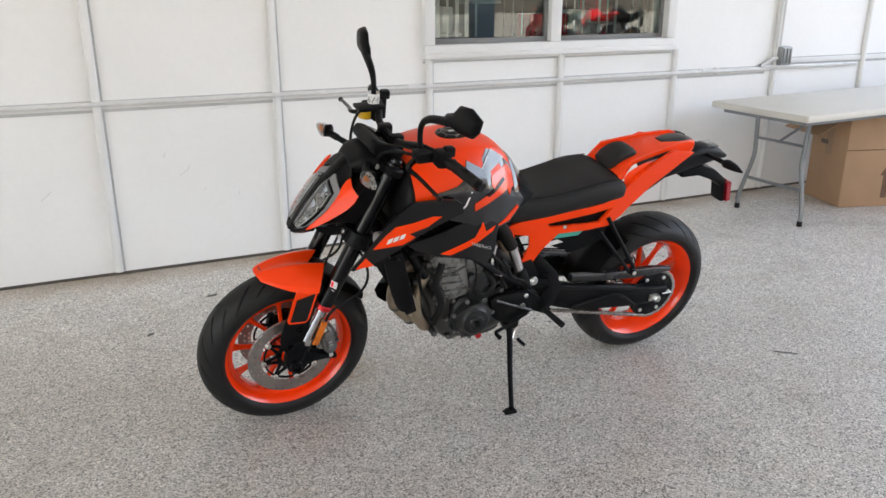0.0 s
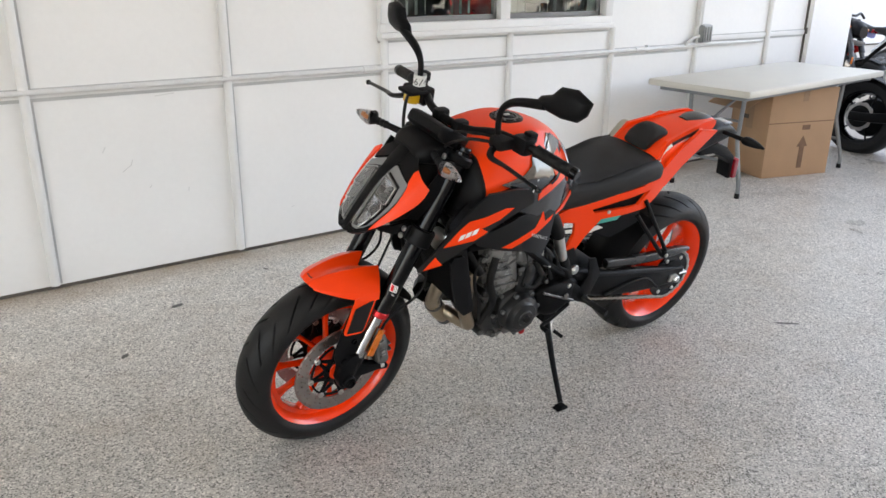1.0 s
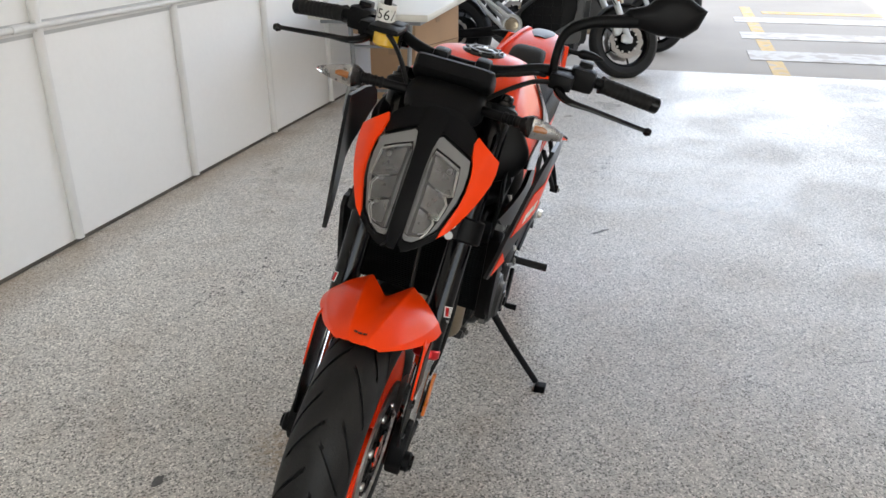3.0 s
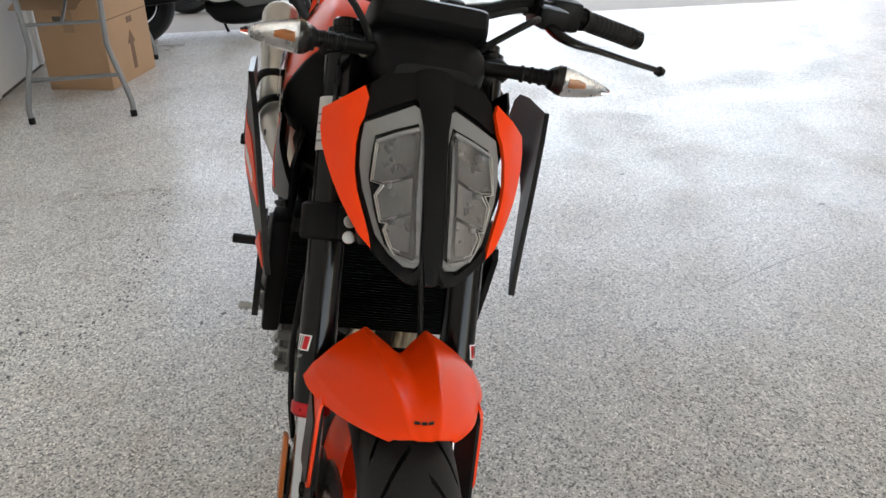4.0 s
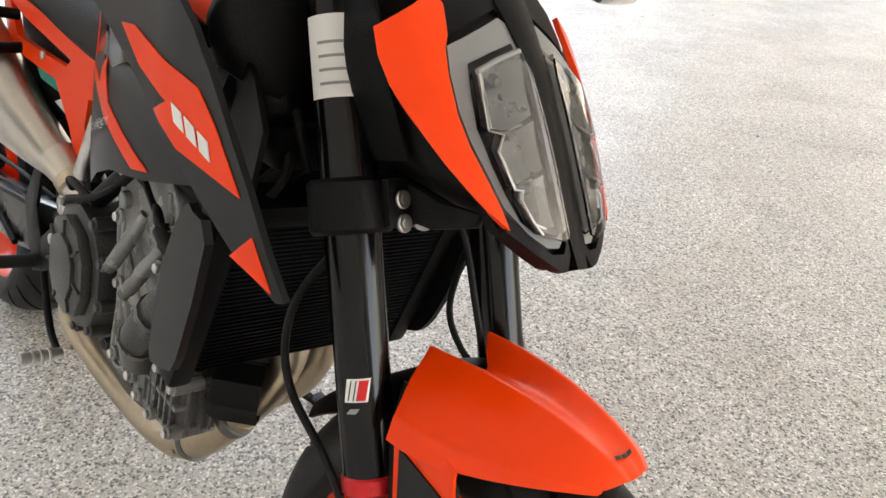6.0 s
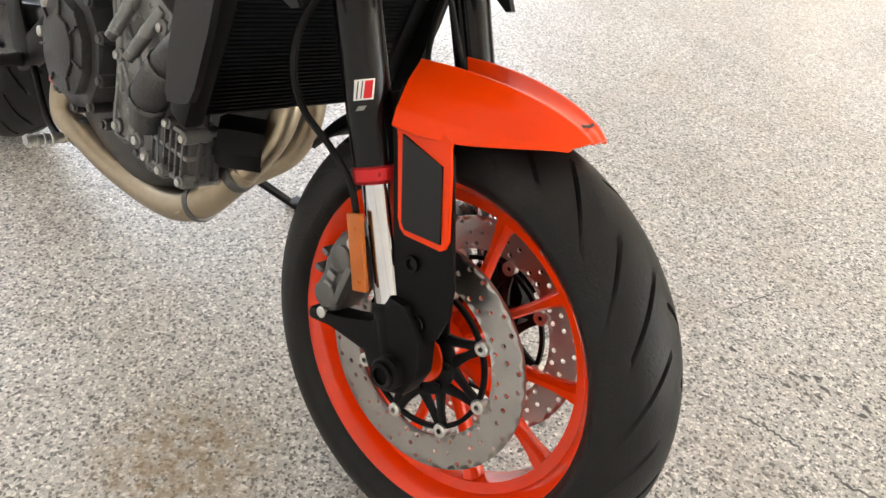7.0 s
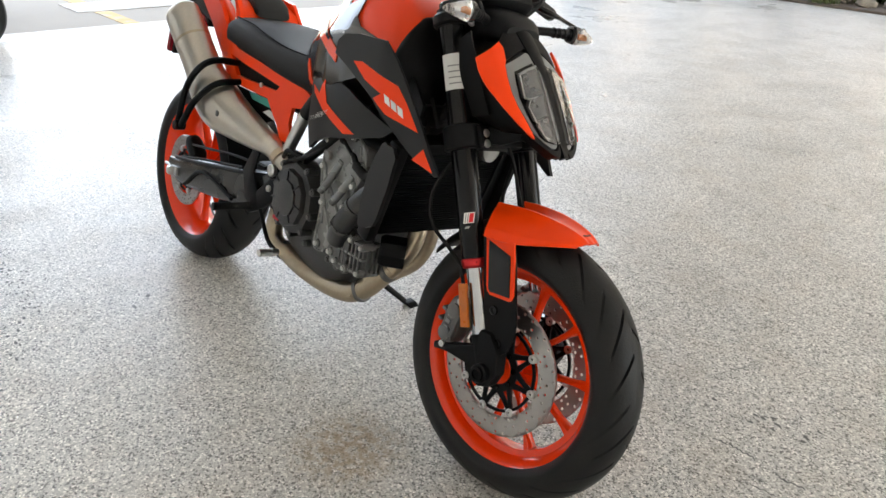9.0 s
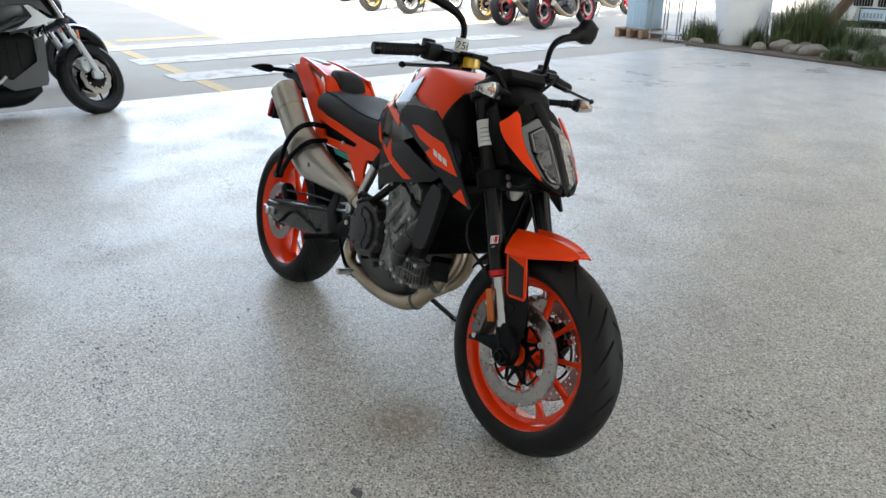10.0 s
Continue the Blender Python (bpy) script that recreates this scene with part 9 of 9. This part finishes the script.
for x, y, body, rim, lab in ((9.42, -5.72, M_BLACK, M_REDRIM, "black motorcycle with red wheels in the far row"), (10.27, -5.58, M_REDPAINT, M_REDRIM, "red motorcycle with red wheels in the far row"),
                             (11.12, -5.81, M_BLACK, M_GOLD, "black motorcycle with gold wheels in the far row"), (13.0, -5.35, M_SILVER, M_SILVER, "silver motorcycle with grey wheels in the far row"),
                             (13.9, -5.0, M_BLACK, M_GOLD, "black motorcycle with gold wheels in the far row"), (16.6, -5.9, M_REDPAINT, M_GOLD, "red motorcycle with gold wheels in the far row"), (10.63, -8.08, M_BLACK, M_REDRIM, "black motorcycle with red wheels behind the far row")):
    parked_bike("parked_motorcycle", stands(x, y, -78 if y > -8 else -85), body, body, rim, M_TUBE, lab)

# white tables behind the row
for x, y in ((9.2, 7.6), (11.2, 7.7)):
    t = thing("sale_table", "white folding table behind the parked motorcycles", "table", pose(x, y, -0.02), "sale tables")
    part("tabletop", box((1.83, 0.76, 0.045), (0, 0, 0.74), 0.012), M_TABLETOP, t)
    for dx in (-0.75, 0.75):
        for dy in (-0.28, 0.28):
            part("leg", rod((dx, dy, 0), (dx, dy, 0.72), 0.013, 8), M_TABLELEG, t)

# ---- white car behind the planting bed ----
M_CARPAINT = surface("white car paint", (0.74, 0.74, 0.73), 0.25, vary=0.03, scale=2, coat=0.8)
M_CARGLASS = surface("dark tinted car glass", (0.02, 0.022, 0.025), 0.05, vary=0.1, scale=3, coat=1.0, rough_vary=0.02)
M_PLATE = surface("pale blue number plate", (0.40, 0.52, 0.62), 0.4, vary=0.08, scale=30)
car = thing("parked_car", "white car parked nose on beyond the planting bed", "car", pose(5.30, -8.85, -0.02, 0, 0, -70))
part("car_body", hull([(-0.04, 0.66, 0.34, 0.66, 0, 5), (0.0, 0.80, 0.24, 0.80, 0, 5), (0.25, 0.92, 0.20, 0.90, 0, 5), (1.15, 1.05, 0.20, 0.93, 0, 5), (1.35, 1.12, 0.20, 0.92, 0, 4), (2.05, 1.62, 0.20, 0.88, 0, 4), (3.4, 1.68, 0.20, 0.88, 0, 4), (4.3, 1.55, 0.20, 0.88, 0, 4), (4.6, 1.0, 0.30, 0.80, 0, 4)], 24, 3), M_CARPAINT, car)
for y in (-0.17, 0.17):
    grille = part("grille", box((0.05, 0.27, 0.17), (-0.045, y, 0.645), 0.02), M_BLACK, car, "dark grille opening")
    for k in range(6):
        part("grille_bar", box((0.012, 0.008, 0.15), (-0.072, y - 0.1 + 0.04 * k, 0.645), 0.002), M_GREYBOX, grille)
    part("headlamp", box((0.12, 0.34, 0.13), (0.03, y * 3.7, 0.70), 0.03), M_LAMPBASE, car, "clear headlamp unit")
    part("fog_intake", box((0.06, 0.26, 0.10), (-0.03, y * 3.6, 0.34), 0.02), M_BLACK, car)
part("lower_intake", box((0.08, 0.80, 0.13), (-0.055, 0, 0.27), 0.02), M_BLACK, car, "dark lower intake")
part("bumper", hull([(-0.10, 0.235, 0.16, 0.60), (-0.06, 0.25, 0.13, 0.78), (0.1, 0.25, 0.13, 0.86)], 14, 2, power=5), M_CARPAINT, car)
part("windscreen", box((0.95, 1.40, 0.02), (1.72, 0, 1.40), 0.008, m=None), M_CARGLASS, car).matrix_basis = Matrix.Translation((1.72, 0, 1.40)) @ Matrix.Rotation(radians(-36), 4, "Y") @ Matrix.Translation((-1.72, 0, -1.385))
plate_ = part("number_plate", box((0.014, 0.36, 0.17), (-0.085, 0, 0.44), 0.004), M_PLATE, car, "pale blue number plate")
part("plate_frame", box((0.010, 0.39, 0.20), (-0.080, 0, 0.44), 0.006), M_BLACK, plate_)
for k in range(6):
    part("plate_bar", box((0.004, 0.030, 0.075), (-0.093, -0.12 + 0.048 * k, 0.43)), M_GREYPRINT, plate_)
for x in (0.85, 3.7):
    for y in (-0.84, 0.84):
        wheel_ = part("wheel", lathe([(0.0001, -0.08), (0.20, -0.085), (0.21, -0.05), (0.21, 0.05), (0.20, 0.085), (0.0001, 0.08)], 32, m=Matrix.Translation((x, y, 0.33))), M_SILVER, car)
        part("tyre", lathe([(0.21, -0.10), (0.30, -0.11), (0.33, -0.07), (0.33, 0.07), (0.30, 0.11), (0.21, 0.10)], 40, closed=True, m=Matrix.Translation((x, y, 0.33))), M_TYRE, wheel_)

# ---- far surroundings, unseen and added to shape the light ----
M_FARWALL = surface("pale far building wall", (0.36, 0.34, 0.31), 0.8, vary=0.1, scale=0.5)
M_HEDGE = surface("far hedge foliage", (0.06, 0.09, 0.035), 0.8, vary=0.4, scale=3)
# unseen, added as a sunlit surface for the glossy floor to reflect
far = thing("unseen_far_building", "unseen long pale building added across the lot", "building", pose(38, -4, 0))
part("wall", box((6, 60, 5), (0, 0, 2.5), 0.05), M_FARWALL, far)
part("roof", box((6.6, 60.6, 0.3), (0, 0, 5.1), 0.03), M_POT, far)
for k in range(12):
    w = part("window", box((0.06, 2.2, 1.4), (-3.0, -27 + k * 4.8, 2.2), 0.02), M_CARGLASS, far)
    part("sill", box((0.12, 2.4, 0.08), (-3.04, -27 + k * 4.8, 1.44), 0.01), M_POT, w)
# unseen block added to cast the lot's shade, white to bounce light back
shade_block = thing("shade_block", "unseen tall plain block added to shade the lot", "building", pose(21.26, 11.75, 0, 0, 0, -5))
part("wall", box((53, 6, 8.5), (0, 0, 4.25), 0.05), M_POT, shade_block)
part("roof", box((53.4, 6.2, 0.25), (0, 0, 8.58), 0.03), M_POT, shade_block)
for k in range(11):
    w = part("window", box((2.2, 0.06, 1.4), (-22.5 + k * 4.5, -3.0, 4.6), 0.02), M_CARGLASS, shade_block)
    part("sill", box((2.4, 0.12, 0.08), (-22.5 + k * 4.5, -3.04, 3.84), 0.01), M_POT, w)

# ---- unseen things added to close the place and hold back light ----
# wall added out of view to block light from -x
slab_with("light_block_west", (0.15, 3.0, 3.8), (-8.6, 2.98, 1.9), M_WALL, "unseen plain white end wall added to block light", "wall")
# hedge added out of view, blocks low light from -y
hedge = thing("hedge", "unseen tall clipped dark green hedge added behind the planting bed", "hedge", pose(-3.4, -9.6, 0))
part("hedge_core", box((11.6, 0.7, 2.3), (0, 0, 1.15), 0.1), M_SOIL, hedge)
leaves = bmesh.new()
q = random.Random(9)
for _ in range(7000):
    c = Vector((q.uniform(-6, 6), q.choice((-0.42, 0.42)) + q.gauss(0, 0.05), q.uniform(0.0, 2.45)))
    if q.random() < 0.25:
        c = Vector((q.uniform(-6, 6), q.uniform(-0.42, 0.42), 2.38 + q.gauss(0, 0.06)))
    d = Vector((q.gauss(0, 1), q.gauss(0, 1), q.gauss(0, 1))).normalized() * 0.07
    s = d.orthogonal().normalized() * 0.04
    leaves.faces.new([leaves.verts.new(p) for p in (c - d, c + s, c + d, c - s)])
tagged(part("foliage", leaves, M_HEDGE, hedge, smooth=False), kind="stuff")
# unseen building, made tall and dark to cut the floor's glare from -y
M_STREETWALL = surface("brown rendered wall", (0.10, 0.088, 0.074), 0.85, vary=0.12, scale=0.6, grain=8)
street_block = thing("street_block", "unseen long brown block added across the street to cut glare", "building", pose(10, -34, 0))
part("wall", box((70, 6, 12.5), (0, 0, 6.25), 0.05), M_STREETWALL, street_block)
part("roof", box((70.5, 6.5, 0.3), (0, 0, 12.6), 0.03), M_STREETWALL, street_block)
for k in range(14):
    for z in (2.0, 6.0, 10.0):
        w = part("window", box((2.2, 0.06, 1.5), (-32 + k * 4.9, 3.0, z), 0.02), M_CARGLASS, street_block)
        part("sill", box((2.4, 0.12, 0.08), (-32 + k * 4.9, 3.04, z - 0.8), 0.01), M_POT, w)
